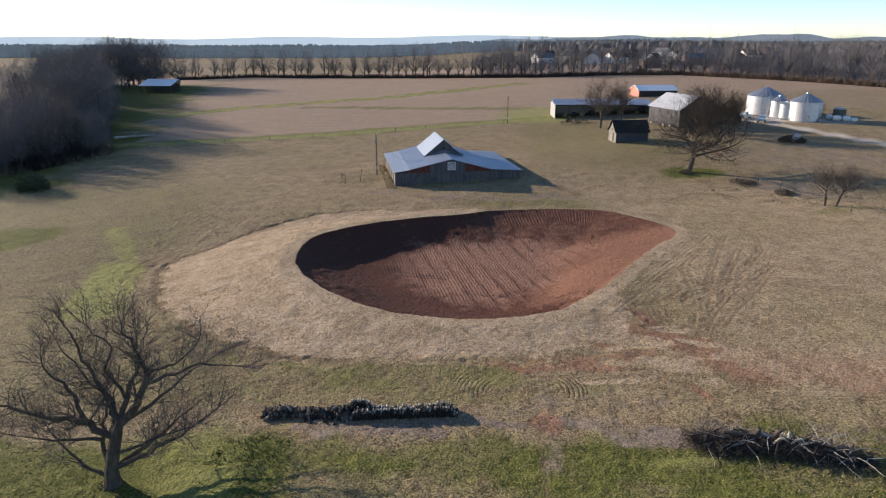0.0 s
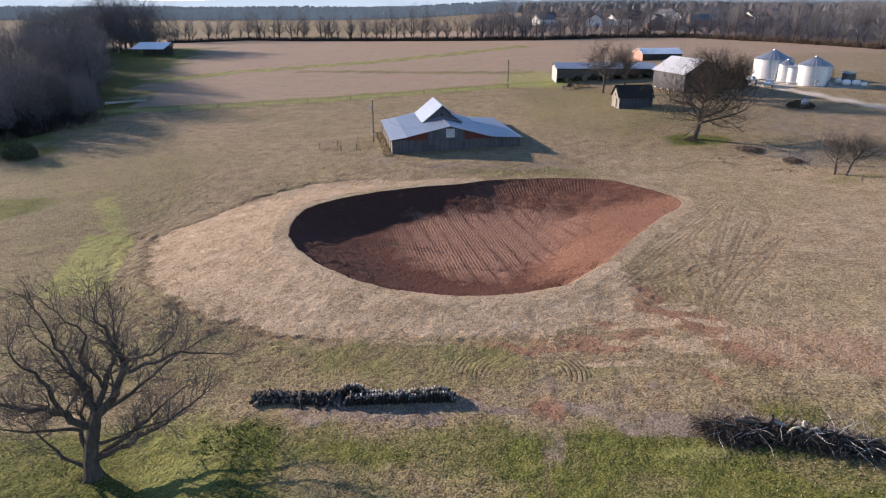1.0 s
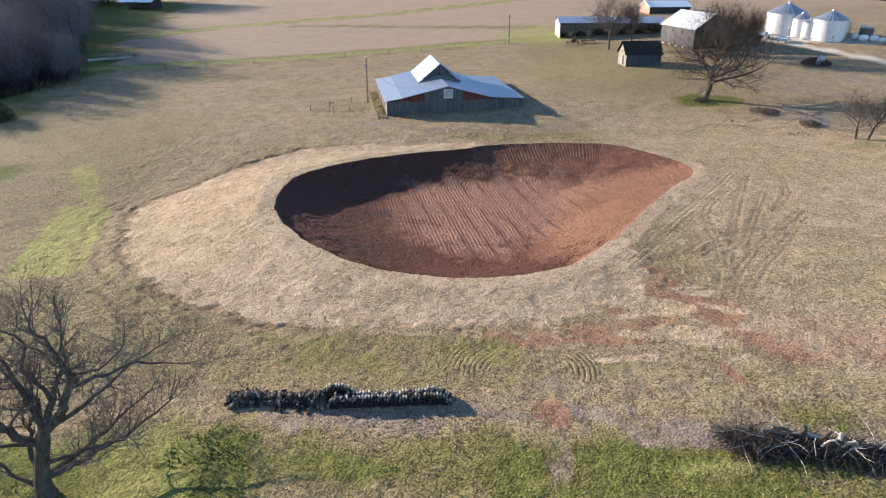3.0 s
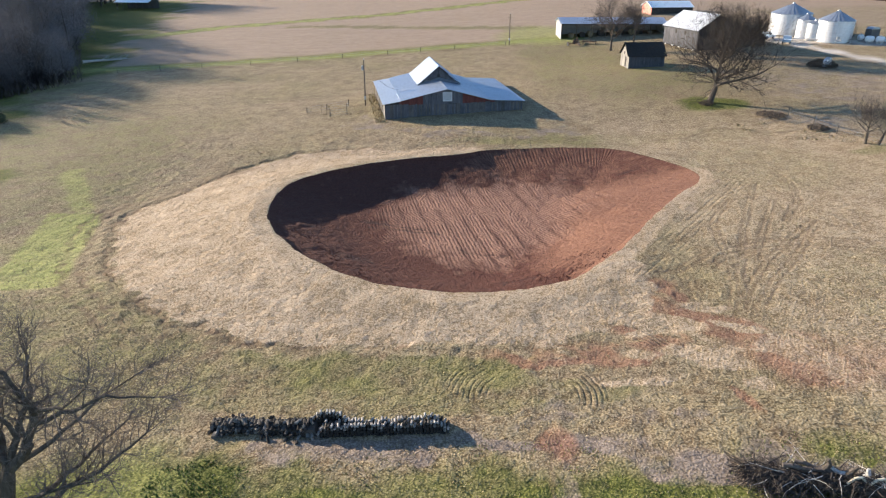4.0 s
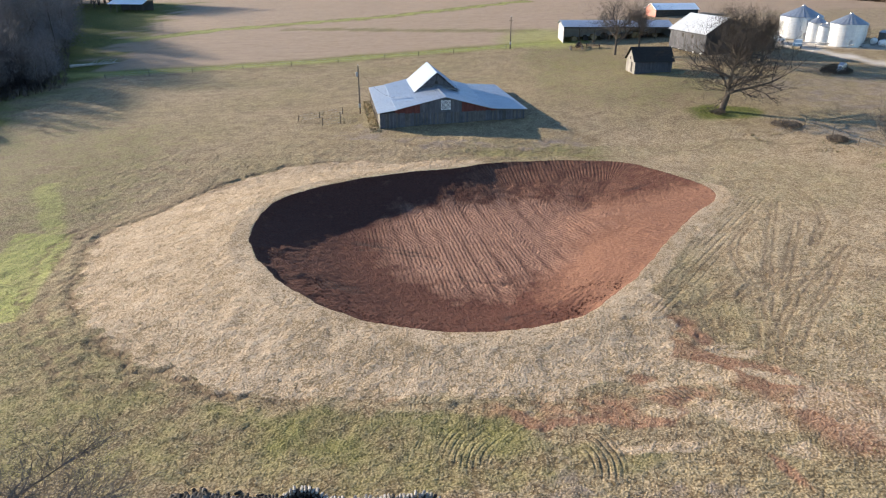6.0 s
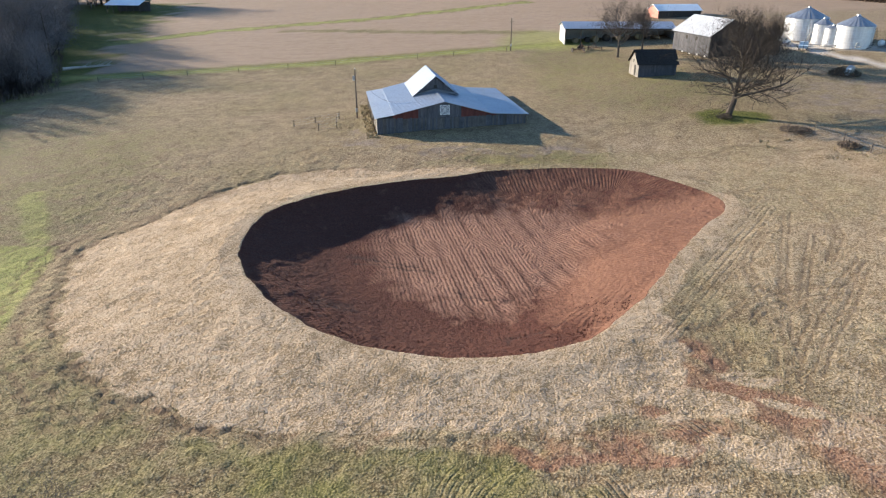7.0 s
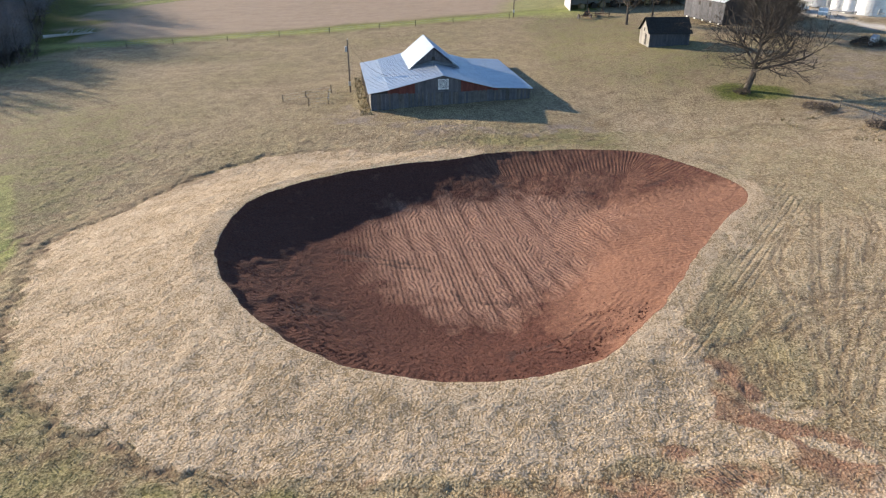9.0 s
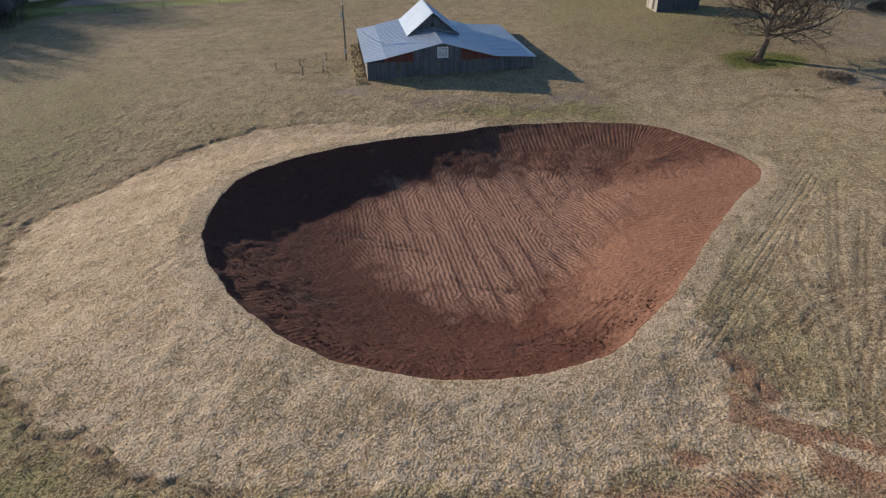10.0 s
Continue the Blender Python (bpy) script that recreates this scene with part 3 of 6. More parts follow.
    # scraped ground beside the pit: red soil and loose straw in smears that run the machines' way
    scar = np.zeros_like(x)
    for q in ((20, 54.5, 8, 4.2, -35), (28, 49.5, 9, 3.4, -20), (17, 57.5, 4, 3, 0), (37, 46.5, 9, 3, -10), (19.8, 63, 1.6, 2.2, 0), (12, 52, 6, 1.4, 0)):
        scar = np.maximum(scar, blob(bx, by, *q))
    smear = fbm((0.8 * x - 0.6 * y) * 0.22 + 3, (0.6 * x + 0.8 * y) * 0.5, 5)
    a["straw"] = np.maximum(a["straw"], 0.6 * scar * step(0.46, 0.36, smear))
    red = 0.85 * scar * step(0.34, 0.56, smear)
    for q in ((23.5, 54.3, 3.5, 1.7, -50), (28, 48.8, 7, 2.6, -18), (17, 57.2, 1.9, 1.3, 0), (20, 61, 2.2, 0.8, -60), (8.2, 41.6, 0.7, 1.6, 0), (12, 51.3, 7.5, 0.5, 2), (36, 46, 8, 3, -10),
              (20.5, 45, 1.6, 0.5, -70)):
        red = np.maximum(red, blob(bx, by, *q) * 1.0)
    red = np.maximum(red, 0.9 * blob(x, y, 8.2, 41.7, 0.9, 1.6))
    red = np.maximum(red, 0.5 * np.clip(1 - np.abs(foot - 0.3) / 0.7, 0, 1) * (rim > 5) * np.clip(0.5 + 3 * w2, 0, 1))
    a["red"] = np.clip(red + w2 * 0.6 * np.clip(red * 3, 0, 1), 0, 1)
    bare = np.zeros_like(x)
    for q in ((11, 41.2, 6, 1.2, -4), (13.0, 40.4, 2.2, 1.1, 0), (-1, 42.3, 5, 0.6, 0), (24, 38.4, 7, 1.7, -10), (12, 43.5, 6, 0.5, -6)):
        bare = np.maximum(bare, 0.6 * blob(bx, by, *q))
    bare = np.maximum(bare, stroke(bx, by, [(-9, 42.4), (3, 42.0), (9, 41.2), (13.5, 40.2), (19, 39.6), (26, 38.0)], 1.0))
    bare = np.maximum(bare, 0.62 * stroke(bx, by, [(-15, 126.5), (-7.7, 122.3), (2.6, 117.3), (14, 116.6), (23, 118.5)], 1.8))
    bare = np.maximum(bare, 0.5 * blob(bx, by, -9, 129, 4, 6, 10))
    bare = np.maximum(bare, 0.6 * np.maximum(blob(bx, by, 82, 142, 20, 18), blob(bx, by, 62, 119, 9, 3, -40)))
    bare = np.maximum(bare, 0.4 * stroke(x, y, [(8.9, 50), (8.0, 43), (7.5, 37.2), (7.2, 30)], 0.7))
    a["bare"] = np.clip(bare * 0.8 + w2 * 1.2 * (bare > 0), 0, 1)
    g = np.clip((42 + 8 * w - y) / 4, 0, 0.78) * np.clip((x + 60) / 10, 0, 1) * (y > -50)
    g = g * (1 - 0.5 * blob(bx, by, -5, 34.2, 9, 2.6)) * (0.85 + 0.3 * step(0.35, 0.62, fbm(x * 0.22 + 50, y * 0.3, 4)))
    for q in ((-14.0, 37.5, 6, 4, 30), (-24, 36, 9, 6, 0), (-70, 100, 12, 7, 30), (50.5, 130, 6.5, 4.4, -20), (-16, 31, 10, 7, 0), (64, 101, 5, 2, 0)):
        g = np.maximum(g, 1.0 * blob(bx, by, *q))
    for q in ((-4, 48.5, 15, 3.4, 0), (-22, 52, 10, 5, -35), (40, 160, 20, 26, 0), (36, 190, 14, 22, 0), (30, 113, 30, 4, 0), (44, 96, 12, 12, 0), (40, 60, 8, 9, 0), (8, 47, 6, 2, 0)):
        g = np.maximum(g, 0.42 * blob(bx, by, *q))
    for q in ((-62, 108, 26, 36, 0), (-34, 56, 16, 12, 0), (-50, 75, 12, 20, 0)):
        g = np.maximum(g, 0.4 * blob(bx, by, *q))
    g = np.maximum(g, (0.38 + w) * step(0.8, 2.0, foot) * step(9.5, 5, foot) * step(80, 62, y) * step(11, 5, x))
    fence_y = 204.0 + 0.2 * np.clip(x, -140, 0) + 0.1 * np.clip(x, 0, 60)
    fy = y - fence_y
    g = np.maximum(g, 0.95 * np.clip(1.15 - np.abs(fy - 6 - 5 * w) / 6, 0, 1) * (x > -130) * (x < 45))
    g = np.maximum(g, 0.95 * stroke(bx, by, [(-108, 246), (-90, 262), (-77, 275), (-49, 286), (-17, 297), (40, 330)], 4.5))
    g = np.maximum(g, 0.6 * stroke(bx, by, [(-50, 268), (-37, 266), (2, 250), (32, 238)], 3.5))
    g = np.maximum(g, 0.95 * np.clip((-68 - 0.2 * (y - 130) - x + 40 * w) / 14, 0, 1) * step(122, 145, y) * (y < 400))
    a["green"] = g
    turf = signed_distance(np.array([(-47.6, 90.0), (-41, 89.8), (-34.8, 67.5), (-41.7, 67.1)]), x, y)
    strip = stroke(bx, by, [(-44.5, 90), (-47, 96), (-53, 106)], 1.6)
    a["lime"] = np.maximum(np.clip(0.8 - turf / 0.6 + w2, 0, 1), 0.7 * strip) * np.clip(0.95 + w2, 0, 1)
    hay = np.clip(1.0 - np.abs(fy - 5 - 4 * w) / 5, 0, 1) * step(-118, -95, x) * step(50, 40, x)
    hay = np.maximum(hay, stroke(bx, by, [(-108, 246), (-90, 262), (-77, 275), (-49, 286), (-17, 297), (40, 330)], 3.5) * step(-112, -92, x))
    hay = np.maximum(hay, 0.7 * blob(bx, by, 34, 222, 13, 17))
    a["lime"] = np.maximum(a["lime"], hay)
    a["lime"] = np.maximum(a["lime"], 0.6 * np.maximum(blob(bx, by, -16.4, 38.6, 3.2, 5.0, 10), blob(bx, by, 16.2, 37.0, 1.6, 0.7)) * np.clip(0.9 + 2 * w2, 0, 1))
    yard = np.clip((x - 42) / 6, 0, 1) * np.clip((262 - y) / 8, 0, 1)
    a["crop"] = np.clip((fy - 1) / 3, 0, 1) * (1 - np.clip(g * 1.4, 0, 1)) * (0.85 + 0.3 * w) * (1 - yard * 0.6) * (y < 480)
    a["straw"] = np.maximum(a["straw"], 0.2 * step(455, 480, y) * step(140, 90, x))
    a["road"] = np.maximum(stroke(x, y, [(80, 203), (89, 197), (94, 187), (98, 171), (104, 150), (112, 125)], 1.9), stroke(x, y, [(88, 200), (96, 194), (112, 185)], 4))
    a["road"] = np.clip(a["road"], 0, 1) * np.clip(0.85 + w2, 0, 1)
    rut = np.zeros_like(x)
    for q in (0, 2.0):
        rut = np.maximum(rut, 0.4 * stroke(x, y, [(-44 - q, 92), (-50 - q, 80), (-54 - q, 66)], 0.35))
    rut = np.maximum(rut, 0.75 * stroke(x, y, [(-80, 186.0), (-60, 191.6), (-36, 196.8), (-12, 202.2), (7, 204.4), (21, 206.0)], 0.6))
    rut = np.maximum(rut, 0.4 * stroke(bx, by, [(-62, 148), (-30, 152), (-12, 150)], 0.5))
    rut = np.maximum(rut, 0.4 * stroke(bx, by, [(20, 150), (34, 158), (42, 157)], 0.5))
    rut = np.maximum(rut, 0.5 * stroke(bx, by, [(36, 112), (46, 116), (56, 112)], 0.5))
    rut = np.maximum(rut, 0.5 * stroke(x, y, [(7.6, 42.6), (6.95, 37.2), (6.6, 32.9), (6.3, 26)], 0.16))
    rut = np.maximum(rut, 0.8 * toe * np.clip(0.8 + 2.5 * w2, 0, 1))
    ring = np.maximum(np.clip(1.2 - np.abs(foot - 3.1) / 0.4, 0, 1), np.clip(1.2 - np.abs(foot - 4.9) / 0.4, 0, 1)) * step(-18, -26, x) * step(98, 90, y)
    rut = np.maximum(rut, 0.8 * ring * np.clip(0.85 + 2 * w2, 0, 1))
    z = z - 0.07 * ring
    rut = np.maximum(rut, 0.45 * stroke(bx, by, [(-27, 106), (-34, 96), (-40, 90)], 1.2))
    a["rut"] = np.maximum(rut, 0.62 * ruts)
    a["comb"] = 0.4 * np.clip(1 - np.abs(rim - 4.2) / 2.6, 0, 1) * step(16, 22, x) * step(100, 90, y) * np.clip(0.7 + 1.6 * w2, 0, 1)
    a["fan"] = 0.16 * blob(x, y, 30.5, 68, 7.0, 14, -18) * np.clip(0.7 + 2 * w2, 0, 1)
    a["arc"] = 0.15 * blob(x, y, 30.5, 68, 6, 3.2, 10) * np.clip(0.7 + 2 * w2, 0, 1)
    a["cleat"] = 0.6 * np.maximum(np.maximum(blob(x, y, 3.2, 48.6, 1.6, 1.9), blob(x, y, 10.9, 47.2, 1.1, 1.9)), blob(x, y, 17, 53, 1.5, 0.9)) * np.clip(0.75 + 2 * w2, 0, 1)
    a["rake"] = 0.28 * np.maximum(blob(bx, by, 24, 44, 11, 2.4, -6), blob(bx, by, -2, 46.5, 12, 1.6)) * np.clip(0.6 + 2 * w2, 0, 1)
    # the basin: pale tracked floor, orange side, dark red near wall, combed far wall
    inner = np.full(x.shape, 99.0)
    along = np.zeros_like(x)
    inner[pit] = signed_distance(np.array([(-8, 91), (-6, 84), (-2.3, 77.5), (3.2, 72.9), (7.9, 73.2), (13.5, 77.9), (19.5, 86), (22, 92), (18, 99), (8, 99), (-2.7, 97)]), x[pit], y[pit])
    near_rim = np.where(pit & (rim > -7))[0]
    length = np.concatenate([[0], np.cumsum(np.hypot(*np.diff(RIM, axis=0).T))])
    for i in np.array_split(near_rim, 40):
        along[i] = length[np.argmin((x[i, None] - RIM[None, :, 0]) ** 2 + (y[i, None] - RIM[None, :, 1]) ** 2, 1)]
    nudge = RIM[np.searchsorted(length, along[near_rim])]
    tangent = (np.roll(RIM, -1, 0) - np.roll(RIM, 1, 0))[np.searchsorted(length, along[near_rim])]
    tangent /= np.hypot(tangent[:, 0], tangent[:, 1])[:, None]
    along[near_rim] += (x[near_rim] - nudge[:, 0]) * tangent[:, 0] + (y[near_rim] - nudge[:, 1]) * tangent[:, 1]
    floor = np.clip(0.45 - inner / 4.5 + 1.6 * w2, 0, 1)
    back = step(97, 101, y) * step(3, 9, x)
    # pale across the floor, less so at its left and right ends
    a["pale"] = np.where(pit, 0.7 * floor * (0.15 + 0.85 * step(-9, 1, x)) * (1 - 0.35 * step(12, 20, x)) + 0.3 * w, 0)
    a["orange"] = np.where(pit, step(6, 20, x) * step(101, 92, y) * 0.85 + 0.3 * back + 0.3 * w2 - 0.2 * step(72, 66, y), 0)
    a["edge"] = -rim
    a["along"] = along
    a["lean"] = 0.12 * step(6, 15, x) - 0.05 + 0.1 * step(-2, -6, x)
    a["scrape"] = np.where(pit, np.clip(1 - np.abs(-rim - 3.6) / 3.4, 0, 1) * step(80, 70, y), 0)
    a["sidecut"] = np.where(pit, step(15, 22, x) * step(96, 88, y) * (1 - floor), 0)
    a["climb"] = np.where(pit, np.clip(np.clip((6 + rim) / 1.5, 0, 1) * back + 0.8 * np.clip(1.3 - np.abs(-rim - 1.3) / 1.2, 0, 1) * step(80, 74, y) * step(8, 2, x), 0, 1) * np.clip(0.75 + 2 * w2, 0, 1), 0)
    gouge = np.zeros_like(x)
    u, v = bx[pit], by[pit]
    t = np.zeros_like(u)
    for pts, wd in (([(-7.5, 86.8), (-3.4, 84.6), (-0.6, 83.9)], 0.35), ([(-6.6, 84.8), (-3, 83.2), (1, 82.6)], 0.25), ([(-9, 73.5), (-5.8, 72.6)], 1.1),
                    ([(7.5, 66.6), (12.5, 69)], 0.3), ([(18.6, 99.4), (20, 98.6)], 0.4), ([(26.5, 98.6), (29, 99.5)], 0.45), ([(3, 78.5), (9, 76)], 0.3)):
        t = np.maximum(t, stroke(u, v, pts, wd))
    gouge[pit] = t
    a["gouge"] = gouge
    z = z - 0.05 * gouge
    a["cleat"] = np.where(pit, floor, a["cleat"])
    idx = np.arange(len(x)).reshape(gx.shape)
    quads = np.stack([idx[:-1, :-1], idx[:-1, 1:], idx[1:, 1:], idx[1:, :-1]], -1).reshape(-1, 4)
    wet = (rim[quads] < 0).sum(1)
    mixed = quads[(wet > 0) & (wet < 4)]
    # cut the quads that straddle the rim along it, so that the edge runs clean
    extra, seen, land_cut, pit_cut = [], {}, [], []

    def crossing(i, j):
        k = (min(i, j), max(i, j))
        if k not in seen:
            seen[k] = len(x) + len(extra)
            extra.append((k[0], k[1], rim[k[0]] / (rim[k[0]] - rim[k[1]])))
        return seen[k]

    for q in mixed.tolist():
        dry_side, wet_side = [], []
        for i, j in zip(q, q[1:] + q[:1]):
            (wet_side if rim[i] < 0 else dry_side).append(i)
            if (rim[i] < 0) != (rim[j] < 0):
                c = crossing(i, j)
                dry_side.append(c)
                wet_side.append(c)
        land_cut.append(dry_side)
        pit_cut.append(wet_side)
    ei, ej, et = (np.array(v) for v in zip(*extra))

    def longer(v):
        return np.concatenate([v, v[ei] * (1 - et) + v[ej] * et])

    px, py, pz = longer(x), longer(y), longer(z)

    def sheet(name, faces, cuts, material, names, label):
        used = np.unique(np.concatenate([faces.ravel(), np.array([i for c in cuts for i in c])]))
        back = np.zeros(len(px), np.int32)
        back[used] = np.arange(len(used))
        sizes = np.concatenate([np.full(len(faces), 4), np.array([len(c) for c in cuts])])
        loops = np.concatenate([faces.ravel(), np.array([i for c in cuts for i in c])])
        me = bpy.data.meshes.new(name)
        me.vertices.add(len(used))
        me.vertices.foreach_set("co", np.stack([px[used], py[used], pz[used]], -1).ravel())
        me.loops.add(len(loops))
        me.loops.foreach_set("vertex_index", back[loops])
        me.polygons.add(len(sizes))
        me.polygons.foreach_set("loop_start", np.concatenate([[0], np.cumsum(sizes)[:-1]]).astype(np.int32))
        me.polygons.foreach_set("use_smooth", np.ones(len(sizes), bool))
        me.update(calc_edges=True)
        for k in names:
            at = me.attributes.new(k, 'FLOAT', 'POINT')
            at.data.foreach_set("value", longer(a[k])[used].astype(np.float32))
        me.materials.append(material)
        return tagged(new(name, me), label, name.split("_")[-1], kind="structure")

    sheet("ground", quads[wet == 0], land_cut, GRASS, ("straw", "red", "bare", "green", "lime", "crop", "road", "rut", "comb", "fan", "arc", "cleat", "rake"),
          "dry winter pasture with straw bank, tyre tracks and fields")
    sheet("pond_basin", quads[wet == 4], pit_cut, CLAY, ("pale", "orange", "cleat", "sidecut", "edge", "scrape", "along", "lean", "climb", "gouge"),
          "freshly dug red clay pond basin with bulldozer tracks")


build_land()


def rib_roof(corners, rib=0.9, thick=0.05, proud=0.03):
    """One pressed sheet-metal roof slope; its ribs run from eave to ridge. Corners: eave a, ridge a, ridge b, eave b."""
    a, b, c, d = [Vector(p) for p in corners]
    n = (b - a).cross(d - a).normalized()
    if n.z < 0:
        n = -n
    s = Shape()
    count = max(2, int((d - a).length / rib))
    prof = []
    for i in range(count):
        for f, h in ((0.0, 0.0), (0.44, 0.0), (0.47, proud), (0.53, proud), (0.56, 0.0)):
            prof.append(((i + f) / count, h))
    prof.append((1.0, 0.0))
    k = len(prof)
    s.v += [tuple(a.lerp(d, f) + n * h) for f, h in prof] + [tuple(b.lerp(c, f) + n * h) for f, h in prof]
    s.v += [tuple(a.lerp(d, f) - n * thick) for f, h in prof] + [tuple(b.lerp(c, f) - n * thick) for f, h in prof]
    for i in range(k - 1):
        s.f += [(i, k + i, k + i + 1, i + 1), (2 * k + i + 1, 3 * k + i + 1, 3 * k + i, 2 * k + i), (i + 1, 2 * k + i + 1, 2 * k + i, i), (k + i, 3 * k + i, 3 * k + i + 1, k + i + 1)]
    s.f += [(0, 2 * k, 3 * k, k), (k - 1, 2 * k - 1, 4 * k - 1, 3 * k - 1)]
    return s


def board_wall(parent, a, b, tops, mats, rng, width=0.34, bottom=-0.9, name="board", gap=0.012):
    """Upright boards, each an object, from a to b in plan; tops(u) gives the height at u metres along; mats(u, rng) a material."""
    a, b = Vector((*a, 0)), Vector((*b, 0))
    run = (b - a).length
    d = (b - a) / run
    n = Vector((d.y, -d.x, 0))
    count = max(1, int(run / width))
    w = run / count
    for i in range(count):
        u0, u1 = i * w + gap / 2, (i + 1) * w - gap / 2
        off = n * rng.uniform(0.0, 0.025)
        z0 = bottom + rng.uniform(0, 0.06)
        s = Shape()
        p, q = a + d * u0 + off, a + d * u1 + off
        t0, t1 = tops(u0), tops(u1)
        back = -n * 0.03
        vs = [(*p.xy, z0), (*q.xy, z0), (*q.xy, t1), (*p.xy, t0)]
        vs += [(x + back.x, y + back.y, z) for x, y, z in vs]
        s.add(vs, [(0, 1, 2, 3), (7, 6, 5, 4), (0, 4, 5, 1), (1, 5, 6, 2), (2, 6, 7, 3), (3, 7, 4, 0)])
        part(name, s, mats((u0 + u1) / 2, rng), parent)


# ---- barn ----
def barn():
    rng = random.Random(4)
    b = thing("barn", pose(3.2, 129.7, -0.8, 0, 0, 8.7), "weathered grey tobacco barn with tin roof and painted quilt square", "barn")
    depth = 23.0

    def line(u):
        u -= 11.1
        if u < -8.3:
            return 2.40 + (u + 11.1) * 0.16
        if u < 0:
            return 2.85 + (u + 8.3) * 0.223
        if u < 7.9:
            return 4.70 - u * 0.272
        return 2.55 - (u - 7.9) * 0.058

    front = [(-11.05, -0.9), (13.85, -0.9), (13.85, 2.15), (7.9, 2.5), (0, 4.6), (-8.3, 2.8), (-11.05, 2.38)]
    part("frame_wall", Shape().prism(front, 0.06, 0.14), DARK_INSIDE, b)
    part("frame_wall", Shape().prism(front, depth - 0.14, depth), BOARD_GREY, b)
    part("side_wall", Shape().box(13.72, 13.85, 0.14, depth - 0.14, -0.9, 2.12), BOARD_GREY, b)
    part("side_wall", Shape().box(-11.03, -10.93, 0.14, depth - 0.14, -0.9, 2.36), DARK_INSIDE, b)

    def low(u, r):
        return BOARD_DARK if r.random() < 0.3 else BOARD_GREY

    board_wall(b, (-11.1, 0.03), (13.9, 0.03), lambda u: min(line(u), 2.25 + 0.1 * math.sin(u * 0.4)), low, rng, 0.3)

    def high(u, r):
        u -= 11.1
        return BOARD_GREY if -4.2 < u < 2.9 else BOARD_RED

    # the gable above the lower boards, set back a little; red at both sides, bare grey round the quilt square
    seg = 0.42
    u = 2.6
    while u < 20.2:
        top = line(u + seg / 2)
        if top > 2.5:
            s = Shape()
            z0, ta, tb = 2.2, line(u), line(u + seg)
            s.add([(u - 11.1, 0.045, z0), (u + seg - 11.112, 0.045, z0), (u + seg - 11.112, 0.045, tb), (u - 11.1, 0.045, ta),
                   (u - 11.1, 0.015, z0), (u + seg - 11.112, 0.015, z0), (u + seg - 11.112, 0.015, tb), (u - 11.1, 0.015, ta)],
                  [(4, 5, 6, 7), (3, 2, 1, 0), (4, 0, 1, 5), (5, 1, 2, 6), (6, 2, 3, 7), (7, 3, 0, 4)])
            part("gable_board", s, high(u + seg / 2, rng), b)
        u += seg
    board_wall(b, (-11.1, depth), (-11.1, 0), lambda u: 2.36, lambda u, r: BOARD_PALE, rng, 0.5)
    o = 0.35
    part("roof_slope", rib_roof(((-8.3, -o, 2.99), (0, -o, 4.84), (0, depth + o, 4.84), (-8.3, depth + o, 2.99))), TIN_NEW, b, "bright galvanized roof sheets")
    part("lean_to_roof", rib_roof(((-11.5, -o, 2.46), (-8.25, -o, 2.95), (-8.25, depth + o, 2.95), (-11.5, depth + o, 2.46))), TIN_OLD, b, "dull grey roof sheets")
    part("roof_slope", rib_roof(((7.95, -o, 2.72), (0, -o, 4.84), (0, depth + o, 4.84), (7.95, depth + o, 2.72))), TIN_NEW, b)
    part("lean_to_roof", rib_roof(((14.3, -o, 2.33), (7.9, -o, 2.69), (7.9, depth + o, 2.69), (14.3, depth + o, 2.33))), TIN_NEW, b)
    part("ridge_cap", Shape().prism([(-0.25, 4.82), (0, 4.9), (0.25, 4.82), (0, 4.86)], -o, 9.3), TIN_NEW, b)
    g = [(-3.6, 3.5), (3.9, 3.5), (3.9, 4.05), (0, 7.1), (-3.6, 4.05)]
    part("gable_wall", Shape().prism(g, 9.75, 9.85), DARK_INSIDE, b)
    part("gable_wall", Shape().prism(g, 21.0, 21.15), BOARD_GREY, b)
    u = -3.5
    while u < 3.8:
        top = 7.05 - abs(u + 0.15) * (0.83 if u < 0 else 0.78)
        part("gable_board", Shape().box(u, u + 0.33, 9.68, 9.74, 4.1, max(top, 4.2)), BOARD_GREY, b)
        u += 0.34
    # no real hole: a black plate gives the opening's shade
    part("hay_door", Shape().box(-0.28, 0.28, 9.6, 9.67, 5.2, 5.75), DARK_INSIDE, b, "small opening drawn as a black panel of shade")
    part("skirt_roof", rib_roof(((-3.9, 8.9, 4.0), (-3.6, 9.7, 4.3), (0, 9.7, 5.12), (0, 8.9, 4.95))), TIN_OLD, b)
    part("skirt_roof", rib_roof(((0, 8.9, 4.95), (0, 9.7, 5.12), (3.9, 9.7, 4.3), (4.2, 8.9, 4.0))), TIN_OLD, b)
    part("raised_roof", rib_roof(((-4.15, 8.9, 4.05), (0, 8.9, 7.42), (0, 21.7, 7.42), (-4.15, 21.7, 4.05))), TIN_NEW, b)
    part("raised_roof", rib_roof(((4.35, 8.9, 4.05), (0, 8.9, 7.42), (0, 21.7, 7.42), (4.35, 21.7, 4.05))), TIN_NEW, b)
    q = part("quilt_square", Shape().box(-0.72, 0.9, -0.03, 0.008, 2.63, 4.22), WHITE_PAINT, b, "white quilt square with dark blue pattern")
    c = 1.6 / 9
    dark = [(1, 1), (2, 2), (3, 3), (4, 1), (1, 4), (3, 1), (1, 3), (2, 4), (4, 2), (0, 2), (2, 0)]
    done = set()
    for i, j in dark:
        for p in ((i, j), (8 - i, j), (i, 8 - j), (8 - i, 8 - j)):
            if p in done:
                continue
            done.add(p)
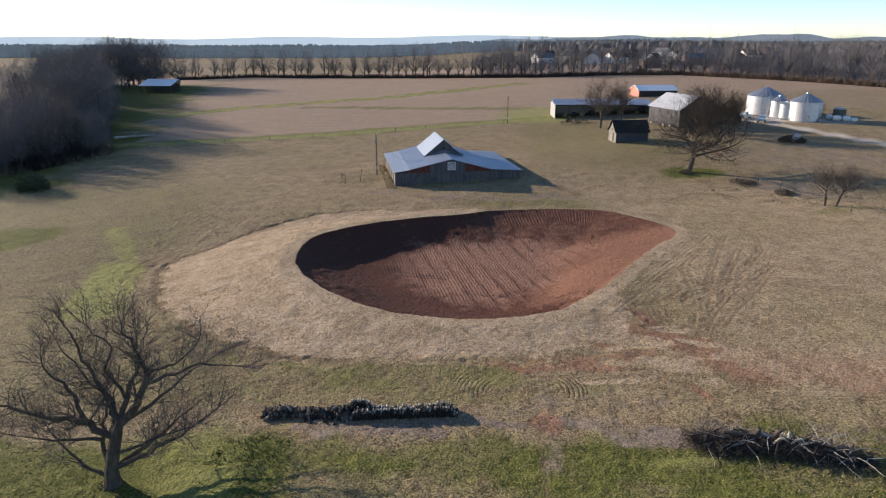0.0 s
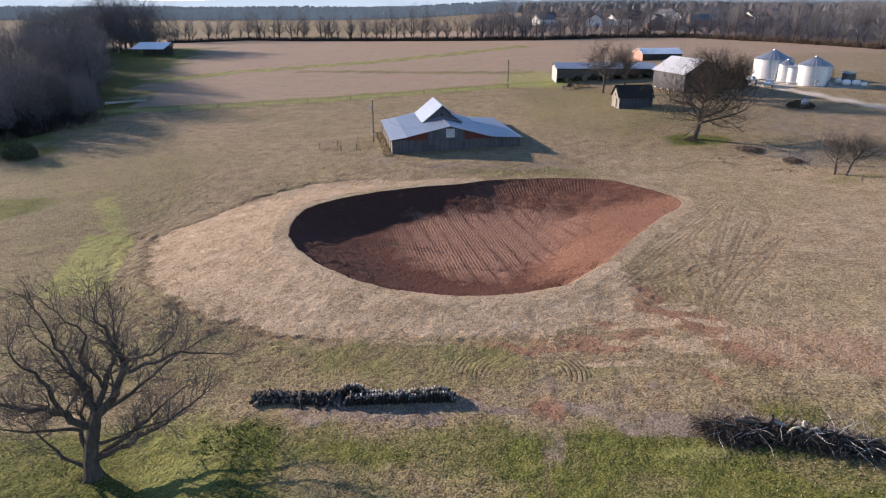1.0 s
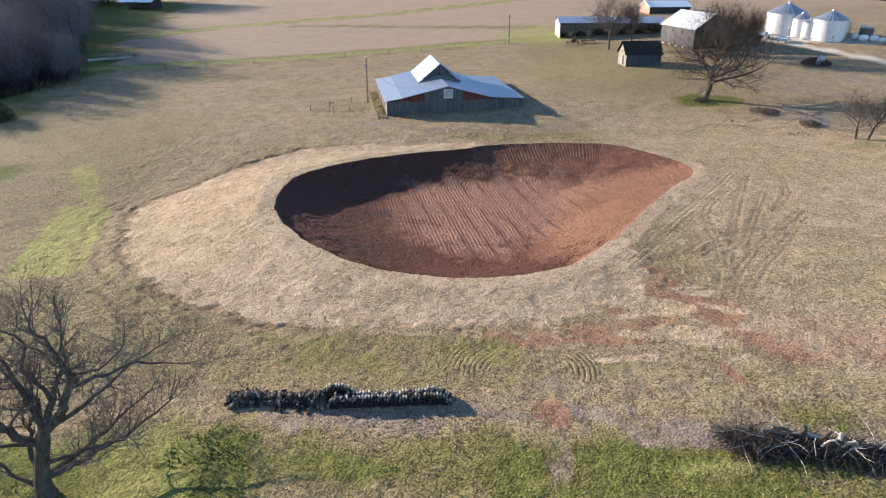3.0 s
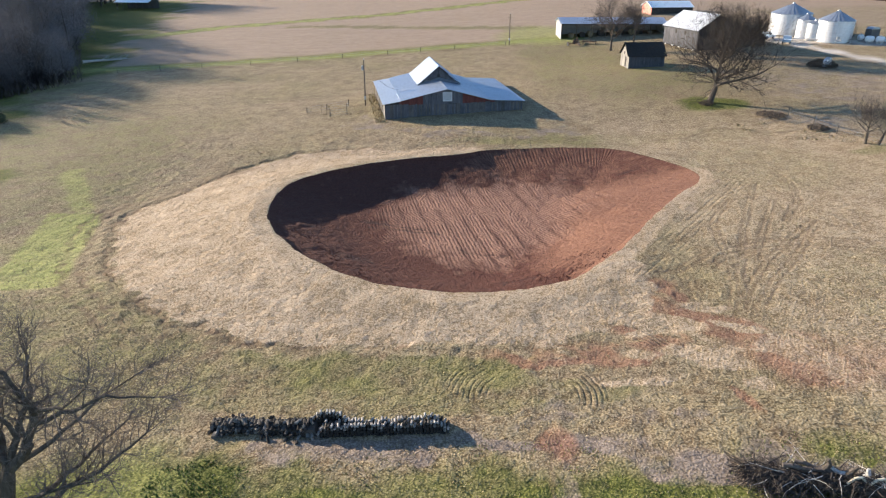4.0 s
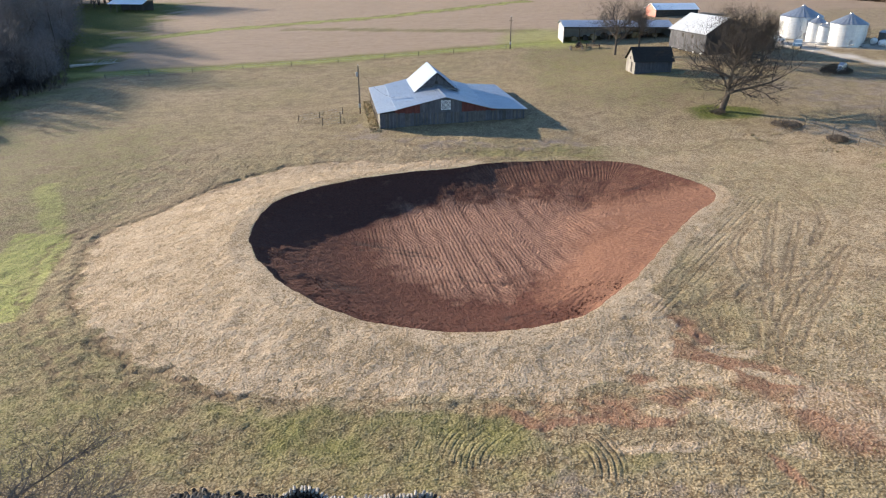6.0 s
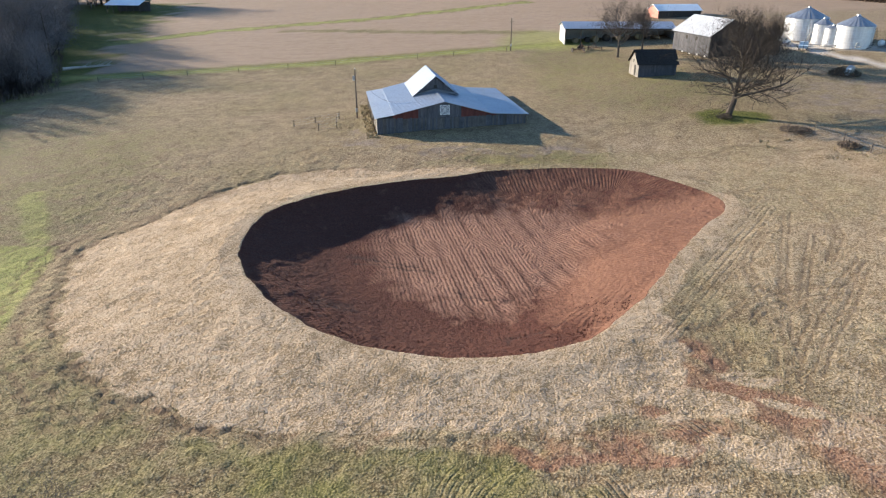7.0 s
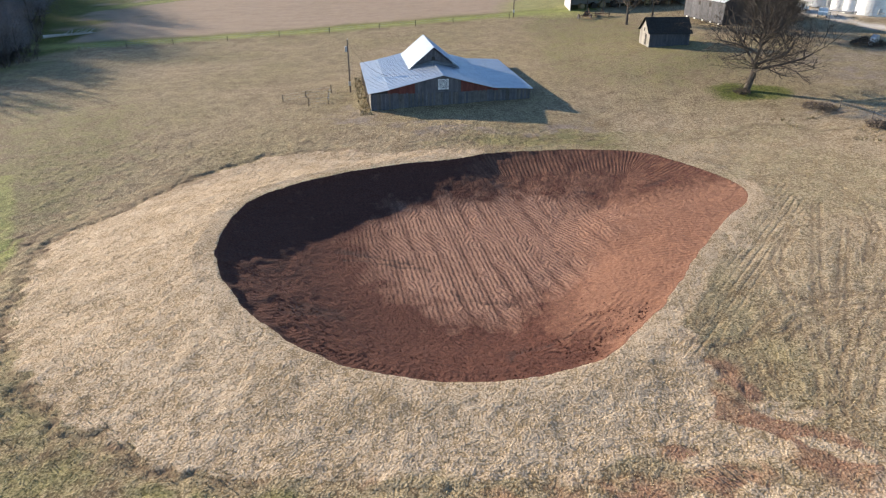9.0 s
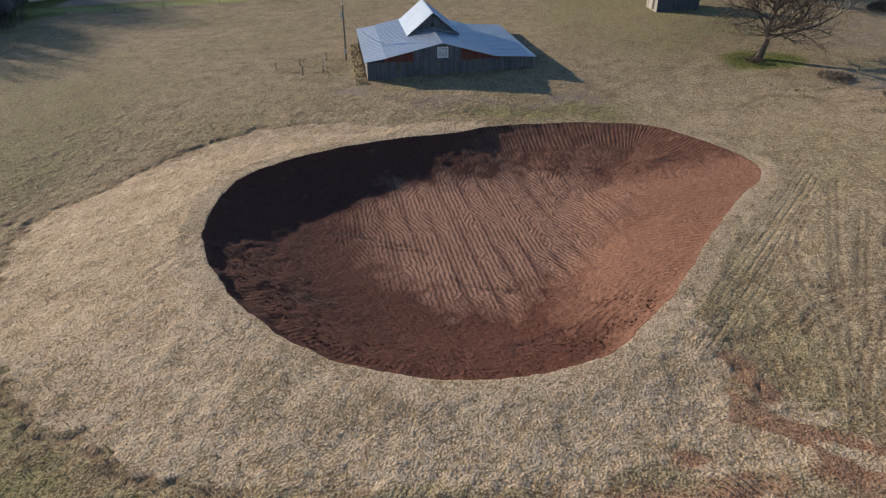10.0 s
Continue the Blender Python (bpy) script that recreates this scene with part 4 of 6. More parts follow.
            x, z = -0.72 + p[0] * c + 0.015, 2.64 + p[1] * c
            part("patch", Shape().box(x, x + c - 0.012, -0.036, -0.031, z, z + c - 0.012), NAVY_PAINT, q)
    part("door", Shape().box(4.0, 7.0, -0.05, -0.01, -0.8, 2.1), BOARD_DARK, b, "wide dark plank door")
    for k in range(6):
        y = 1.5 + k * 3.8
        part("post", Shape().tube((-11.35, y, -1.2), (-11.35, y, 2.3), 0.09, 0.08, 6), POLE_WOOD, b)
    return b


barn()


# ---- farmyard ----
def small_shed():
    rng = random.Random(9)
    b = thing("shed", pose(43.2, 158.8, 2.9, 0, 0, 3), "small grey plank shed with dark sagging shingle roof", "shed")
    w, d = 7.9, 5.6
    part("wall_core", Shape().box(0.06, w - 0.06, 0.06, d - 0.06, -0.5, 2.55), DARK_INSIDE, b)
    part("gable_core", Shape().add([(0.06, 0.1, 2.5), (0.06, d - 0.1, 2.5), (0.06, d / 2, 4.9), (w - 0.06, 0.1, 2.5), (w - 0.06, d - 0.1, 2.5), (w - 0.06, d / 2, 4.9)],
                                   [(0, 1, 2), (5, 4, 3), (0, 3, 4, 1), (1, 4, 5, 2), (2, 5, 3, 0)]), DARK_INSIDE, b)
    # front wall's shade is put into its darker, bluer boards
    board_wall(b, (0, 0), (w, 0), lambda u: 2.6, lambda u, r: BOARD_SHADE_BLUE, rng, 0.32, -0.5)
    board_wall(b, (w, 0), (w, d), lambda u: 2.6 + 2.45 * (1 - abs(u - d / 2) / (d / 2)), lambda u, r: BOARD_GREY, rng, 0.35, -0.5)
    board_wall(b, (0, d), (0, 0), lambda u: 2.6 + 2.45 * (1 - abs(u - d / 2) / (d / 2)), lambda u, r: BOARD_PALE, rng, 0.35, -0.5)
    # thin plates on the wall; the shade inside is their dark colour
    part("doorway", Shape().box(-0.05, -0.035, 1.5, 2.5, 0.2, 2.2), DARK_INSIDE, b, "open doorway drawn as a dark panel of shade")
    part("window", Shape().box(-0.05, -0.035, 2.9, 3.5, 2.6, 3.2), DARK_INSIDE, b)
    for side in (0, 1):
        s = Shape()
        rows = 9
        for i in range(rows):
            f0, f1 = i / rows, (i + 1.25) / rows
            y0, z0 = -0.35 + (d / 2 + 0.35) * f0, 2.4 + 2.75 * f0
            y1, z1 = -0.35 + (d / 2 + 0.35) * min(f1, 1), 2.4 + 2.75 * min(f1, 1)
            if side:
                y0, y1 = d - y0, d - y1
            x = -0.4
            while x < w + 0.4:
                ww = rng.uniform(0.3, 0.55)
                e = min(x + ww - 0.02, w + 0.42)
                j = rng.uniform(0, 0.03)
                if rng.random() > 0.04:
                    s.slab(((x, y0, z0 + 0.06 + j), (e, y0, z0 + 0.06 + j), (e, y1, z1 + 0.03), (x, y1, z1 + 0.03)), 0.03, Vector((0, 0, 1)))
                x += ww
        part("roof_slope", s, SHINGLE, b, "dark weathered wood shingles")
    return b


small_shed()


def long_shed():
    b = thing("machine_shed", pose(37.8, 212.0, 3.3, 0, 0, -1), "long open-fronted machine shed with blue-grey metal roof", "shed")
    w, d, e, r = 30.3, 9.5, 4.0, 5.2
    part("back_wall", Shape().box(0, w, d - 0.12, d, -0.6, e), SHEET_GREY, b)
    end = [(0, -0.6), (d, -0.6), (d, e), (d * 0.55, r), (0, e)]
    for x in (0.0, w - 0.1):
        s = Shape().add([(x, y, z) for y, z in end] + [(x + 0.1, y, z) for y, z in end],
                        [(0, 1, 2, 3, 4), (9, 8, 7, 6, 5)] + [(i, 5 + i, 5 + (i + 1) % 5, (i + 1) % 5) for i in range(5)])
        part("end_wall", s, SHEET_GREY, b, "pale grey metal end wall")
    part("roof_slope", rib_roof(((-0.4, -0.5, e - 0.05), (-0.4, d * 0.55, r + 0.1), (w + 0.4, d * 0.55, r + 0.1), (w + 0.4, -0.5, e - 0.05))), BLUE_TIN, b)
    part("roof_slope", rib_roof(((-0.4, d + 0.4, e), (-0.4, d * 0.55, r + 0.1), (w + 0.4, d * 0.55, r + 0.1), (w + 0.4, d + 0.4, e))), BLUE_TIN, b)
    for i in range(8):
        x = 0.2 + i * (w - 0.4) / 7
        part("post", Shape().box(x - 0.09, x + 0.09, 0, 0.18, -0.6, e - 0.1), POLE_WOOD, b)
    part("header", Shape().box(0.1, w - 0.1, -0.02, 0.1, e - 0.5, e - 0.12), BOARD_DARK, b)
    rng = random.Random(3)
    for i in range(9):
        x = 2 + i * 2.9 + rng.uniform(-0.6, 0.6)
        z = rng.uniform(0.8, 1.9)
        bale = Shape().tube((0, -0.6, z * 0.5), (0, 0.7, z * 0.5), z * 0.5, z * 0.5, 12)
        solid("stored_bale", bale, DARK_INSIDE if i % 2 else HAY, "dusty round hay bale stored under the shed roof", "bale", "bales in the shed",
              m=pose(39.6 + x, 214.6, ground_z(39.6 + x, 214.6) - 0.1, 0, 0, rng.uniform(0, 60)))


def stock_barn():
    rng = random.Random(12)
    b = thing("stock_barn", pose(66.6, 182.5, 3.5, 0, 0, 14.6), "old barn with bright metal roof and dark lean-to front", "barn")
    d = 15.0
    # gable front painted in the shade's near-black tone
    front = [(0, -0.8), (20.0, -0.8), (20.0, 2.6), (5.4, 8.3), (0, 5.0)]
    part("front_wall", Shape().prism(front, 0.05, 0.2), BOARD_SHADED, b)
    part("back_wall", Shape().prism(front, d - 0.2, d), BOARD_SHADED, b)
    part("side_wall", Shape().box(0.05, 0.15, 0.2, d - 0.2, -0.8, 5.0), DARK_INSIDE, b)
    board_wall(b, (0, d), (0, 0), lambda u: 5.0, lambda u, r: BOARD_GREY, rng, 0.45, 0.2)
    for k in range(5):
        part("pier", Shape().box(-0.1, 0.25, 1 + 3.1 * k, 1.5 + 3.1 * k, -0.8, 0.3), WHITE_SHEET, b, "pale stone pier")
    # windows, and the doorway below, are plates in a painted inner shade
    for y in (5.0, 9.0):
        part("window", Shape().box(-0.05, -0.036, y, y + 0.8, 3.3, 4.2), DARK_INSIDE, b)
    board_wall(b, (0, 0.03), (20, 0.03), lambda u: 5.0 + u * 0.61 if u < 5.4 else 8.3 - (u - 5.4) * 0.39, lambda u, r: BOARD_SHADED, rng, 0.5, -0.8)
    part("roof_slope", rib_roof(((-0.6, -0.4, 4.75), (5.4, -0.4, 8.5), (5.4, d + 0.4, 8.5), (-0.6, d + 0.4, 4.75))), TIN_WHITE, b, "bright galvanized roof sheets")
    # this slope is much darker than the other
    part("roof_slope", rib_roof(((20.6, -0.4, 2.5), (5.4, -0.4, 8.5), (5.4, d + 0.4, 8.5), (20.6, d + 0.4, 2.5))), DARK_TIN, b, "dark brown roof sheets")
    part("doorway", Shape().box(8.5, 12.0, -0.03, 0.02, -0.6, 3.0), DARK_INSIDE, b, "open doorway drawn as a dark panel of shade")


def red_shed():
    b = thing("red_shed", pose(76.6, 254.5, 5.9, 0, 0, 6), "red metal shed with pale blue-grey roof and white trim", "shed")
    w, d, e, r = 15.0, 8.5, 2.8, 4.4
    part("wall", Shape().box(0, w, 0, d, -0.6, e), DARK_INSIDE, b)
    gab = [(0, e), (d, e), (d / 2, r)]
    part("gable", Shape().add([(-0.02, y, z) for y, z in [(0, -0.6), (d, -0.6), (d, e), (d / 2, r), (0, e)]] +
                              [(0.1, y, z) for y, z in [(0, -0.6), (d, -0.6), (d, e), (d / 2, r), (0, e)]],
                              [(0, 1, 2, 3, 4), (9, 8, 7, 6, 5)] + [(i, 5 + i, 5 + (i + 1) % 5, (i + 1) % 5) for i in range(5)]), RED_PAINT, b, "salmon red gable wall")
    part("gable", Shape().add([(w, y, z) for y, z in gab] + [(w + 0.1, y, z) for y, z in gab], [(0, 1, 2), (5, 4, 3), (0, 3, 4, 1), (1, 4, 5, 2), (2, 5, 3, 0)]), RED_PAINT, b)
    part("roof_slope", rib_roof(((-0.4, -0.5, e - 0.1), (-0.4, d / 2, r + 0.1), (w + 0.4, d / 2, r + 0.1), (w + 0.4, -0.5, e - 0.1))), WHITE_ROOF, b)
    part("roof_slope", rib_roof(((-0.4, d + 0.5, e - 0.1), (-0.4, d / 2, r + 0.1), (w + 0.4, d / 2, r + 0.1), (w + 0.4, d + 0.5, e - 0.1))), WHITE_ROOF, b)
    part("trim", Shape().slab(((-0.45, -0.5, e - 0.08), (-0.4, -0.5, e + 0.12), (-0.4, d / 2, r + 0.22), (-0.45, d / 2, r + 0.02)), 0.05, Vector((1, 0, 0))), WHITE_PAINT, b)
    part("trim", Shape().slab(((-0.45, d + 0.5, e - 0.08), (-0.4, d + 0.5, e + 0.12), (-0.4, d / 2, r + 0.22), (-0.45, d / 2, r + 0.02)), 0.05, Vector((1, 0, 0))), WHITE_PAINT, b)


long_shed()
stock_barn()
red_shed()


def field_shed():
    b = thing("field_shed", pose(-149.5, 347.8, ground_z(-141, 347) + 0.2, 0, 0, -9), "open pole shed with pale metal roof by the woods", "shed")
    w, d = 17.0, 9.0
    part("roof_slope", rib_roof(((-0.5, -0.8, 3.3), (0.5, d * 0.8, 6.2), (w + 0.5, d * 0.8, 6.2), (w + 0.2, -0.8, 3.3)), 1.4), WHITE_ROOF, b)
    part("roof_slope", rib_roof(((-0.5, d + 1.0, 4.4), (0.5, d * 0.8, 6.2), (w + 0.5, d * 0.8, 6.2), (w + 0.2, d + 1.0, 4.4)), 1.4), TIN_OLD, b)
    part("back_wall", Shape().box(0.2, w - 0.2, d, d + 0.1, -0.6, 4.3), BOARD_DARK, b)
    for i in range(6):
        x = 0.3 + i * (w - 0.6) / 5
        part("post", Shape().box(x - 0.1, x + 0.1, 0, 0.2, -0.6, 3.0), POLE_WOOD, b)


field_shed()


def grain_bin(x, y, r, wall, rise, label):
    b = thing("grain_bin", pose(x, y, ground_z(x, y) - 0.1), label, "grain bin", "grain bins")
    ring = Shape()
    n, k = 48, int(wall / 0.28)
    for i in range(k + 1):
        rr = r + (0.014 if i % 2 else 0.0)
        for a in range(n):
            ring.v.append((rr * math.cos(2 * math.pi * a / n), rr * math.sin(2 * math.pi * a / n), wall * i / k))
    for i in range(k):
        for a in range(n):
            ring.f.append((i * n + a, i * n + (a + 1) % n, (i + 1) * n + (a + 1) % n, (i + 1) * n + a))
    part("bin_wall", ring, BIN_STEEL, b)
    cone = Shape()
    m = 24 if r > 3 else 12
    apex, low = Vector((0, 0, wall + rise)), []
    for a in range(m * 2):
        ang = 2 * math.pi * a / (m * 2)
        rr, zz = (r + 0.2), wall - 0.05 + (0.1 if a % 2 else 0)
        low.append((rr * math.cos(ang), rr * math.sin(ang), zz))
    top = [(0.3 * math.cos(2 * math.pi * a / (m * 2)), 0.3 * math.sin(2 * math.pi * a / (m * 2)), wall + rise + (0.04 if a % 2 else 0)) for a in range(m * 2)]
    cone.add(low + top, [(a, (a + 1) % (2 * m), 2 * m + (a + 1) % (2 * m), 2 * m + a) for a in range(2 * m)])
    part("bin_roof", cone, BIN_ROOF, b, "ribbed cone of grey steel sheets")
    part("cap", Shape().tube((0, 0, wall + rise - 0.05), (0, 0, wall + rise + 0.3), 0.42, 0.3, 12), GREY_METAL, b)
    if r > 3:
        ang = radians(-60)
        px, py = (r + 0.25) * math.cos(ang), (r + 0.25) * math.sin(ang)
        lad = Shape().tube((px - 0.2, py, 0), (px - 0.2, py, wall), 0.03, 0.03, 4).tube((px + 0.2, py, 0), (px + 0.2, py, wall), 0.03, 0.03, 4)
        for i in range(int(wall / 0.35)):
            lad.tube((px - 0.2, py, 0.3 + 0.35 * i), (px + 0.2, py, 0.3 + 0.35 * i), 0.02, 0.02, 4)
        part("ladder", lad, GREY_METAL, b)
        ang = radians(-105)
        px, py = (r + 0.05) * math.cos(ang), (r + 0.05) * math.sin(ang)
        part("door", Shape().box(px - 0.4, px + 0.4, py - 0.08, py + 0.05, 0.4, 1.7), GREY_METAL, b)
        s = Shape()
        for i in range(16):
            a0, a1 = radians(-75 + i * 5.2), radians(-75 + (i + 1) * 5.2)
            z0 = wall * i / 16
            s.slab(((r + 0.1) * math.cos(a0), (r + 0.1) * math.sin(a0), z0 + 0.3) and
                   (((r + 0.1) * math.cos(a0), (r + 0.1) * math.sin(a0), z0 + 0.3), ((r + 0.8) * math.cos(a0), (r + 0.8) * math.sin(a0), z0 + 0.3),
                    ((r + 0.8) * math.cos(a1), (r + 0.8) * math.sin(a1), z0 + 0.35), ((r + 0.1) * math.cos(a1), (r + 0.1) * math.sin(a1), z0 + 0.35)), 0.06, Vector((0, 0, 1)))
        part("stair", s, DARK_INSIDE, b)
    return b


grain_bin(100.0, 204.0, 5.2, 5.5, 2.5, "large round corrugated steel grain bin with ribbed cone roof")
grain_bin(104.6, 189.5, 4.2, 5.3, 2.2, "large round corrugated steel grain bin with outside stair")
grain_bin(100.8, 197.0, 2.2, 4.7, 1.3, "slim round steel feed bin between larger bins")
grain_bin(100.7, 192.2, 1.8, 4.4, 0.6, "slim pale steel bin beside a large bin")


def tank(x, y, r, length, turn, label):
    b = thing("gas_tank", pose(x, y, ground_z(x, y), 0, 0, turn), label, "tank", "white tanks")
    s = Shape()
    prof = [(-length / 2 - r * 0.55, 0.05), (-length / 2 - r * 0.4, r * 0.6), (-length / 2, r), (length / 2, r), (length / 2 + r * 0.4, r * 0.6), (length / 2 + r * 0.55, 0.05)]
    for (xa, ra), (xb, rb) in zip(prof[:-1], prof[1:]):
        s.tube((xa, 0, r + 0.35), (xb, 0, r + 0.35), ra, rb, 14, False)
    part("shell", s, WHITE_PAINT, b)
    for xx in (-length * 0.3, length * 0.3):
        part("saddle", Shape().box(xx - 0.12, xx + 0.12, -r * 0.7, r * 0.7, -0.15, 0.55), GREY_METAL, b)
    part("dome", Shape().tube((0, 0, 2 * r + 0.3), (0, 0, 2 * r + 0.55), 0.22, 0.2, 10), GREY_METAL, b)


tank(110.6, 187.6, 0.7, 0.9, 20, "short white gas tank on steel saddles")
tank(111.2, 184.8, 0.7, 1.5, -25, "white gas tank lying on saddles beside the bins")
tank(113.2, 183.6, 0.7, 1.4, -30, "white gas tank lying on saddles beside the bins")
tank(114.6, 182.4, 0.5, 1.0, -20, "small white gas tank at the end of the row")
crate = thing("dryer_box", pose(113.3, 187.6, ground_z(113.3, 187.6), 0, 0, 15), "dark boxy grain dryer standing beside the bins", "machine")
part("housing", Shape().box(-1.3, 1.3, -1, 1, 0.3, 3.0), BOARD_DARK, crate)
part("hood", Shape().prism([(-1.35, 3.0), (1.35, 3.0), (0.7, 3.5), (-0.7, 3.5)], -1.05, 1.05), GREY_METAL, crate)
for sx in (-1.1, 1.1):
    part("foot", Shape().box(sx - 0.1, sx + 0.1, -0.9, 0.9, -0.2, 0.3), GREY_METAL, crate)
aug = thing("grain_auger", pose(0, 0, 0), "long thin grain auger leaning against the bins", "auger")
z = ground_z(99.5, 189)
part("tube", Shape().tube((95.5, 195.0, ground_z(95.5, 195) + 0.3), (104.0, 184.6, z + 0.9), 0.16, 0.16, 8), GREY_METAL, aug)
for q in ((98.0, 192.0), (101.5, 187.7)):
    part("prop", Shape().tube((q[0], q[1], ground_z(*q) - 0.1), (q[0], q[1], ground_z(*q) + 0.75), 0.06, 0.06, 6), GREY_METAL, aug)


def truck(x, y, turn):
    b = thing("pickup_truck", pose(x, y, ground_z(x, y), 0, 0, turn), "pale blue pickup truck parked by the dark barn", "truck")
    part("body", Shape().prism([(-2.6, 0.5), (2.6, 0.5), (2.6, 1.05), (1.2, 1.15), (0.55, 1.85), (-0.7, 1.85), (-0.85, 1.15), (-2.6, 1.15)], -0.95, 0.95), TRUCK_PAINT, b)
    part("windscreen", Shape().slab(((0.68, -0.85, 1.76), (0.68, 0.85, 1.76), (1.18, 0.85, 1.2), (1.18, -0.85, 1.2)), 0.02, Vector((0.75, 0, 0.65))), DARK_GLASS, b)
    for sy in (-0.96, 0.945):
        part("side_window", Shape().box(-0.6, 0.5, sy, sy + 0.015, 1.2, 1.72), DARK_GLASS, b)
    for sx in (-1.6, 1.65):
        for sy in (-0.98, 0.74):
            wl = part("wheel", Shape().tube((sx, sy, 0.38), (sx, sy + 0.24, 0.38), 0.38, 0.38, 16), RUBBER, b)
            part("rim", Shape().tube((sx, sy - 0.01, 0.38), (sx, sy + 0.25, 0.38), 0.2, 0.2, 10), GREY_METAL, wl)
    for sy in (-0.7, 0.7):
        part("headlight", Shape().box(2.6, 2.63, sy - 0.15, sy + 0.15, 0.75, 0.95), WHITE_PAINT, b)


truck(90.6, 196.5, 35)
truck(92.4, 189.0, 60)


def implement(x, y, turn, label):
    rng = random.Random(int(x))
    b = thing("farm_implement", pose(x, y, ground_z(x, y), 0, 0, turn), label, "farm machine", "old farm machines")
    part("beam", Shape().box(-1.9, 1.9, -0.08, 0.08, 0.7, 0.9), RUST, b)
    part("drawbar", Shape().tube((0, 0, 0.8), (0.3, -2.4, 0.35), 0.07, 0.06, 6), RUST, b)
    part("mast", Shape().tube((-0.5, 0, 0.8), (0, 0.2, 1.9), 0.06, 0.06, 6).tube((0.5, 0, 0.8), (0, 0.2, 1.9), 0.06, 0.06, 6), RUST, b)
    for sx in (-1.7, 1.7):
        part("wheel", Shape().tube((sx - 0.08, 0.5, 0.55), (sx + 0.08, 0.5, 0.55), 0.58, 0.58, 16), RUBBER, b)
        part("wheel_arm", Shape().tube((sx, 0, 0.8), (sx, 0.5, 0.55), 0.05, 0.05, 5), RUST, b)
    for i in range(9):
        xx = -1.6 + i * 0.4
        part("tine", Shape().tube((xx, 0, 0.75), (xx, 0.5, 0.45), 0.03, 0.03, 5).tube((xx, 0.5, 0.45), (xx, 0.35, 0.0), 0.03, 0.02, 5), RUST, b)


implement(39.4, 199.5, 20, "rusty field cultivator parked in rough grass")
implement(43.8, 201.0, -15, "rusty harrow parked in rough grass near the shed")
implement(41.0, 203.5, 70, "rusty implement frame in rough grass beside the shed")


def utility_pole(x, y, hgt, box, label):
    z = ground_z(x, y)
    p = thing("utility_pole", pose(x, y, z), label, "utility pole", "utility poles")
    part("pole", Shape().tube((0, 0, -0.6), (0, 0, hgt), 0.17, 0.11, 10), POLE_WOOD, p)
    if box:
        part("transformer", Shape().tube((-0.28, -0.1, hgt - 1.9), (-0.28, -0.1, hgt - 1.1), 0.2, 0.2, 12), GREY_METAL, p, "pale grey transformer can")
        part("insulator", Shape().tube((0, 0, hgt), (0, 0, hgt + 0.22), 0.06, 0.03, 8), WHITE_PAINT, p)
    else:
        part("cross_bracket", Shape().box(-0.5, 0.5, -0.05, 0.05, hgt - 1.0, hgt - 0.88), POLE_WOOD, p)
        part("insulator", Shape().tube((0, 0, hgt), (0, 0, hgt + 0.22), 0.06, 0.03, 8), WHITE_PAINT, p)
    part("meter_box", Shape().box(-0.2, 0.2, -0.32, -0.15, 1.2, 1.9), GREY_METAL, p)


utility_pole(-12.4, 140.6, 8.7, True, "bare wooden utility pole with small transformer beside the barn")
utility_pole(22.4, 207.3, 8.4, False, "bare wooden utility pole at the field edge")

wire = Shape()
a0, b0 = Vector((-12.4, 140.6, ground_z(-12.4, 140.6) + 8.3)), Vector((-5.5, 134.2, 3.0))
pts = [a0.lerp(b0, i / 10) - Vector((0, 0, 1.2 * (1 - (2 * i / 10 - 1) ** 2))) for i in range(11)]
for p, q in zip(pts[:-1], pts[1:]):
    wire.tube(p, q, 0.02, 0.02, 4, False)
solid("service_wire", wire, DARK_INSIDE, "thin black wire hanging from the pole to the barn", "wire")


def fence(pts, gap, label, strands=2):
    f = thing("fence", pose(0, 0, 0), label, "fence")
    rng = random.Random(len(pts))
    heads = []
    for (ax, ay), (bx, by) in zip(pts[:-1], pts[1:]):
        n = max(1, int(math.hypot(bx - ax, by - ay) / gap))
        for i in range(n):
            x, y = ax + (bx - ax) * i / n + rng.uniform(-.3, .3), ay + (by - ay) * i / n
            z = ground_z(x, y)
            h = 1.25 + rng.uniform(-.12, .2)
            part("post", Shape().tube((x, y, z - 0.4), (x + rng.uniform(-.08, .08), y, z + h), 0.08, 0.07, 6), POLE_WOOD, f)
            heads.append(Vector((x, y, z + 1.1)))
    s = Shape()
    for p, q in zip(heads[:-1], heads[1:]):
        for k in range(strands):
            s.tube(p - Vector((0, 0, 0.45 * k)), q - Vector((0, 0, 0.45 * k)), 0.012, 0.012, 3, False)
    part("wire", s, GREY_METAL, f)


fence([(-80, 186.2), (-60, 191.8), (-36, 197), (-12, 202.4), (7, 204.6), (21, 206.2), (37, 206)], 9, "old wire field fence with weathered wooden posts")
fence([(60, 121), (62.5, 110), (64.3, 99), (66, 91), (70, 80)], 4.5, "wire pasture fence with dark wooden posts under small trees")
fence([(-23, 137), (-16, 141), (-15, 134), (-22, 132)], 3.2, "small wire pen with weathered posts beside the barn", 3)


# ---- wood piles ----
def split_log(seed, length, r, mat=None):
    rng = random.Random(seed)
    s = Shape()
    n = 6
    ends = []
    for x in (-length / 2, length / 2):
        ring = []
        for i in range(n):
            a = 2 * math.pi * i / n + rng.uniform(-.2, .2)
            q = r * rng.uniform(0.75, 1.15)
            ring.append((x + rng.uniform(-.02, .02), q * math.cos(a), q * math.sin(a)))
        ends.append(ring)
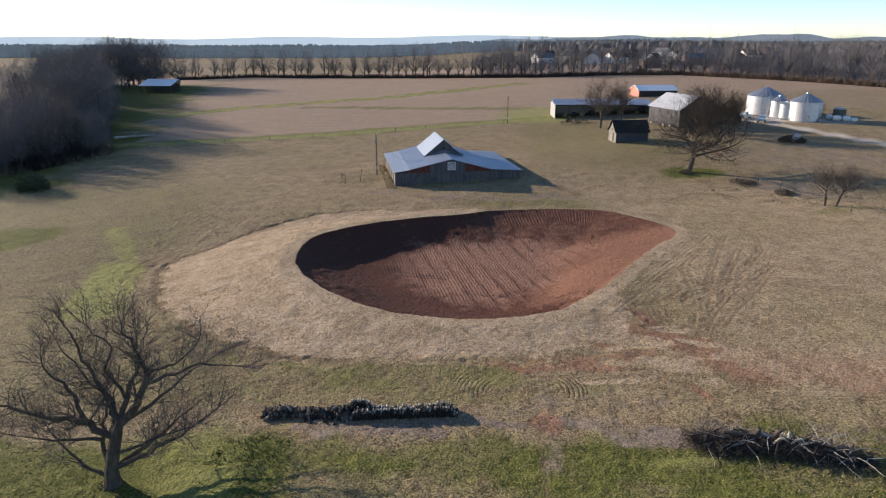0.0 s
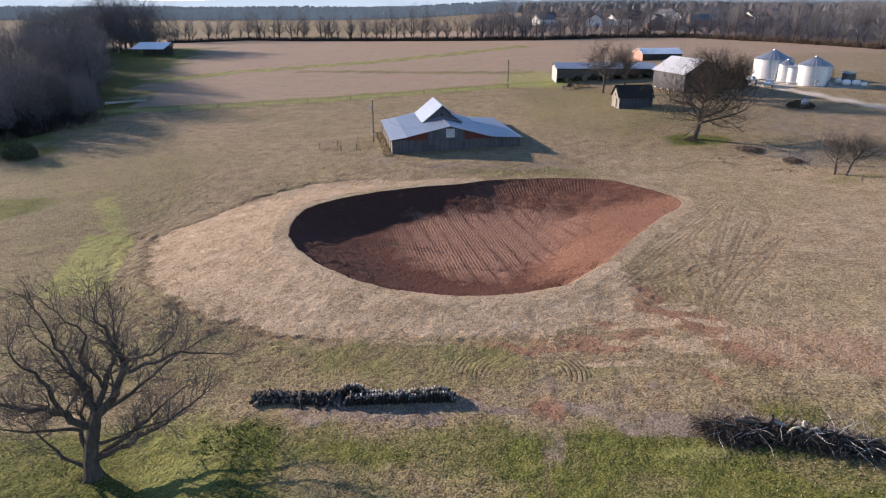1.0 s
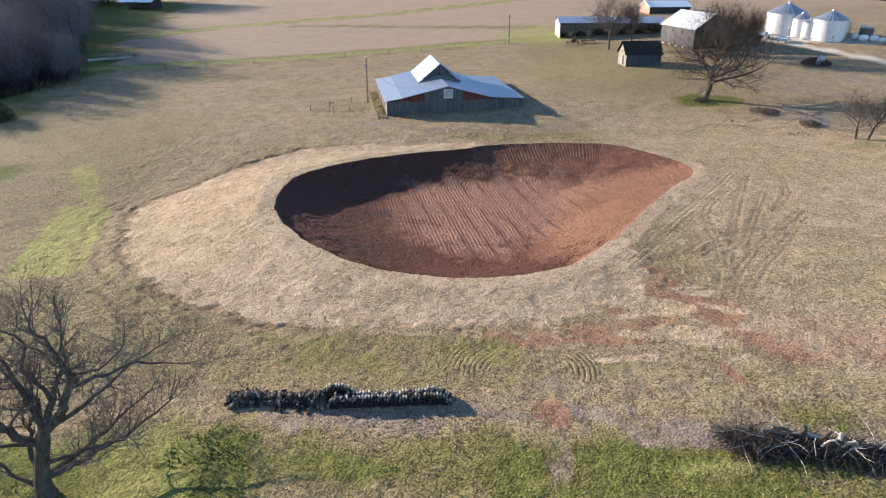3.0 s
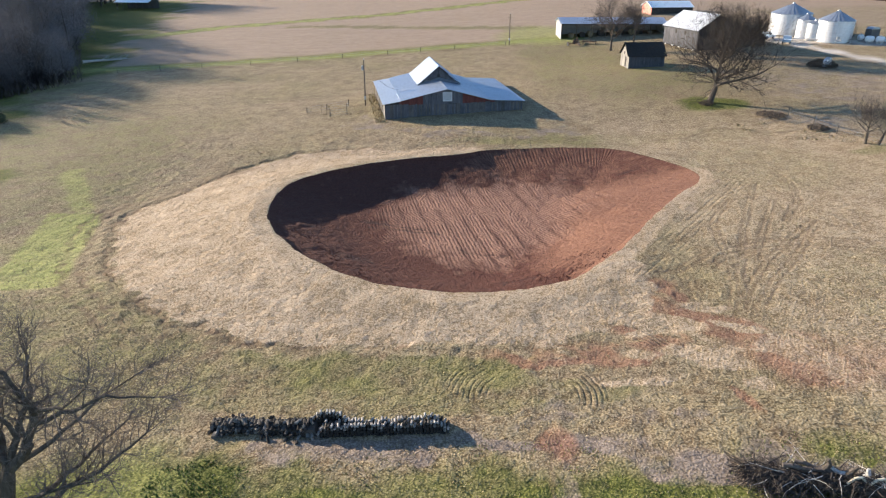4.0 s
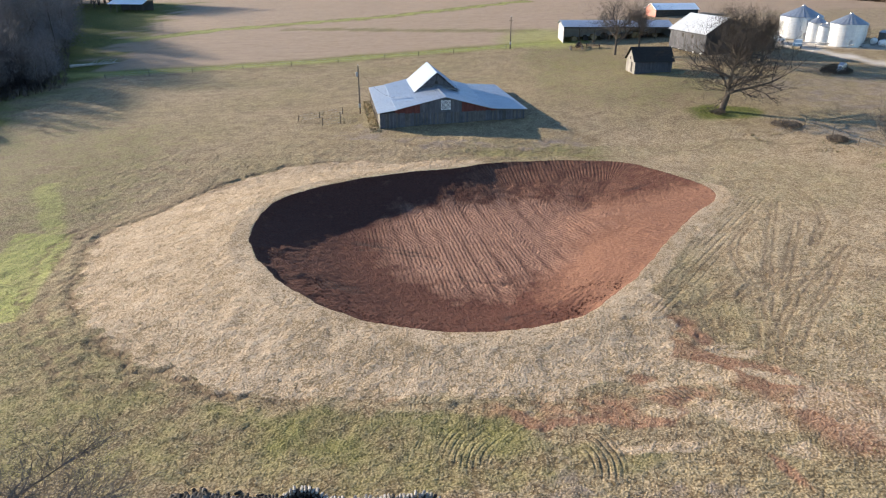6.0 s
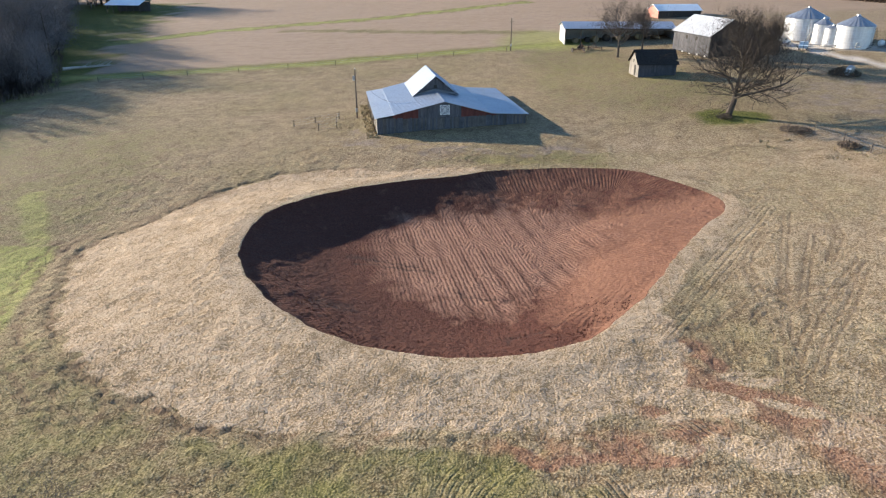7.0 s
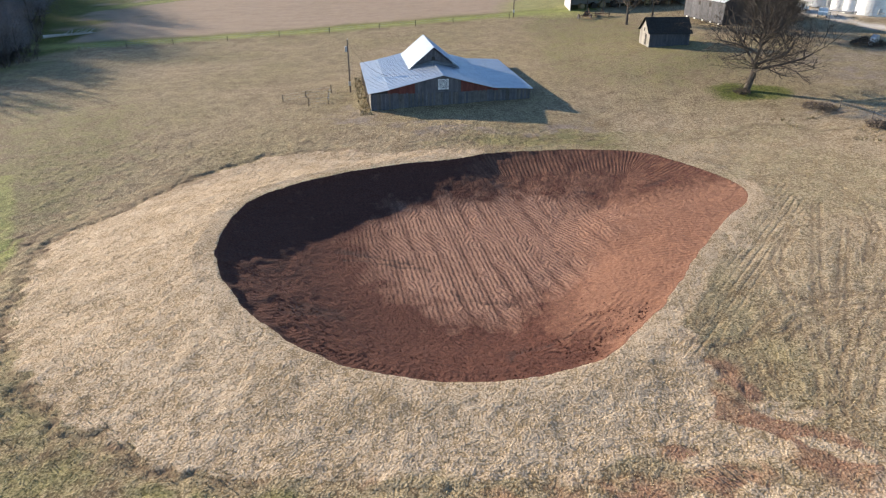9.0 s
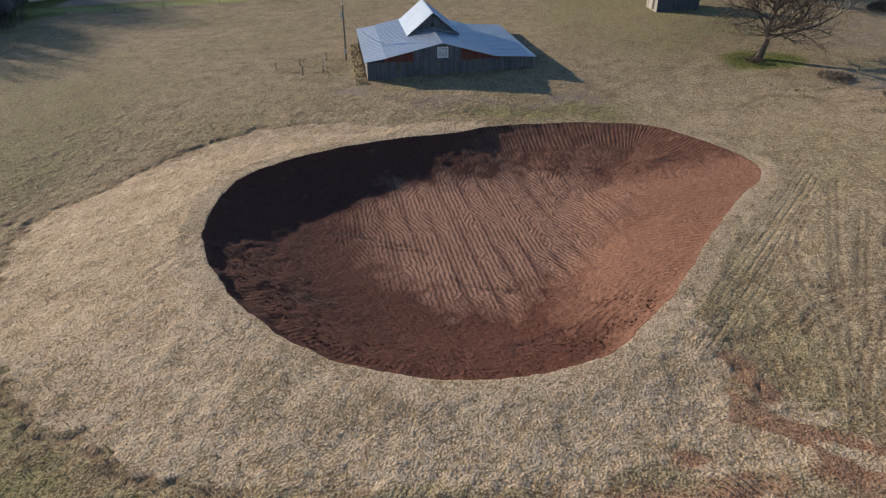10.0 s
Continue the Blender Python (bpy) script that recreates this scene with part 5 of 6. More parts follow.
    s.add(ends[0] + ends[1], [(0, 1, 2, 3, 4, 5)[::-1], (6, 7, 8, 9, 10, 11)] + [(i, (i + 1) % n, n + (i + 1) % n, n + i) for i in range(n)])
    me = s.mesh("log")
    me.materials.append(mat or LOG)
    return me


def firewood():
    rng = random.Random(21)
    p = thing("firewood_stack", pose(0, 0, 0), "long low stack of split grey firewood on bare ground", "firewood")
    kinds = [split_log(40 + i, 0.44, 0.1) for i in range(8)]
    # top logs, their sunlight painted as a paler wood
    pale = [split_log(90 + i, 0.42, 0.085, LOG_SUNLIT) for i in range(5)]
    rest = Shape()
    made = 0
    for row, y in enumerate((43.35, 43.85, 44.35)):
        x0, x1 = (-6.4, 1.65) if row < 2 else (-7.2, -4.4)
        x = x0
        while x < x1:
            z = ground_z(x, y)
            end = min((x - x0) / 0.5, (x1 - x) / 0.6, 1)
            hgt = (0.86 + 0.08 * math.sin(x * 1.3 + row) + (0.12 if row == 2 else 0) + rng.uniform(-.08, .08)) * (0.35 + 0.65 * end)
            if row == 2:
                hgt *= 0.7 + 0.5 * math.sin(math.pi * (x - x0) / (x1 - x0))
            k = int(hgt / 0.165)
            for j in range(k):
                zz = z + 0.06 + 0.165 * j
                m = pose(x + rng.uniform(-.03, .03), y + rng.uniform(-.05, .05), zz, rng.uniform(0, 360), rng.uniform(-5, 5), 90 + rng.uniform(-7, 7))
                visible = j >= k - 2
                if visible and made < 290:
                    o = new("log", pale[rng.randrange(5)] if j == k - 1 and rng.random() < 0.78 else kinds[rng.randrange(8)])
                    o.matrix_world = pose(x, y, zz + 0.02, 0, 0, 90 + rng.uniform(-14, 14)) @ pose(0, 0, 0, rng.uniform(0, 360), rng.uniform(-9, 9) + (14 if j == k - 1 else 0), 0)
                    o.parent = p
                    made += 1
                else:
                    src = kinds[rng.randrange(8)]
                    rest.add([m @ v.co for v in src.vertices], [tuple(f.vertices) for f in src.polygons])
            x += 0.2
    q = part("stacked_wood", rest, LOG, p)
    q["kind"] = "stuff"
    # the tumbled end of the stack
    h = thing("firewood_heap", pose(0, 0, 0), "tumbled heap of split firewood and short rounds", "firewood")
    big = [split_log(70 + i, 0.46, 0.125) for i in range(6)]
    for i in range(260):
        t = rng.random()
        x = -13.0 + 6.4 * t
        y = 44.7 - 0.9 * t + rng.gauss(0, 0.42)
        crest = (0.36 + 0.45 * t + 0.12 * math.sin(9 * t)) * (0.75 if 0.36 < t < 0.42 else 1.0)
        zz = ground_z(x, y) + max(0.08, crest * (1 - abs(y - 44.7 + 0.9 * t) / 1.0) * rng.uniform(0.35, 1.0))
        o = new("log", (big if t < 0.35 else kinds)[rng.randrange(6)])
        o.matrix_world = pose(x, y, zz, 0, 0, rng.uniform(55, 125)) @ pose(0, 0, 0, rng.uniform(0, 360), rng.uniform(-25, 35), 0)
        o.parent = h
    for i in range(26):
        core = Shape()
        x = -12.7 + 6.0 * i / 25
        y = 44.7 - 0.9 * i / 25
        z = ground_z(x, y)
        hh = 0.28 + 0.4 * i / 25
        core.tube((x, y - 0.5, z + hh * 0.3), (x, y + 0.5, z + hh * 0.3), hh * 0.55, hh * 0.55, 7)
        part("buried_log", core, LOG, h)


firewood()


def brush_pile():
    rng = random.Random(33)
    b = thing("brush_pile", pose(0, 0, 0), "long heap of bare branches, roots and pale logs", "brush pile")

    def spot(t, across):
        x = 17.7 + 9.4 * t - across * 0.25
        y = 38.4 - 2.8 * t + across * (1 - 0.35 * t)
        return x, y, ground_z(x, y)

    def crest(t):
        return (1.05 - 0.15 * math.cos(5 * t)) * min(1, 0.55 + 4 * t, 0.3 + 1.8 * (1 - t))

    sets = [Shape() for _ in range(3)]
    bright = Shape()
    for i in range(2600):
        t = rng.random() ** 0.9 if i % 6 else 0.12 * rng.random()
        ac = rng.gauss(0, 0.62)
        x, y, z = spot(t, ac)
        top = crest(t) * max(0.05, 1 - (abs(ac) / 1.7) ** 1.5)
        a = Vector((x, y, z + top * rng.uniform(0.1, 1.0)))
        ang = rng.gauss(0.2, 0.9) + (math.pi if rng.random() < 0.5 else 0)
        ln = rng.uniform(0.5, 1.9)
        d = Vector((math.cos(ang), math.sin(ang), rng.uniform(-0.5, 0.35))).normalized()
        r = rng.uniform(0.008, 0.03) if i % 7 else rng.uniform(0.03, 0.07)
        s = bright if i % 30 == 5 else sets[i % 3]
        if s is bright:
            r = rng.uniform(0.016, 0.034)
            ln *= 1.4
            a.z = z + top * rng.uniform(0.7, 1.0)
        for k in range(3):
            e = a + d * ln / 3
            g = ground_z(e.x, e.y)
            if e.z < g + 0.03:
                e.z = g + 0.03
            s.tube(a, e, r * (1 - k * 0.28), r * (0.72 - k * 0.28), 4, False)
            a = e
            d = (d + Vector((rng.uniform(-.5, .5), rng.uniform(-.5, .5), rng.uniform(-.4, .25)))).normalized()
    for s, mt, lb in ((sets[0], TWIG_DARK, "dark tangled branches"), (sets[1], TWIG_DARK, "dark brown tangled branches"), (sets[2], TWIG_DARK, "dark root tangle"), (bright, BLEACHED, "a few pale peeled branches")):
        part("brushwood", s, mt, b, lb)["kind"] = "stuff"
    for i in range(40):
        core = Shape()
        t = 0.04 + 0.93 * i / 39
        x, y, z = spot(t, rng.uniform(-.4, .4))
        r = crest(t) * 0.33
        core.tube((x - 0.5, y + 0.2, z + r * 0.9), (x + 0.6, y - 0.1, z + r * 1.0), r, r * 0.8, 7)
        part("buried_log", core, TWIG_DARK, b)
    for t, ac, ln, r, up, ang in ((0.42, 0.25, 1.2, 0.12, 1.0, -40), (0.66, 0.1, 1.3, 0.11, 0.8, 18), (0.27, 0.2, 2.4, 0.12, 0.95, -13), (0.33, 0.45, 2.1, 0.1, 1.0, -24), (0.78, 0.2, 2.6, 0.13, 0.72, -16)):
        x, y, z = spot(t, ac)
        c, s_ = math.cos(radians(ang)), math.sin(radians(ang))
        lg = Shape()
        for k in range(5):
            f0, f1 = k / 5 - 0.5, (k + 1) / 5 - 0.5
            w0, w1 = 0.06 * math.sin(k * 1.9), 0.06 * math.sin((k + 1) * 1.9)
            lg.tube((x + c * ln * f0, y + s_ * ln * f0, z + up + w0), (x + c * ln * f1, y + s_ * ln * f1, z + up + w1), r * (1.1 - 0.06 * k), r * (1.04 - 0.06 * k), 9, k in (0, 4))
        part("pale_log", lg, BLEACHED if 0.4 < t < 0.7 else TWIG, b, "weathered log")
    for t, ac, hgt in ((0.36, 0.35, 0.75), (0.45, 0.1, 0.8), (0.55, 0.3, 0.6)):
        x, y, z = spot(t, ac)
        st = Shape()
        prev = Vector((x, y, z + 0.8))
        for k in range(4):
            nx = prev + Vector((rng.uniform(-.12, .16), rng.uniform(-.1, .1), hgt / 4))
            st.tube(prev, nx, 0.2 - 0.03 * k, 0.17 - 0.03 * k, 8, k in (0, 3))
            prev = nx
        part("snag", st, BLEACHED if t > 0.5 else BARK, b)
    for t, ac in ((0.47, -0.35), (0.58, -0.2)):
        x, y, z = spot(t, ac)
        pts = [Vector((x - 0.5, y, z + 0.75)), Vector((x - 0.15, y, z + 1.1)), Vector((x + 0.2, y, z + 1.15)), Vector((x + 0.4, y - 0.1, z + 0.8))]
        arch = Shape()
        for p, q in zip(pts[:-1], pts[1:]):
            arch.tube(p, q, 0.075, 0.07, 7)
        part("bent_limb", arch, FRESH_WOOD, b, "pale broken limb")


brush_pile()


# ---- trees ----
def grow(segs, a, d, length, r, level, rng, bend, forks, spread_, lift, min_r, steps=4):
    """Adds segments of a limb and of its side limbs."""
    p = Vector(a)
    d = Vector(d).normalized()
    for k in range(steps):
        n = p + d * (length / steps)
        ra, rb = r * (1 - 0.55 * k / steps), r * (1 - 0.55 * (k + 1) / steps)
        segs.append((p.copy(), n.copy(), ra, rb, level))
        p = n
        d = (d + Vector((rng.gauss(0, bend), rng.gauss(0, bend), rng.gauss(lift, bend * 0.6)))).normalized()
        if level < len(forks) and (k > 0 or level > 0):
            for _ in range(forks[level] if rng.random() < 0.85 else max(0, forks[level] - 1)):
                s = Vector((rng.gauss(0, 1), rng.gauss(0, 1), rng.gauss(0.25, 0.6)))
                s = (s - d * s.dot(d)).normalized()
                e = (d * (1 - spread_) + s * spread_).normalized()
                nr = max(rb * rng.uniform(0.45, 0.68), min_r)
                grow(segs, p, e, length * rng.uniform(0.45, 0.72), nr, level + 1, rng, bend * 1.1, forks, spread_, lift, min_r, max(2, steps - 1))
    return segs


def tree_meshes(segs, cut=2, sliver=None, thick=1.1):
    """Two shapes from a tree's segments: trunk with limbs, and the crown's fine branches."""
    wood, fine = Shape(), Shape()
    for a, b, ra, rb, lv in segs:
        if lv < cut:
            e = (b - a).normalized()
            wood.tube(a - e * ra * 0.45, b + e * rb * 0.45, ra, rb, 9 if lv == 0 else 7, False)
        elif sliver is not None and lv >= sliver:
            d = (b - a)
            s = d.cross(Vector((0.3, 0.5, 0.8))).normalized() * max(ra, 0.008) * thick
            fine.add([a - s, a + s, b], [(0, 1, 2)])
        else:
            fine.tube(a, b, ra, rb, 3, False)
    return wood, fine


def plant(name, segs, x, y, label, cut=2, sliver=None, bark=None, twig=None, category="tree", group="", sink=0.15):
    w, f = tree_meshes(segs, cut, sliver)
    t = thing(name, pose(x, y, ground_z(x, y) - sink), label, category, group)
    part("trunk", w, bark or BARK, t)
    part("crown", f, twig or TWIG, t)
    return t


def limb(segs, rng, pts, r0, r1, depth=0.0, y0=0.0, level=1, twig_len=1.7):
    """A guided limb through points (x, z), wandering in y, with side limbs grown on it."""
    n = len(pts)
    path = [Vector((x, y0 + depth * i / (n - 1), z)) for i, (x, z) in enumerate(pts)]
    dense = []
    for i in range(n - 1):
        for k in range(3):
            q = path[i].lerp(path[i + 1], k / 3)
            if 0 < i or k:
                q += Vector((rng.gauss(0, 0.07), rng.gauss(0, 0.1), rng.gauss(0, 0.07)))
            dense.append(q)
    dense.append(path[-1])
    m = len(dense) - 1
    for i in range(m):
        ra, rb = r0 + (r1 - r0) * i / m, r0 + (r1 - r0) * (i + 1) / m
        a, b = dense[i], dense[i + 1]
        segs.append((a, b, ra, rb, level))
        if i >= 2:
            d = (b - a).normalized()
            for _ in range(1 if rng.random() < 0.45 else 2):
                s = Vector((rng.gauss(0, 1), rng.gauss(0, 1), rng.gauss(0.35, 0.7)))
                s = (s - d * s.dot(d)).normalized()
                e = (d * 0.45 + s * 0.7).normalized()
                grow(segs, b, e, twig_len * rng.uniform(0.6, 1.3), max(rb * 0.45, 0.02), level + 1, rng, 0.22, (0, 0, 2, 2), 0.55, 0.06, 0.006, 4)
    d = (dense[-1] - dense[-2]).normalized()
    for _ in range(3):
        e = (d + Vector((rng.gauss(0, .4), rng.gauss(0, .4), rng.gauss(0.1, .3)))).normalized()
        grow(segs, dense[-1], e, twig_len * 1.1, r1, level + 1, rng, 0.22, (0, 0, 2, 2), 0.5, 0.05, 0.006, 4)


def old_oak():
    rng = random.Random(5)
    segs = []
    for a, b, ra, rb in (((0, 0, -0.3), (0.02, 0, 0.35), 0.75, 0.5), ((0.02, 0, 0.35), (0.05, 0.02, 1.3), 0.5, 0.42),
                         ((0.05, 0.02, 1.3), (0.3, 0.05, 2.5), 0.42, 0.4), ((0.3, 0.05, 2.5), (0.75, 0, 3.9), 0.4, 0.34), ((0.75, 0, 3.9), (1.1, 0, 4.9), 0.33, 0.24)):
        segs.append((Vector(a), Vector(b), ra, rb, 0))
    for i in range(6):
        a = i * 1.05
        segs.append((Vector((0, 0, 0.35)), Vector((0.95 * math.cos(a), 0.95 * math.sin(a), -0.15)), 0.28, 0.12, 0))
    limb(segs, rng, [(0.5, 3.7), (-0.7, 4.8), (-1.3, 5.2), (-2.8, 5.5), (-4.3, 6.4), (-5.9, 6.9)], 0.24, 0.05, -1.5)
    limb(segs, rng, [(-0.7, 4.8), (-0.9, 7.1), (-1.4, 8.5), (-1.5, 9.9)], 0.15, 0.04, -2.0, -0.3)
    limb(segs, rng, [(1.0, 5.0), (0.4, 5.8), (-0.4, 7.1), (-1.4, 8.4), (-2.4, 10.5)], 0.22, 0.04, 1.8)
    limb(segs, rng, [(1.1, 4.8), (1.5, 6.7), (2.0, 7.8), (1.7, 9.4)], 0.2, 0.05, 2.4)
    limb(segs, rng, [(1.3, 6.1), (0.6, 8.1), (1.2, 9.8), (0.3, 11.3)], 0.12, 0.03, -1.0, 0.6)
    limb(segs, rng, [(1.1, 4.6), (2.5, 6.1), (3.4, 8.1), (3.4, 9.2), (3.1, 10.8), (2.9, 11.9)], 0.27, 0.04, -1.6)
    limb(segs, rng, [(3.4, 8.1), (4.5, 9.2), (5.8, 9.7), (7.4, 11.2)], 0.13, 0.03, -2.2, -0.64)
    limb(segs, rng, [(3.3, 7.7), (5.0, 8.1), (6.2, 8.6), (8.3, 8.2)], 0.13, 0.03, 1.2, -0.6)
    limb(segs, rng, [(0.4, 1.5), (2.0, 1.8), (3.2, 2.1), (4.5, 2.7), (5.7, 3.3)], 0.2, 0.04, 4.1)
    limb(segs, rng, [(0.6, 2.6), (2.2, 3.4), (3.9, 4.4), (6.2, 5.6)], 0.13, 0.03, -2.0)
    limb(segs, rng, [(0.3, 1.4), (1.4, 1.7), (2.6, 2.2), (4.0, 3.0)], 0.19, 0.04, 5.6)
    limb(segs, rng, [(-0.1, 1.4), (-0.7, 2.9), (-0.7, 4.2), (-0.8, 5.6)], 0.17, 0.05, 2.6)
    limb(segs, rng, [(-0.6, 2.9), (-1.8, 3.5), (-2.7, 4.0), (-4.3, 4.9)], 0.13, 0.03, -2.6, 0.87)
    limb(segs, rng, [(-0.3, 0.8), (-2.0, 1.2), (-3.4, 2.2), (-4.6, 3.7)], 0.13, 0.03, 1.6)
    limb(segs, rng, [(0.7, 4.0), (0.2, 5.6), (-2.0, 6.8), (-4.0, 8.6)], 0.16, 0.03, 3.4)
    limb(segs, rng, [(1.0, 4.4), (2.6, 5.4), (4.4, 6.6), (6.2, 7.6)], 0.16, 0.03, 3.2)
    return plant("oak_tree", segs, -20.5, 36.1, "large leafless oak with wide spreading dark limbs", 2)


def bare_tree(name, x, y, hgt, width, seed, label, trunk_r=0.3, fork_at=0.25, dense=2, group="", bark=None, twig=None, lean=0.0):
    rng = random.Random(seed)
    segs = []
    z0 = hgt * fork_at
    segs.append((Vector((0, 0, -0.3)), Vector((0, 0, 0.3)), trunk_r * 1.5, trunk_r * 1.1, 0))
    segs.append((Vector((0, 0, 0.3)), Vector((lean * 0.6, 0, z0)), trunk_r * 1.1, trunk_r * 0.85, 0))
    top = Vector((lean * 0.6, 0, z0))
    lead = top
    for k in range(3):
        nxt = lead + Vector((rng.gauss(lean * 0.2, 0.25), rng.gauss(0, 0.25), hgt * 0.13))
        segs.append((lead, nxt, trunk_r * (0.75 - 0.17 * k), trunk_r * (0.6 - 0.17 * k), 1))
        for i in range(3 if k else 4):
            a = 2.1 * (i + 1.4 * k) + rng.uniform(-.5, .5)
            out = rng.uniform(0.55, 1.0) * (1.0 - 0.2 * k)
            d = Vector((math.cos(a) * out * width / 2 + lean, math.sin(a) * out * width / 2, (hgt - lead.z) * rng.uniform(0.3, 0.75)))
            grow(segs, lead.lerp(nxt, rng.random()), d, d.length * 0.8, trunk_r * rng.uniform(0.3, 0.46), 1, rng, 0.17, (0, 2, dense, 2), 0.52, 0.02, 0.013, 5)
        lead = nxt
    for i in range(3):
        d = Vector((rng.gauss(0, 0.5), rng.gauss(0, 0.5), 1))
        grow(segs, lead, d, (hgt - lead.z) * 0.9, trunk_r * 0.3, 1, rng, 0.16, (0, 2, dense, 2), 0.5, 0.03, 0.013, 5)
    return plant(name, segs, x, y, label, 2, 4, bark, twig, group=group)


old_oak()
bare_tree("yard_tree", 50.6, 130.6, 13.6, 23, 8, "leafless spreading tree with short leaning trunk in green grass", 0.52, 0.2, 3, twig=TWIG_DARK, lean=0.9)
bare_tree("small_tree", 63.2, 104.2, 6.6, 7.5, 31, "small leafless tree at the pasture fence", 0.16, 0.25, 1, "small trees", lean=-0.3)
bare_tree("small_tree", 64.5, 103.2, 6.2, 7.5, 32, "small twin-stemmed leafless tree at the pasture fence", 0.17, 0.22, 1, "small trees", lean=0.5)
bare_tree("shed_tree", 46.8, 189.0, 13.0, 18, 41, "leafless tree before the long shed", 0.3, 0.2, 2)
bare_tree("shed_tree", 52.0, 187.0, 12.0, 6, 42, "slim leafless tree behind the small shed", 0.24, 0.3, 2)
bare_tree("yard_tree", 67.0, 168.0, 11.0, 16, 43, "dense leafless tree shading the dark barn", 0.36, 0.15, 3, twig=TWIG_DARK)
bare_tree("yard_tree", 76.0, 172.0, 9.0, 13, 44, "dense low leafless tree beside the dark barn", 0.3, 0.12, 3, twig=TWIG_DARK)


def wood_variants(n, seed, forks, clear=5.0, wide=0.52, thick=1.1):
    made = []
    for i in range(n):
        rng = random.Random(seed + i)
        segs = [(Vector((0, 0, -0.6)), Vector((rng.uniform(-.3, .3), 0, clear)), 0.3, 0.22, 0)]
        top = segs[0][1]
        grow(segs, top, (rng.uniform(-.1, .1), rng.uniform(-.1, .1), 1), 13 - clear, 0.2, 1, rng, 0.12, forks, wide, 0.04, 0.03, 6)
        for k in range(4):
            a = k * 1.6 + rng.uniform(-.5, .5)
            grow(segs, top - Vector((0, 0, rng.uniform(0, 0.44 * clear))), (math.cos(a), math.sin(a), 0.9 + 2 * (0.52 - wide)), 5.5, 0.13, 1, rng, 0.16, forks, wide, 0.04, 0.03, 4)
        made.append(tree_meshes(segs, 2, 3, thick))
    return made


WOOD = wood_variants(6, 100, (0, 3, 2, 1), 2.6, 0.52, 2.4)
LINE = wood_variants(7, 200, (0, 2, 2), 4.0, 0.4, 1.6)
FAR = wood_variants(5, 300, (0, 2, 2), 4.0, 0.5, 1.8)


def plant_copies(name, variants, spots, label, group, bark, twig):
    rng = random.Random(len(spots))
    first = []
    for k, (w, f) in enumerate(variants):
        me_w, me_f = w.mesh("trunk"), f.mesh("crown")
        me_w.materials.append(bark)
        me_f.materials.append(twig)
        first.append((me_w, me_f))
    for i, (x, y, s) in enumerate(spots):
        me_w, me_f = first[i % len(first)]
        m = pose(x, y, ground_z(x, y), 0, 0, rng.uniform(0, 360)) @ Matrix.Diagonal((s * rng.uniform(0.9, 1.15), s * rng.uniform(0.9, 1.15), s, 1))
        t = thing(name, m, label, "tree", group)
        part("trunk", me_w, bark, t)
        part("crown", me_f, twig, t)


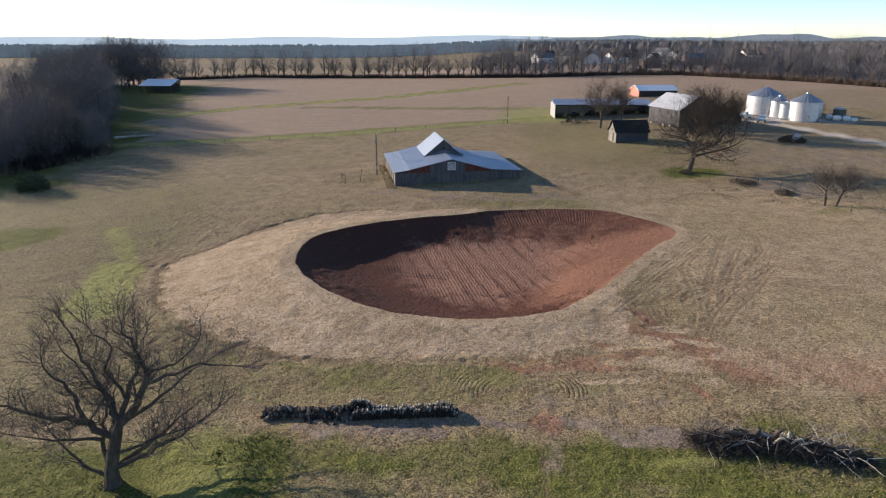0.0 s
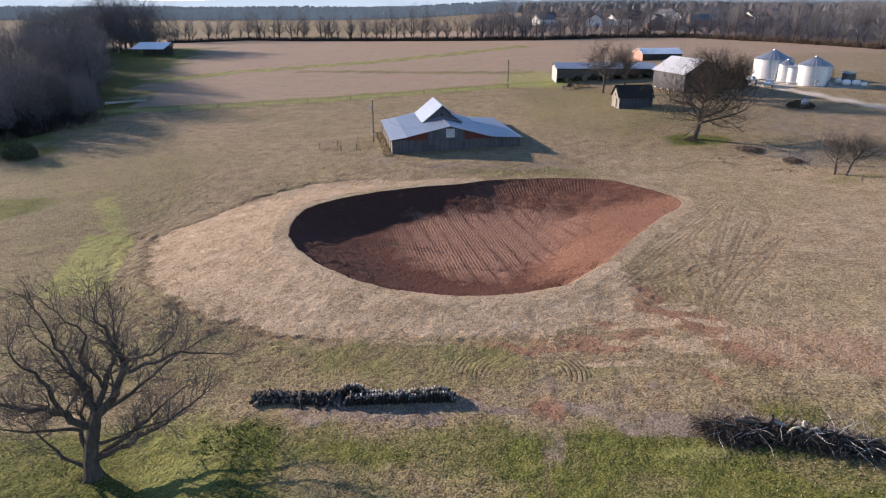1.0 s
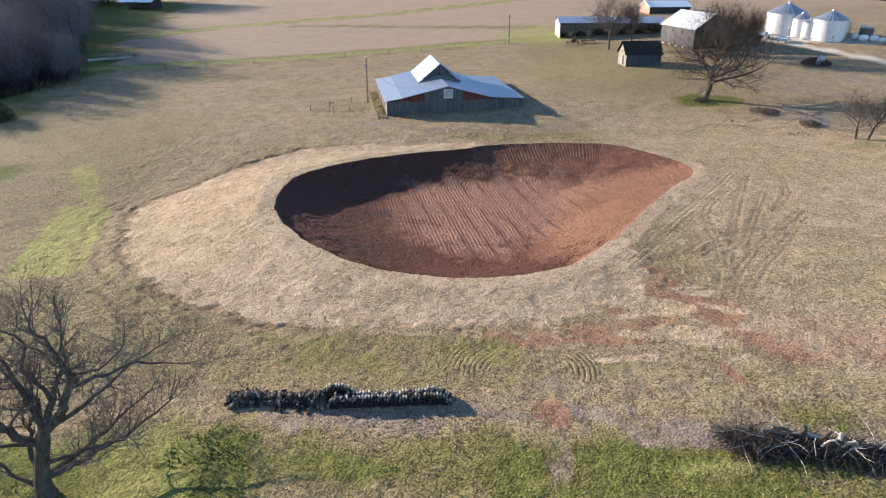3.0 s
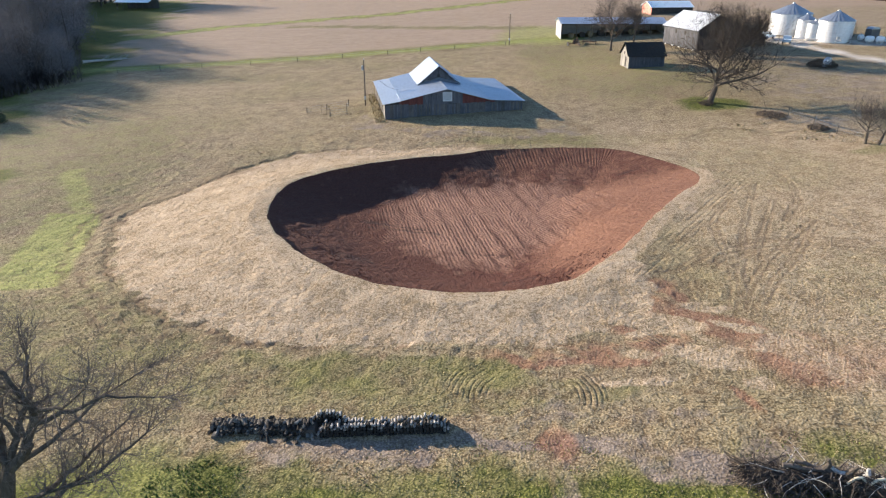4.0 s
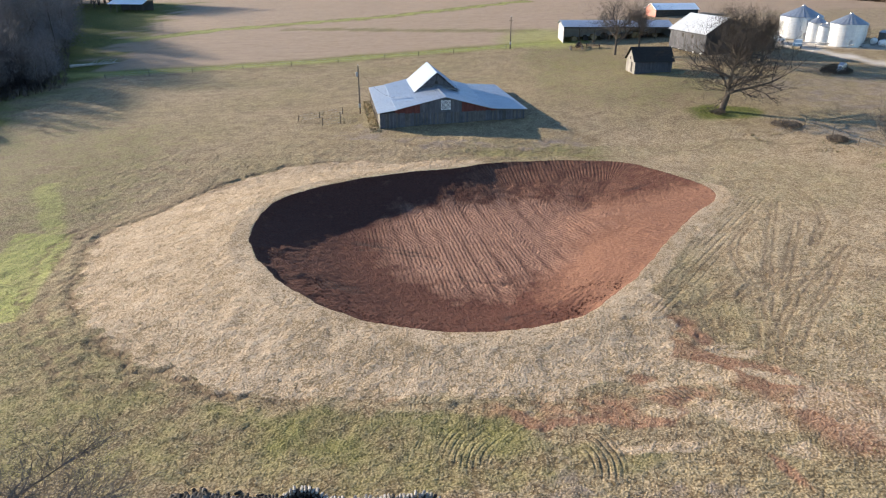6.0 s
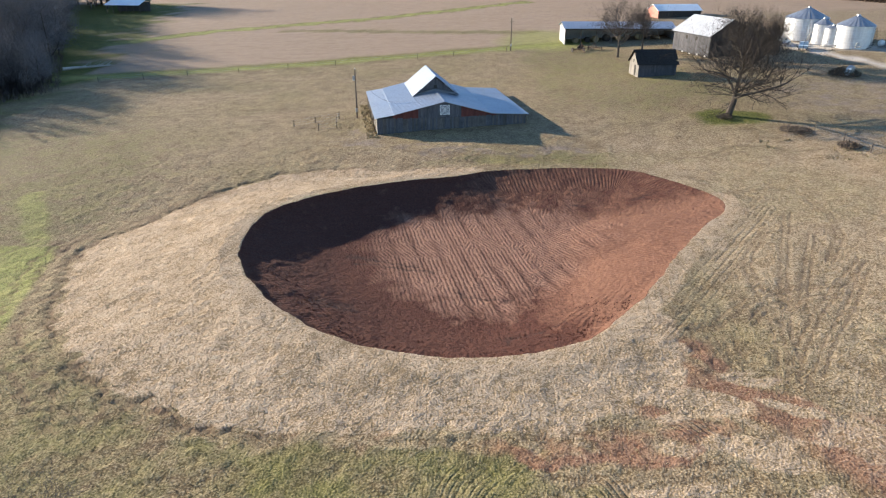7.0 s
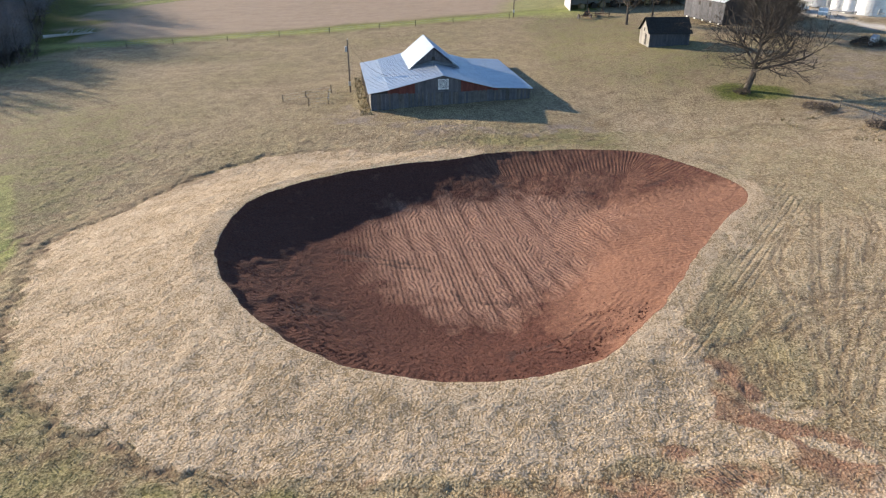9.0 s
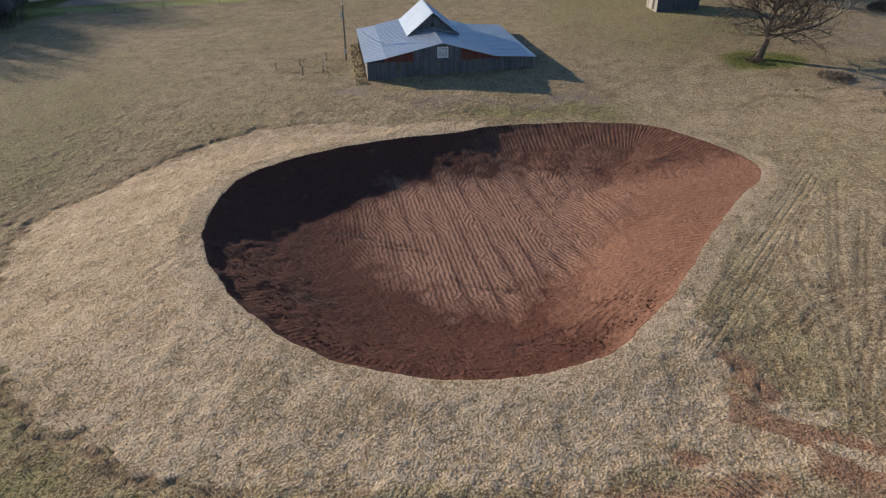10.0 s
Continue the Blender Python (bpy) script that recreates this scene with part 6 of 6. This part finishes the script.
def woods():
    rng = random.Random(77)
    spots = []
    # the grove at the side of the pasture, denser towards its edge
    while len(spots) < 168:
        y = rng.uniform(150, 203) if len(spots) < 84 else rng.uniform(203, 420)
        edge = -86 - (0.48 * (y - 177) if y > 177 else 0.45 * (177 - y))
        x = edge - abs(rng.gauss(0, 20 if y < 203 else 15)) - (3 if y < 203 else 0)
        if any((x - a) ** 2 + (y - b) ** 2 < 16 for a, b, _ in spots):
            continue
        spots.append((x, y, rng.uniform(0.85, 1.15) * (0.66 * (0.7 + 0.3 * min(1, (edge - x - 3) / 8)) if y < 203 else 1.0)))
    for i in range(22):
        spots.append((rng.uniform(-196, -143), rng.uniform(362, 405), rng.uniform(1.15, 1.4)))
    plant_copies("woodland_tree", WOOD, spots, "leafless grey-brown woodland tree in a dense grove", "grove trees", BARK, TWIG_GROVE)
    # the grove's close-grown inside, uncountable
    s = Shape()
    for i in range(3000):
        y = rng.uniform(165, 430)
        edge = -94 - (0.48 * (y - 177) if y > 177 else 0.45 * (177 - y))
        x = edge - 120 * rng.random() ** 1.5
        z = ground_z(x, y)
        h = rng.uniform(4, 10 if y < 205 else 17)
        for k in range(11):
            a = rng.uniform(0, 6.28)
            o = Vector((math.cos(a), math.sin(a), 0)) * rng.uniform(0.4, 2.6)
            c = Vector((x, y, z)) + o * 0.4 + Vector((0, 0, rng.uniform(0, 0.3) * h if k % 2 else 0))
            q = Vector((-0.1, 0.1, 0)) * rng.uniform(0.6, 1.6)
            s.add([c - q, c + q, Vector((x, y, z)) + o + Vector((0, 0, h * rng.uniform(0.55, 1)))], [(0, 1, 2)])
    solid("grove_thicket", s, TWIG_GROVE, "dense grey leafless saplings inside the grove", "thicket", kind="stuff")
    line = []
    pts = [(-166, 444), (-122, 464), (-61, 437), (10, 392), (52, 366), (97, 356), (122, 345), (140, 320), (156, 300), (176, 266), (195, 240)]
    for (ax, ay), (bx, by) in zip(pts[:-1], pts[1:]):
        n = int(math.hypot(bx - ax, by - ay) / (3.6 if ax < 40 else 6))
        for i in range(n):
            t = (i + rng.uniform(-.9, .9)) / n
            line.append((ax + (bx - ax) * t + rng.uniform(-1, 1), ay + (by - ay) * t + rng.uniform(0, 3), rng.uniform(0.8, 1.15)))
    plant_copies("hedgerow_tree", LINE, line, "slim leafless tree in a field hedgerow", "hedgerow trees", BARK, TWIG_GREY)
    town = []
    while len(town) < 240:
        y = rng.uniform(265, 640)
        x = y * rng.uniform(0.08, 0.74)
        hedge = 372 - 0.16 * x if x < 110 else 356 - 1.5 * (x - 110)
        if y < hedge + 12 or (x < 150 and rng.random() < 0.45):
            continue
        town.append((x, y, rng.uniform(0.75, 1.2) * (0.85 if x > 150 else 1)))
    plant_copies("far_tree", FAR, town, "leafless tree among far houses", "far trees", BARK, TWIG_GREY)
    # brush under the hedgerow, uncountable
    s, s2 = Shape(), Shape()
    for (ax, ay), (bx, by) in zip(pts[:-1], pts[1:]):
        n = int(math.hypot(bx - ax, by - ay) * 7)
        for i in range(n):
            t = rng.random()
            x, y = ax + (bx - ax) * t + rng.gauss(0, 0.9), ay + (by - ay) * t + rng.gauss(-2, 1.1)
            z = ground_z(x, y)
            h = rng.uniform(1.4, 3.6)
            for k in range(13):
                a = rng.uniform(0, 6.28)
                o = Vector((math.cos(a), math.sin(a), 0))
                c = Vector((x, y, z)) + o * rng.uniform(0, 0.7)
                q = Vector((-o.y, o.x, 0)) * rng.uniform(0.05, 0.16)
                (s if ax < 95 else s2).add([c - q, c + q, c + o * rng.uniform(0.3, 1.1) + Vector((0, 0, h * rng.uniform(0.4, 1)))], [(0, 1, 2)])
    solid("hedge_brush", s, TWIG_DARK, "dark tangled brush along the field edge", "hedge", kind="stuff")
    solid("hedge_brush", s2, TWIG_RED, "reddish brown brush along the field edge", "hedge", kind="stuff")
    # thickets between the far houses, uncountable
    s = Shape()
    for i in range(5200):
        y = rng.uniform(285, 680)
        x = y * rng.uniform(0.06, 0.76)
        hedge = 372 - 0.16 * x if x < 110 else 356 - 1.5 * (x - 110)
        if y < hedge + 8 or (x < 160 and rng.random() < 0.6):
            continue
        z = ground_z(x, y)
        h = rng.uniform(3.5, 9.0)
        for k in range(10):
            a = rng.uniform(0, 6.28)
            o = Vector((math.cos(a), math.sin(a), 0)) * rng.uniform(0.4, 2.4)
            c = Vector((x, y, z)) + o * 0.4
            q = Vector((0.1, 0.1, 0)) * rng.uniform(0.6, 1.5)
            s.add([c - q, c + q, c + o + Vector((0, 0, h * rng.uniform(0.5, 1)))], [(0, 1, 2)])
    solid("far_thicket", s, TWIG_GREY, "grey leafless thickets between far houses", "thicket", kind="stuff")
    # the close brown growth that fronts the grove
    s = Shape()
    for i in range(850):
        y = rng.uniform(154, 203)
        edge = -89 - (0.48 * (y - 177) if y > 177 else 0.3 * (177 - y))
        x = edge - 30 * rng.random() ** 1.4
        z = ground_z(x, y)
        h = rng.uniform(4, 11.5) * min(1, 0.3 + 0.06 * (edge - x))
        for k in range(14):
            a = rng.uniform(0, 6.28)
            o = Vector((math.cos(a), math.sin(a), 0)) * rng.uniform(0.3, 2.0)
            c = Vector((x, y, z)) + o * 0.4 + Vector((0, 0, rng.uniform(0, 0.5) * h if k % 2 else 0))
            q = Vector((-0.07, 0.1, 0)) * rng.uniform(0.5, 1.3)
            s.add([c - q, c + q, Vector((x, y, z)) + o + Vector((0, 0, h * rng.uniform(0.5, 1)))], [(0, 1, 2)])
    solid("grove_front", s, TWIG_GROVE, "dense grey-brown leafless growth fronting the grove", "thicket", kind="stuff")
    # undergrowth at the grove's edge
    s = Shape()
    for i in range(2600):
        y = rng.uniform(148, 400)
        edge = -87 - (0.48 * (y - 177) if y > 177 else 0.45 * (177 - y))
        x = edge - abs(rng.gauss(0, 14)) + 2
        z = ground_z(x, y)
        h = rng.uniform(0.8, 3.6)
        for k in range(9):
            a = rng.uniform(0, 6.28)
            o = Vector((math.cos(a), math.sin(a), 0))
            c = Vector((x, y, z - 0.1))
            q = Vector((-o.y, o.x, 0)) * rng.uniform(0.02, 0.06)
            s.add([c - q, c + q, c + o * rng.uniform(0.4, 1.6) + Vector((0, 0, h * rng.uniform(0.5, 1)))], [(0, 1, 2)])
    solid("undergrowth", s, TWIG, "brown brush and saplings at the grove edge", "undergrowth", kind="stuff")


woods()


def shrub(x, y, r, hgt, mat, label, seed, n=900):
    rng = random.Random(seed)
    s = Shape()
    for i in range(n):
        a, u = rng.uniform(0, 6.28), rng.random()
        rr = r * math.sqrt(rng.random())
        z = hgt * (1 - (rr / r) ** 2 * 0.7) * u
        c = Vector((rr * math.cos(a), rr * math.sin(a), z))
        o = Vector((rng.gauss(0, 1), rng.gauss(0, 1), rng.gauss(0.6, 0.6))).normalized() * rng.uniform(0.2, 0.5)
        q = o.cross(Vector((rng.random(), rng.random(), rng.random()))).normalized() * rng.uniform(0.03, 0.1)
        s.add([c - q, c + q, c + o], [(0, 1, 2)])
    for i in range(14):
        a = rng.uniform(0, 6.28)
        s.tube((0, 0, -0.2), (r * 0.7 * math.cos(a), r * 0.7 * math.sin(a), hgt * rng.uniform(0.4, 0.9)), 0.05, 0.02, 4, False)
    return solid("shrub", s, mat, label, "shrub", m=pose(x, y, ground_z(x, y)))


shrub(-83.5, 136.5, 3.2, 4.4, EVERGREEN, "round dark evergreen shrub at the grove edge", 3, 3800)
shrub(85.3, 158.2, 3.0, 1.7, BARK, "dark bramble heap over scrap in the yard", 4, 1800)
shrub(49.5, 129.4, 1.2, 0.9, BARK, "low dark brush at the foot of a tree", 5, 300)
shrub(57.5, 121.5, 2.4, 0.7, TWIG, "low tangle of dry brambles in the pasture", 6, 700)
shrub(61.0, 113.0, 1.6, 0.7, TWIG, "low tangle of dry brambles in the pasture", 7, 600)
shrub(106.0, 352.0, 3.0, 4.2, EVERGREEN, "dark green cedar at the far field edge", 8, 1500)
shrub(118.0, 349.0, 3.4, 4.0, TWIG_RED, "round brown shrub at the far field edge", 9, 1200)
scrap = thing("scrap_machine", pose(85.8, 157.4, ground_z(85.8, 157.4), 0, 0, 30), "pale scrap machine half buried in brambles", "farm machine")
part("housing", Shape().prism([(-1.0, 0.2), (1.0, 0.2), (0.8, 1.9), (0.2, 2.1), (-0.5, 1.6)], -0.5, 0.5), GREY_METAL, scrap)
part("spout", Shape().tube((0.6, 0, 1.8), (1.9, 0.2, 1.3), 0.18, 0.14, 8), GREY_METAL, scrap)
part("axle", Shape().tube((0, -0.9, 0.35), (0, 0.9, 0.35), 0.3, 0.3, 10), RUST, scrap)

fallen = thing("fallen_tree", pose(-92, 204, ground_z(-92, 204) + 0.3, 0, 0, 35), "bleached fallen tree trunk lying in grass", "log")
rng_f = random.Random(15)
tr = Shape()
for k in range(6):
    tr.tube((-5 + 1.9 * k, 0.4 * math.sin(k), 0.2), (-5 + 1.9 * (k + 1), 0.4 * math.sin(k + 1), 0.2), 0.42 - 0.05 * k, 0.37 - 0.05 * k, 8)
part("trunk", tr, BLEACHED, fallen)
br = Shape()
for k in range(16):
    x = -1 + 0.5 * k
    br.tube((x, 0, 0.3), (x + rng_f.uniform(0.5, 2), rng_f.uniform(-2, 2), rng_f.uniform(0.1, 1.5)), 0.1, 0.03, 5)
part("branches", br, BLEACHED, fallen)


# ---- the far country ----
def house(x, y, w, d, wall, roof, turn, label):
    b = thing("house", pose(x, y, ground_z(x, y), 0, 0, turn), label, "house", "far houses")
    h, r = 4.2, 3.0
    part("wall", Shape().prism([(-w / 2, -1), (w / 2, -1), (w / 2, h), (0, h + r), (-w / 2, h)], -d / 2, d / 2), wall, b)
    rf = Shape().slab(((-w / 2 - .5, -d / 2 - .5, h - .2), (0, -d / 2 - .5, h + r + .15), (0, d / 2 + .5, h + r + .15), (-w / 2 - .5, d / 2 + .5, h - .2)), 0.2)
    rf.slab(((w / 2 + .5, d / 2 + .5, h - .2), (0, d / 2 + .5, h + r + .15), (0, -d / 2 - .5, h + r + .15), (w / 2 + .5, -d / 2 - .5, h - .2)), 0.2)
    part("roof", rf, roof, b)
    part("chimney", Shape().box(w * 0.2, w * 0.2 + 0.9, -0.5, 0.5, h + 1, h + r + 0.9), BRICK, b)
    for u in (-0.28, 0.0, 0.28):
        part("window" if u else "door", Shape().box(u * w - 0.55, u * w + 0.55, -d / 2 - 0.05, -d / 2 - 0.01, 1.0 if u else 0, 2.4), DARK_GLASS, b)
    for u in (-0.25, 0.25):
        part("window", Shape().box(-w / 2 - 0.05, -w / 2 - 0.01, u * d - 0.5, u * d + 0.5, 1.0, 2.4), DARK_GLASS, b)


def town():
    rng = random.Random(50)
    spots = [(123, 468), (127, 405), (170, 481), (126, 548), (101, 533), (80, 510), (191, 436), (327, 560), (148, 530), (142, 455), (108, 470),
             (160, 420), (215, 470), (270, 560), (92, 580), (118, 610), (150, 590), (185, 560), (60, 560), (205, 520), (137, 432)]
    for i, (x, y) in enumerate(spots):
        wall = (WHITE_PAINT, BRICK, WHITE_SHEET, BRICK, BOARD_PALE)[i % 5]
        house(x, y, rng.uniform(9, 12), rng.uniform(11, 17), wall, (SHINGLE, SLATE)[i % 2], rng.uniform(0, 180),
              ("white house with dark roof", "brick house with grey roof", "pale house with dark roof", "brick house with dark roof", "tan house with grey roof")[i % 5] + " among bare trees")


town()


def far_woods(name, near, depth, x0, x1, top, mat, n, seed, label):
    """Uncountable far trees: many small upright tufts over a belt of ground."""
    rng = random.Random(seed)
    s = Shape()
    for i in range(n):
        x = rng.uniform(x0, x1)
        y = near + depth * rng.random() + 0.00002 * x * x
        z = ground_z(x, y)
        h = top * rng.uniform(0.85, 1.08) * (0.95 + 0.12 * math.sin(x * 0.013 + seed))
        w = h * rng.uniform(0.2, 0.38)
        k = 5
        rings = []
        for f, q in ((0.0, 0.7), (0.45, 1.0), (0.8, 0.7)):
            rings += [Vector((x + w * q * math.cos(6.28 * j / k + i) * rng.uniform(0.8, 1.2), y + w * q * math.sin(6.28 * j / k + i), z - 1 + h * f * rng.uniform(0.9, 1.1))) for j in range(k)]
        tip = Vector((x + rng.uniform(-1, 1), y, z + h * 0.9))
        s.add(rings + [tip], [(c + j, c + (j + 1) % k, c + k + (j + 1) % k, c + k + j) for c in (0, k) for j in range(k)] + [(2 * k + j, 2 * k + (j + 1) % k, 3 * k) for j in range(k)])
    solid(name, s, mat, label, "woods", kind="stuff")


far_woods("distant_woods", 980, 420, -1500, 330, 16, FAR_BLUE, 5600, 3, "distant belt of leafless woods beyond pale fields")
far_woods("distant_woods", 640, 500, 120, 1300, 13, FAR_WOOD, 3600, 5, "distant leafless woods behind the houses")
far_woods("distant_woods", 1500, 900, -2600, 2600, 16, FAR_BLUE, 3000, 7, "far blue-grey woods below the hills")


def ridge(name, y, x0, x1, base, height, seed, mat, label):
    s = Shape()
    n = 420
    for i in range(n + 1):
        x = x0 + (x1 - x0) * i / n
        h = height(x) + 6.0 * (float(fbm(np.array([x * 0.012 + seed]), np.array([0.3]), 4)[0]) - 0.5)
        s.v += [(x, y, base), (x, y + 60, h), (x, y + 500, base)]
    for i in range(n):
        for k in range(2):
            s.f.append((3 * i + k, 3 * i + 3 + k, 3 * i + 4 + k, 3 * i + 1 + k))
    solid(name, s, mat, label, "hills", kind="structure")


# the ridges' pale blue is haze put into their glowing colour
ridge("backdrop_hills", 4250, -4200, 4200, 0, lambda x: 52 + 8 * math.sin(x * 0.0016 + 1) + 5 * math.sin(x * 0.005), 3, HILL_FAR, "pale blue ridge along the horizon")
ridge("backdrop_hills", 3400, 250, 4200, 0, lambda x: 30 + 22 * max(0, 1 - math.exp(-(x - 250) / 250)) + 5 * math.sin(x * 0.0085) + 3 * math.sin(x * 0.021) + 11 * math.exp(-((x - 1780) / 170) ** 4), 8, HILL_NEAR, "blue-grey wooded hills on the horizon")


# ---- grass and weeds ----
def tufts(name, n, region, mat, size, label, seed, blades=4):
    rng = np.random.default_rng(seed)
    pts = region(rng, n)
    z = land(pts[:, 0], pts[:, 1])[0]
    v, f = [], []
    k = 0
    a = rng.uniform(0, 6.283, (len(pts), blades))
    s = size * rng.uniform(0.5, 1.4, (len(pts), blades))
    up = rng.uniform(0.5, 1.0, (len(pts), blades))
    cx, cy = np.cos(a), np.sin(a)
    base = np.stack([np.repeat(pts[:, :1], blades, 1), np.repeat(pts[:, 1:2], blades, 1), np.repeat(z[:, None], blades, 1)], -1)
    side = np.stack([-cy, cx, 0 * cx], -1) * (s * 0.32)[..., None]
    tip = base + np.stack([cx * s * 0.7, cy * s * 0.7, s * up], -1)
    low = base - np.array([0, 0, 0.06])
    tri = np.stack([low - side, low + side, tip], 2).reshape(-1, 3)
    me = bpy.data.meshes.new(name)
    m = len(tri) // 3
    me.vertices.add(len(tri))
    me.vertices.foreach_set("co", tri.ravel())
    me.loops.add(len(tri))
    me.loops.foreach_set("vertex_index", np.arange(len(tri), dtype=np.int32))
    me.polygons.add(m)
    me.polygons.foreach_set("loop_start", np.arange(m, dtype=np.int32) * 3)
    me.update(calc_edges=True)
    me.materials.append(mat)
    tagged(new(name, me), label, "grass", kind="stuff")


def around(x0, x1, y0, y1, keep):
    def region(rng, n):
        p = np.stack([rng.uniform(x0, x1, n), rng.uniform(y0, y1, n)], -1)
        return p[keep(p[:, 0], p[:, 1], rng)]
    return region


def outside_pit(x, y, rng):
    rim = signed_distance(RIM, x, y)
    return (rim > 0.4) & (fbm(x * 0.5, y * 0.5, 3) + 0.25 * rng.random(len(x)) > 0.52)


tufts("dry_grass", 60000, around(-44, 48, 25, 110, lambda x, y, r: (signed_distance(RIM, x, y) > 0.3) & (r.random(len(x)) < (60 / y) ** 2)), GRASS_DRY, 0.085, "short dry tan grass tufts over the pasture", 1, 3)
tufts("green_grass", 12000, around(-40, 34, 22, 42.0, lambda x, y, r: fbm(x * 0.6 + 9, y * 0.6, 3) > 0.47), GRASS_GREEN, 0.09, "short green winter grass tufts", 2, 3)
tufts("weeds", 700, around(-15.5, -9.5, 37.4, 41.6, lambda x, y, r: ((x + 12.4) / 3) ** 2 + ((y - 39.5) / 2) ** 2 < 1), WEED, 0.085, "patch of coarse dark green weeds", 3, 7)
tufts("dry_weeds", 260, around(-24, -12, 131, 143, lambda x, y, r: r.random(len(x)) > 0.3), GRASS_DRY, 0.18, "tall dry weeds around the barn and pole", 4, 4)
tufts("barn_weeds", 700, around(-13.5, -7, 126, 152, lambda x, y, r: np.abs(x + 8.6 + 0.153 * (y - 128)) < 0.9), GRASS_DRY, 0.3, "tall yellow weeds along the barn wall", 14, 5)
tufts("dry_weeds", 2600, around(50, 72, 98, 124, lambda x, y, r: (fbm(x * 0.25, y * 0.25, 3) > 0.53) & (np.abs(y - (141 - 0.5 * x)) < 5)), GRASS_DRY, 0.2, "rough dry weeds along the pasture edge", 5, 4)


# ---- clods ----
def clods(n, size, seed):
    """Small uneven lumps half sunk in the pond's near wall, too many to count."""
    rng = np.random.default_rng(seed)
    low = np.array([p for p in RIM if p[1] < 80 and p[0] < 19])
    p = low[rng.integers(0, len(low), n)]
    k = (0.02 + np.abs(rng.normal(0, 0.13, n)))[:, None]
    p = p + (np.array([6.0, 85.0]) - p) * k + rng.normal(0, 0.5, (n, 2))
    z, rim, _ = land(p[:, 0], p[:, 1])
    s = Shape()
    for (x, y), zz, d in zip(p, z, rim):
        if d > -0.3:
            continue
        r = size * rng.uniform(0.35, 1.0)
        turn = rng.uniform(0, 6.28)
        ring = [Vector((x + r * q * math.cos(turn + a), y + r * q * math.sin(turn + a), zz + h)) for a, q, h in
                ((0, 1.0, -0.04), (1.3, 0.9, -0.04), (2.5, 1.1, -0.04), (3.8, 0.9, -0.04), (5.0, 1.05, -0.04))]
        top = [Vector((x + 0.5 * r * math.cos(turn + a), y + 0.5 * r * math.sin(turn + a), zz + r * 0.45)) for a in (0.2, 1.4, 2.6, 3.7, 5.1)]
        s.add(ring + top, [(i, (i + 1) % 5, 5 + (i + 1) % 5, 5 + i) for i in range(5)] + [(5, 6, 7, 8, 9)])
    solid("soil_clods", s, CLAY, "dark red clay clods on the pond wall", "soil", kind="stuff")


clods(1300, 0.11, 61)
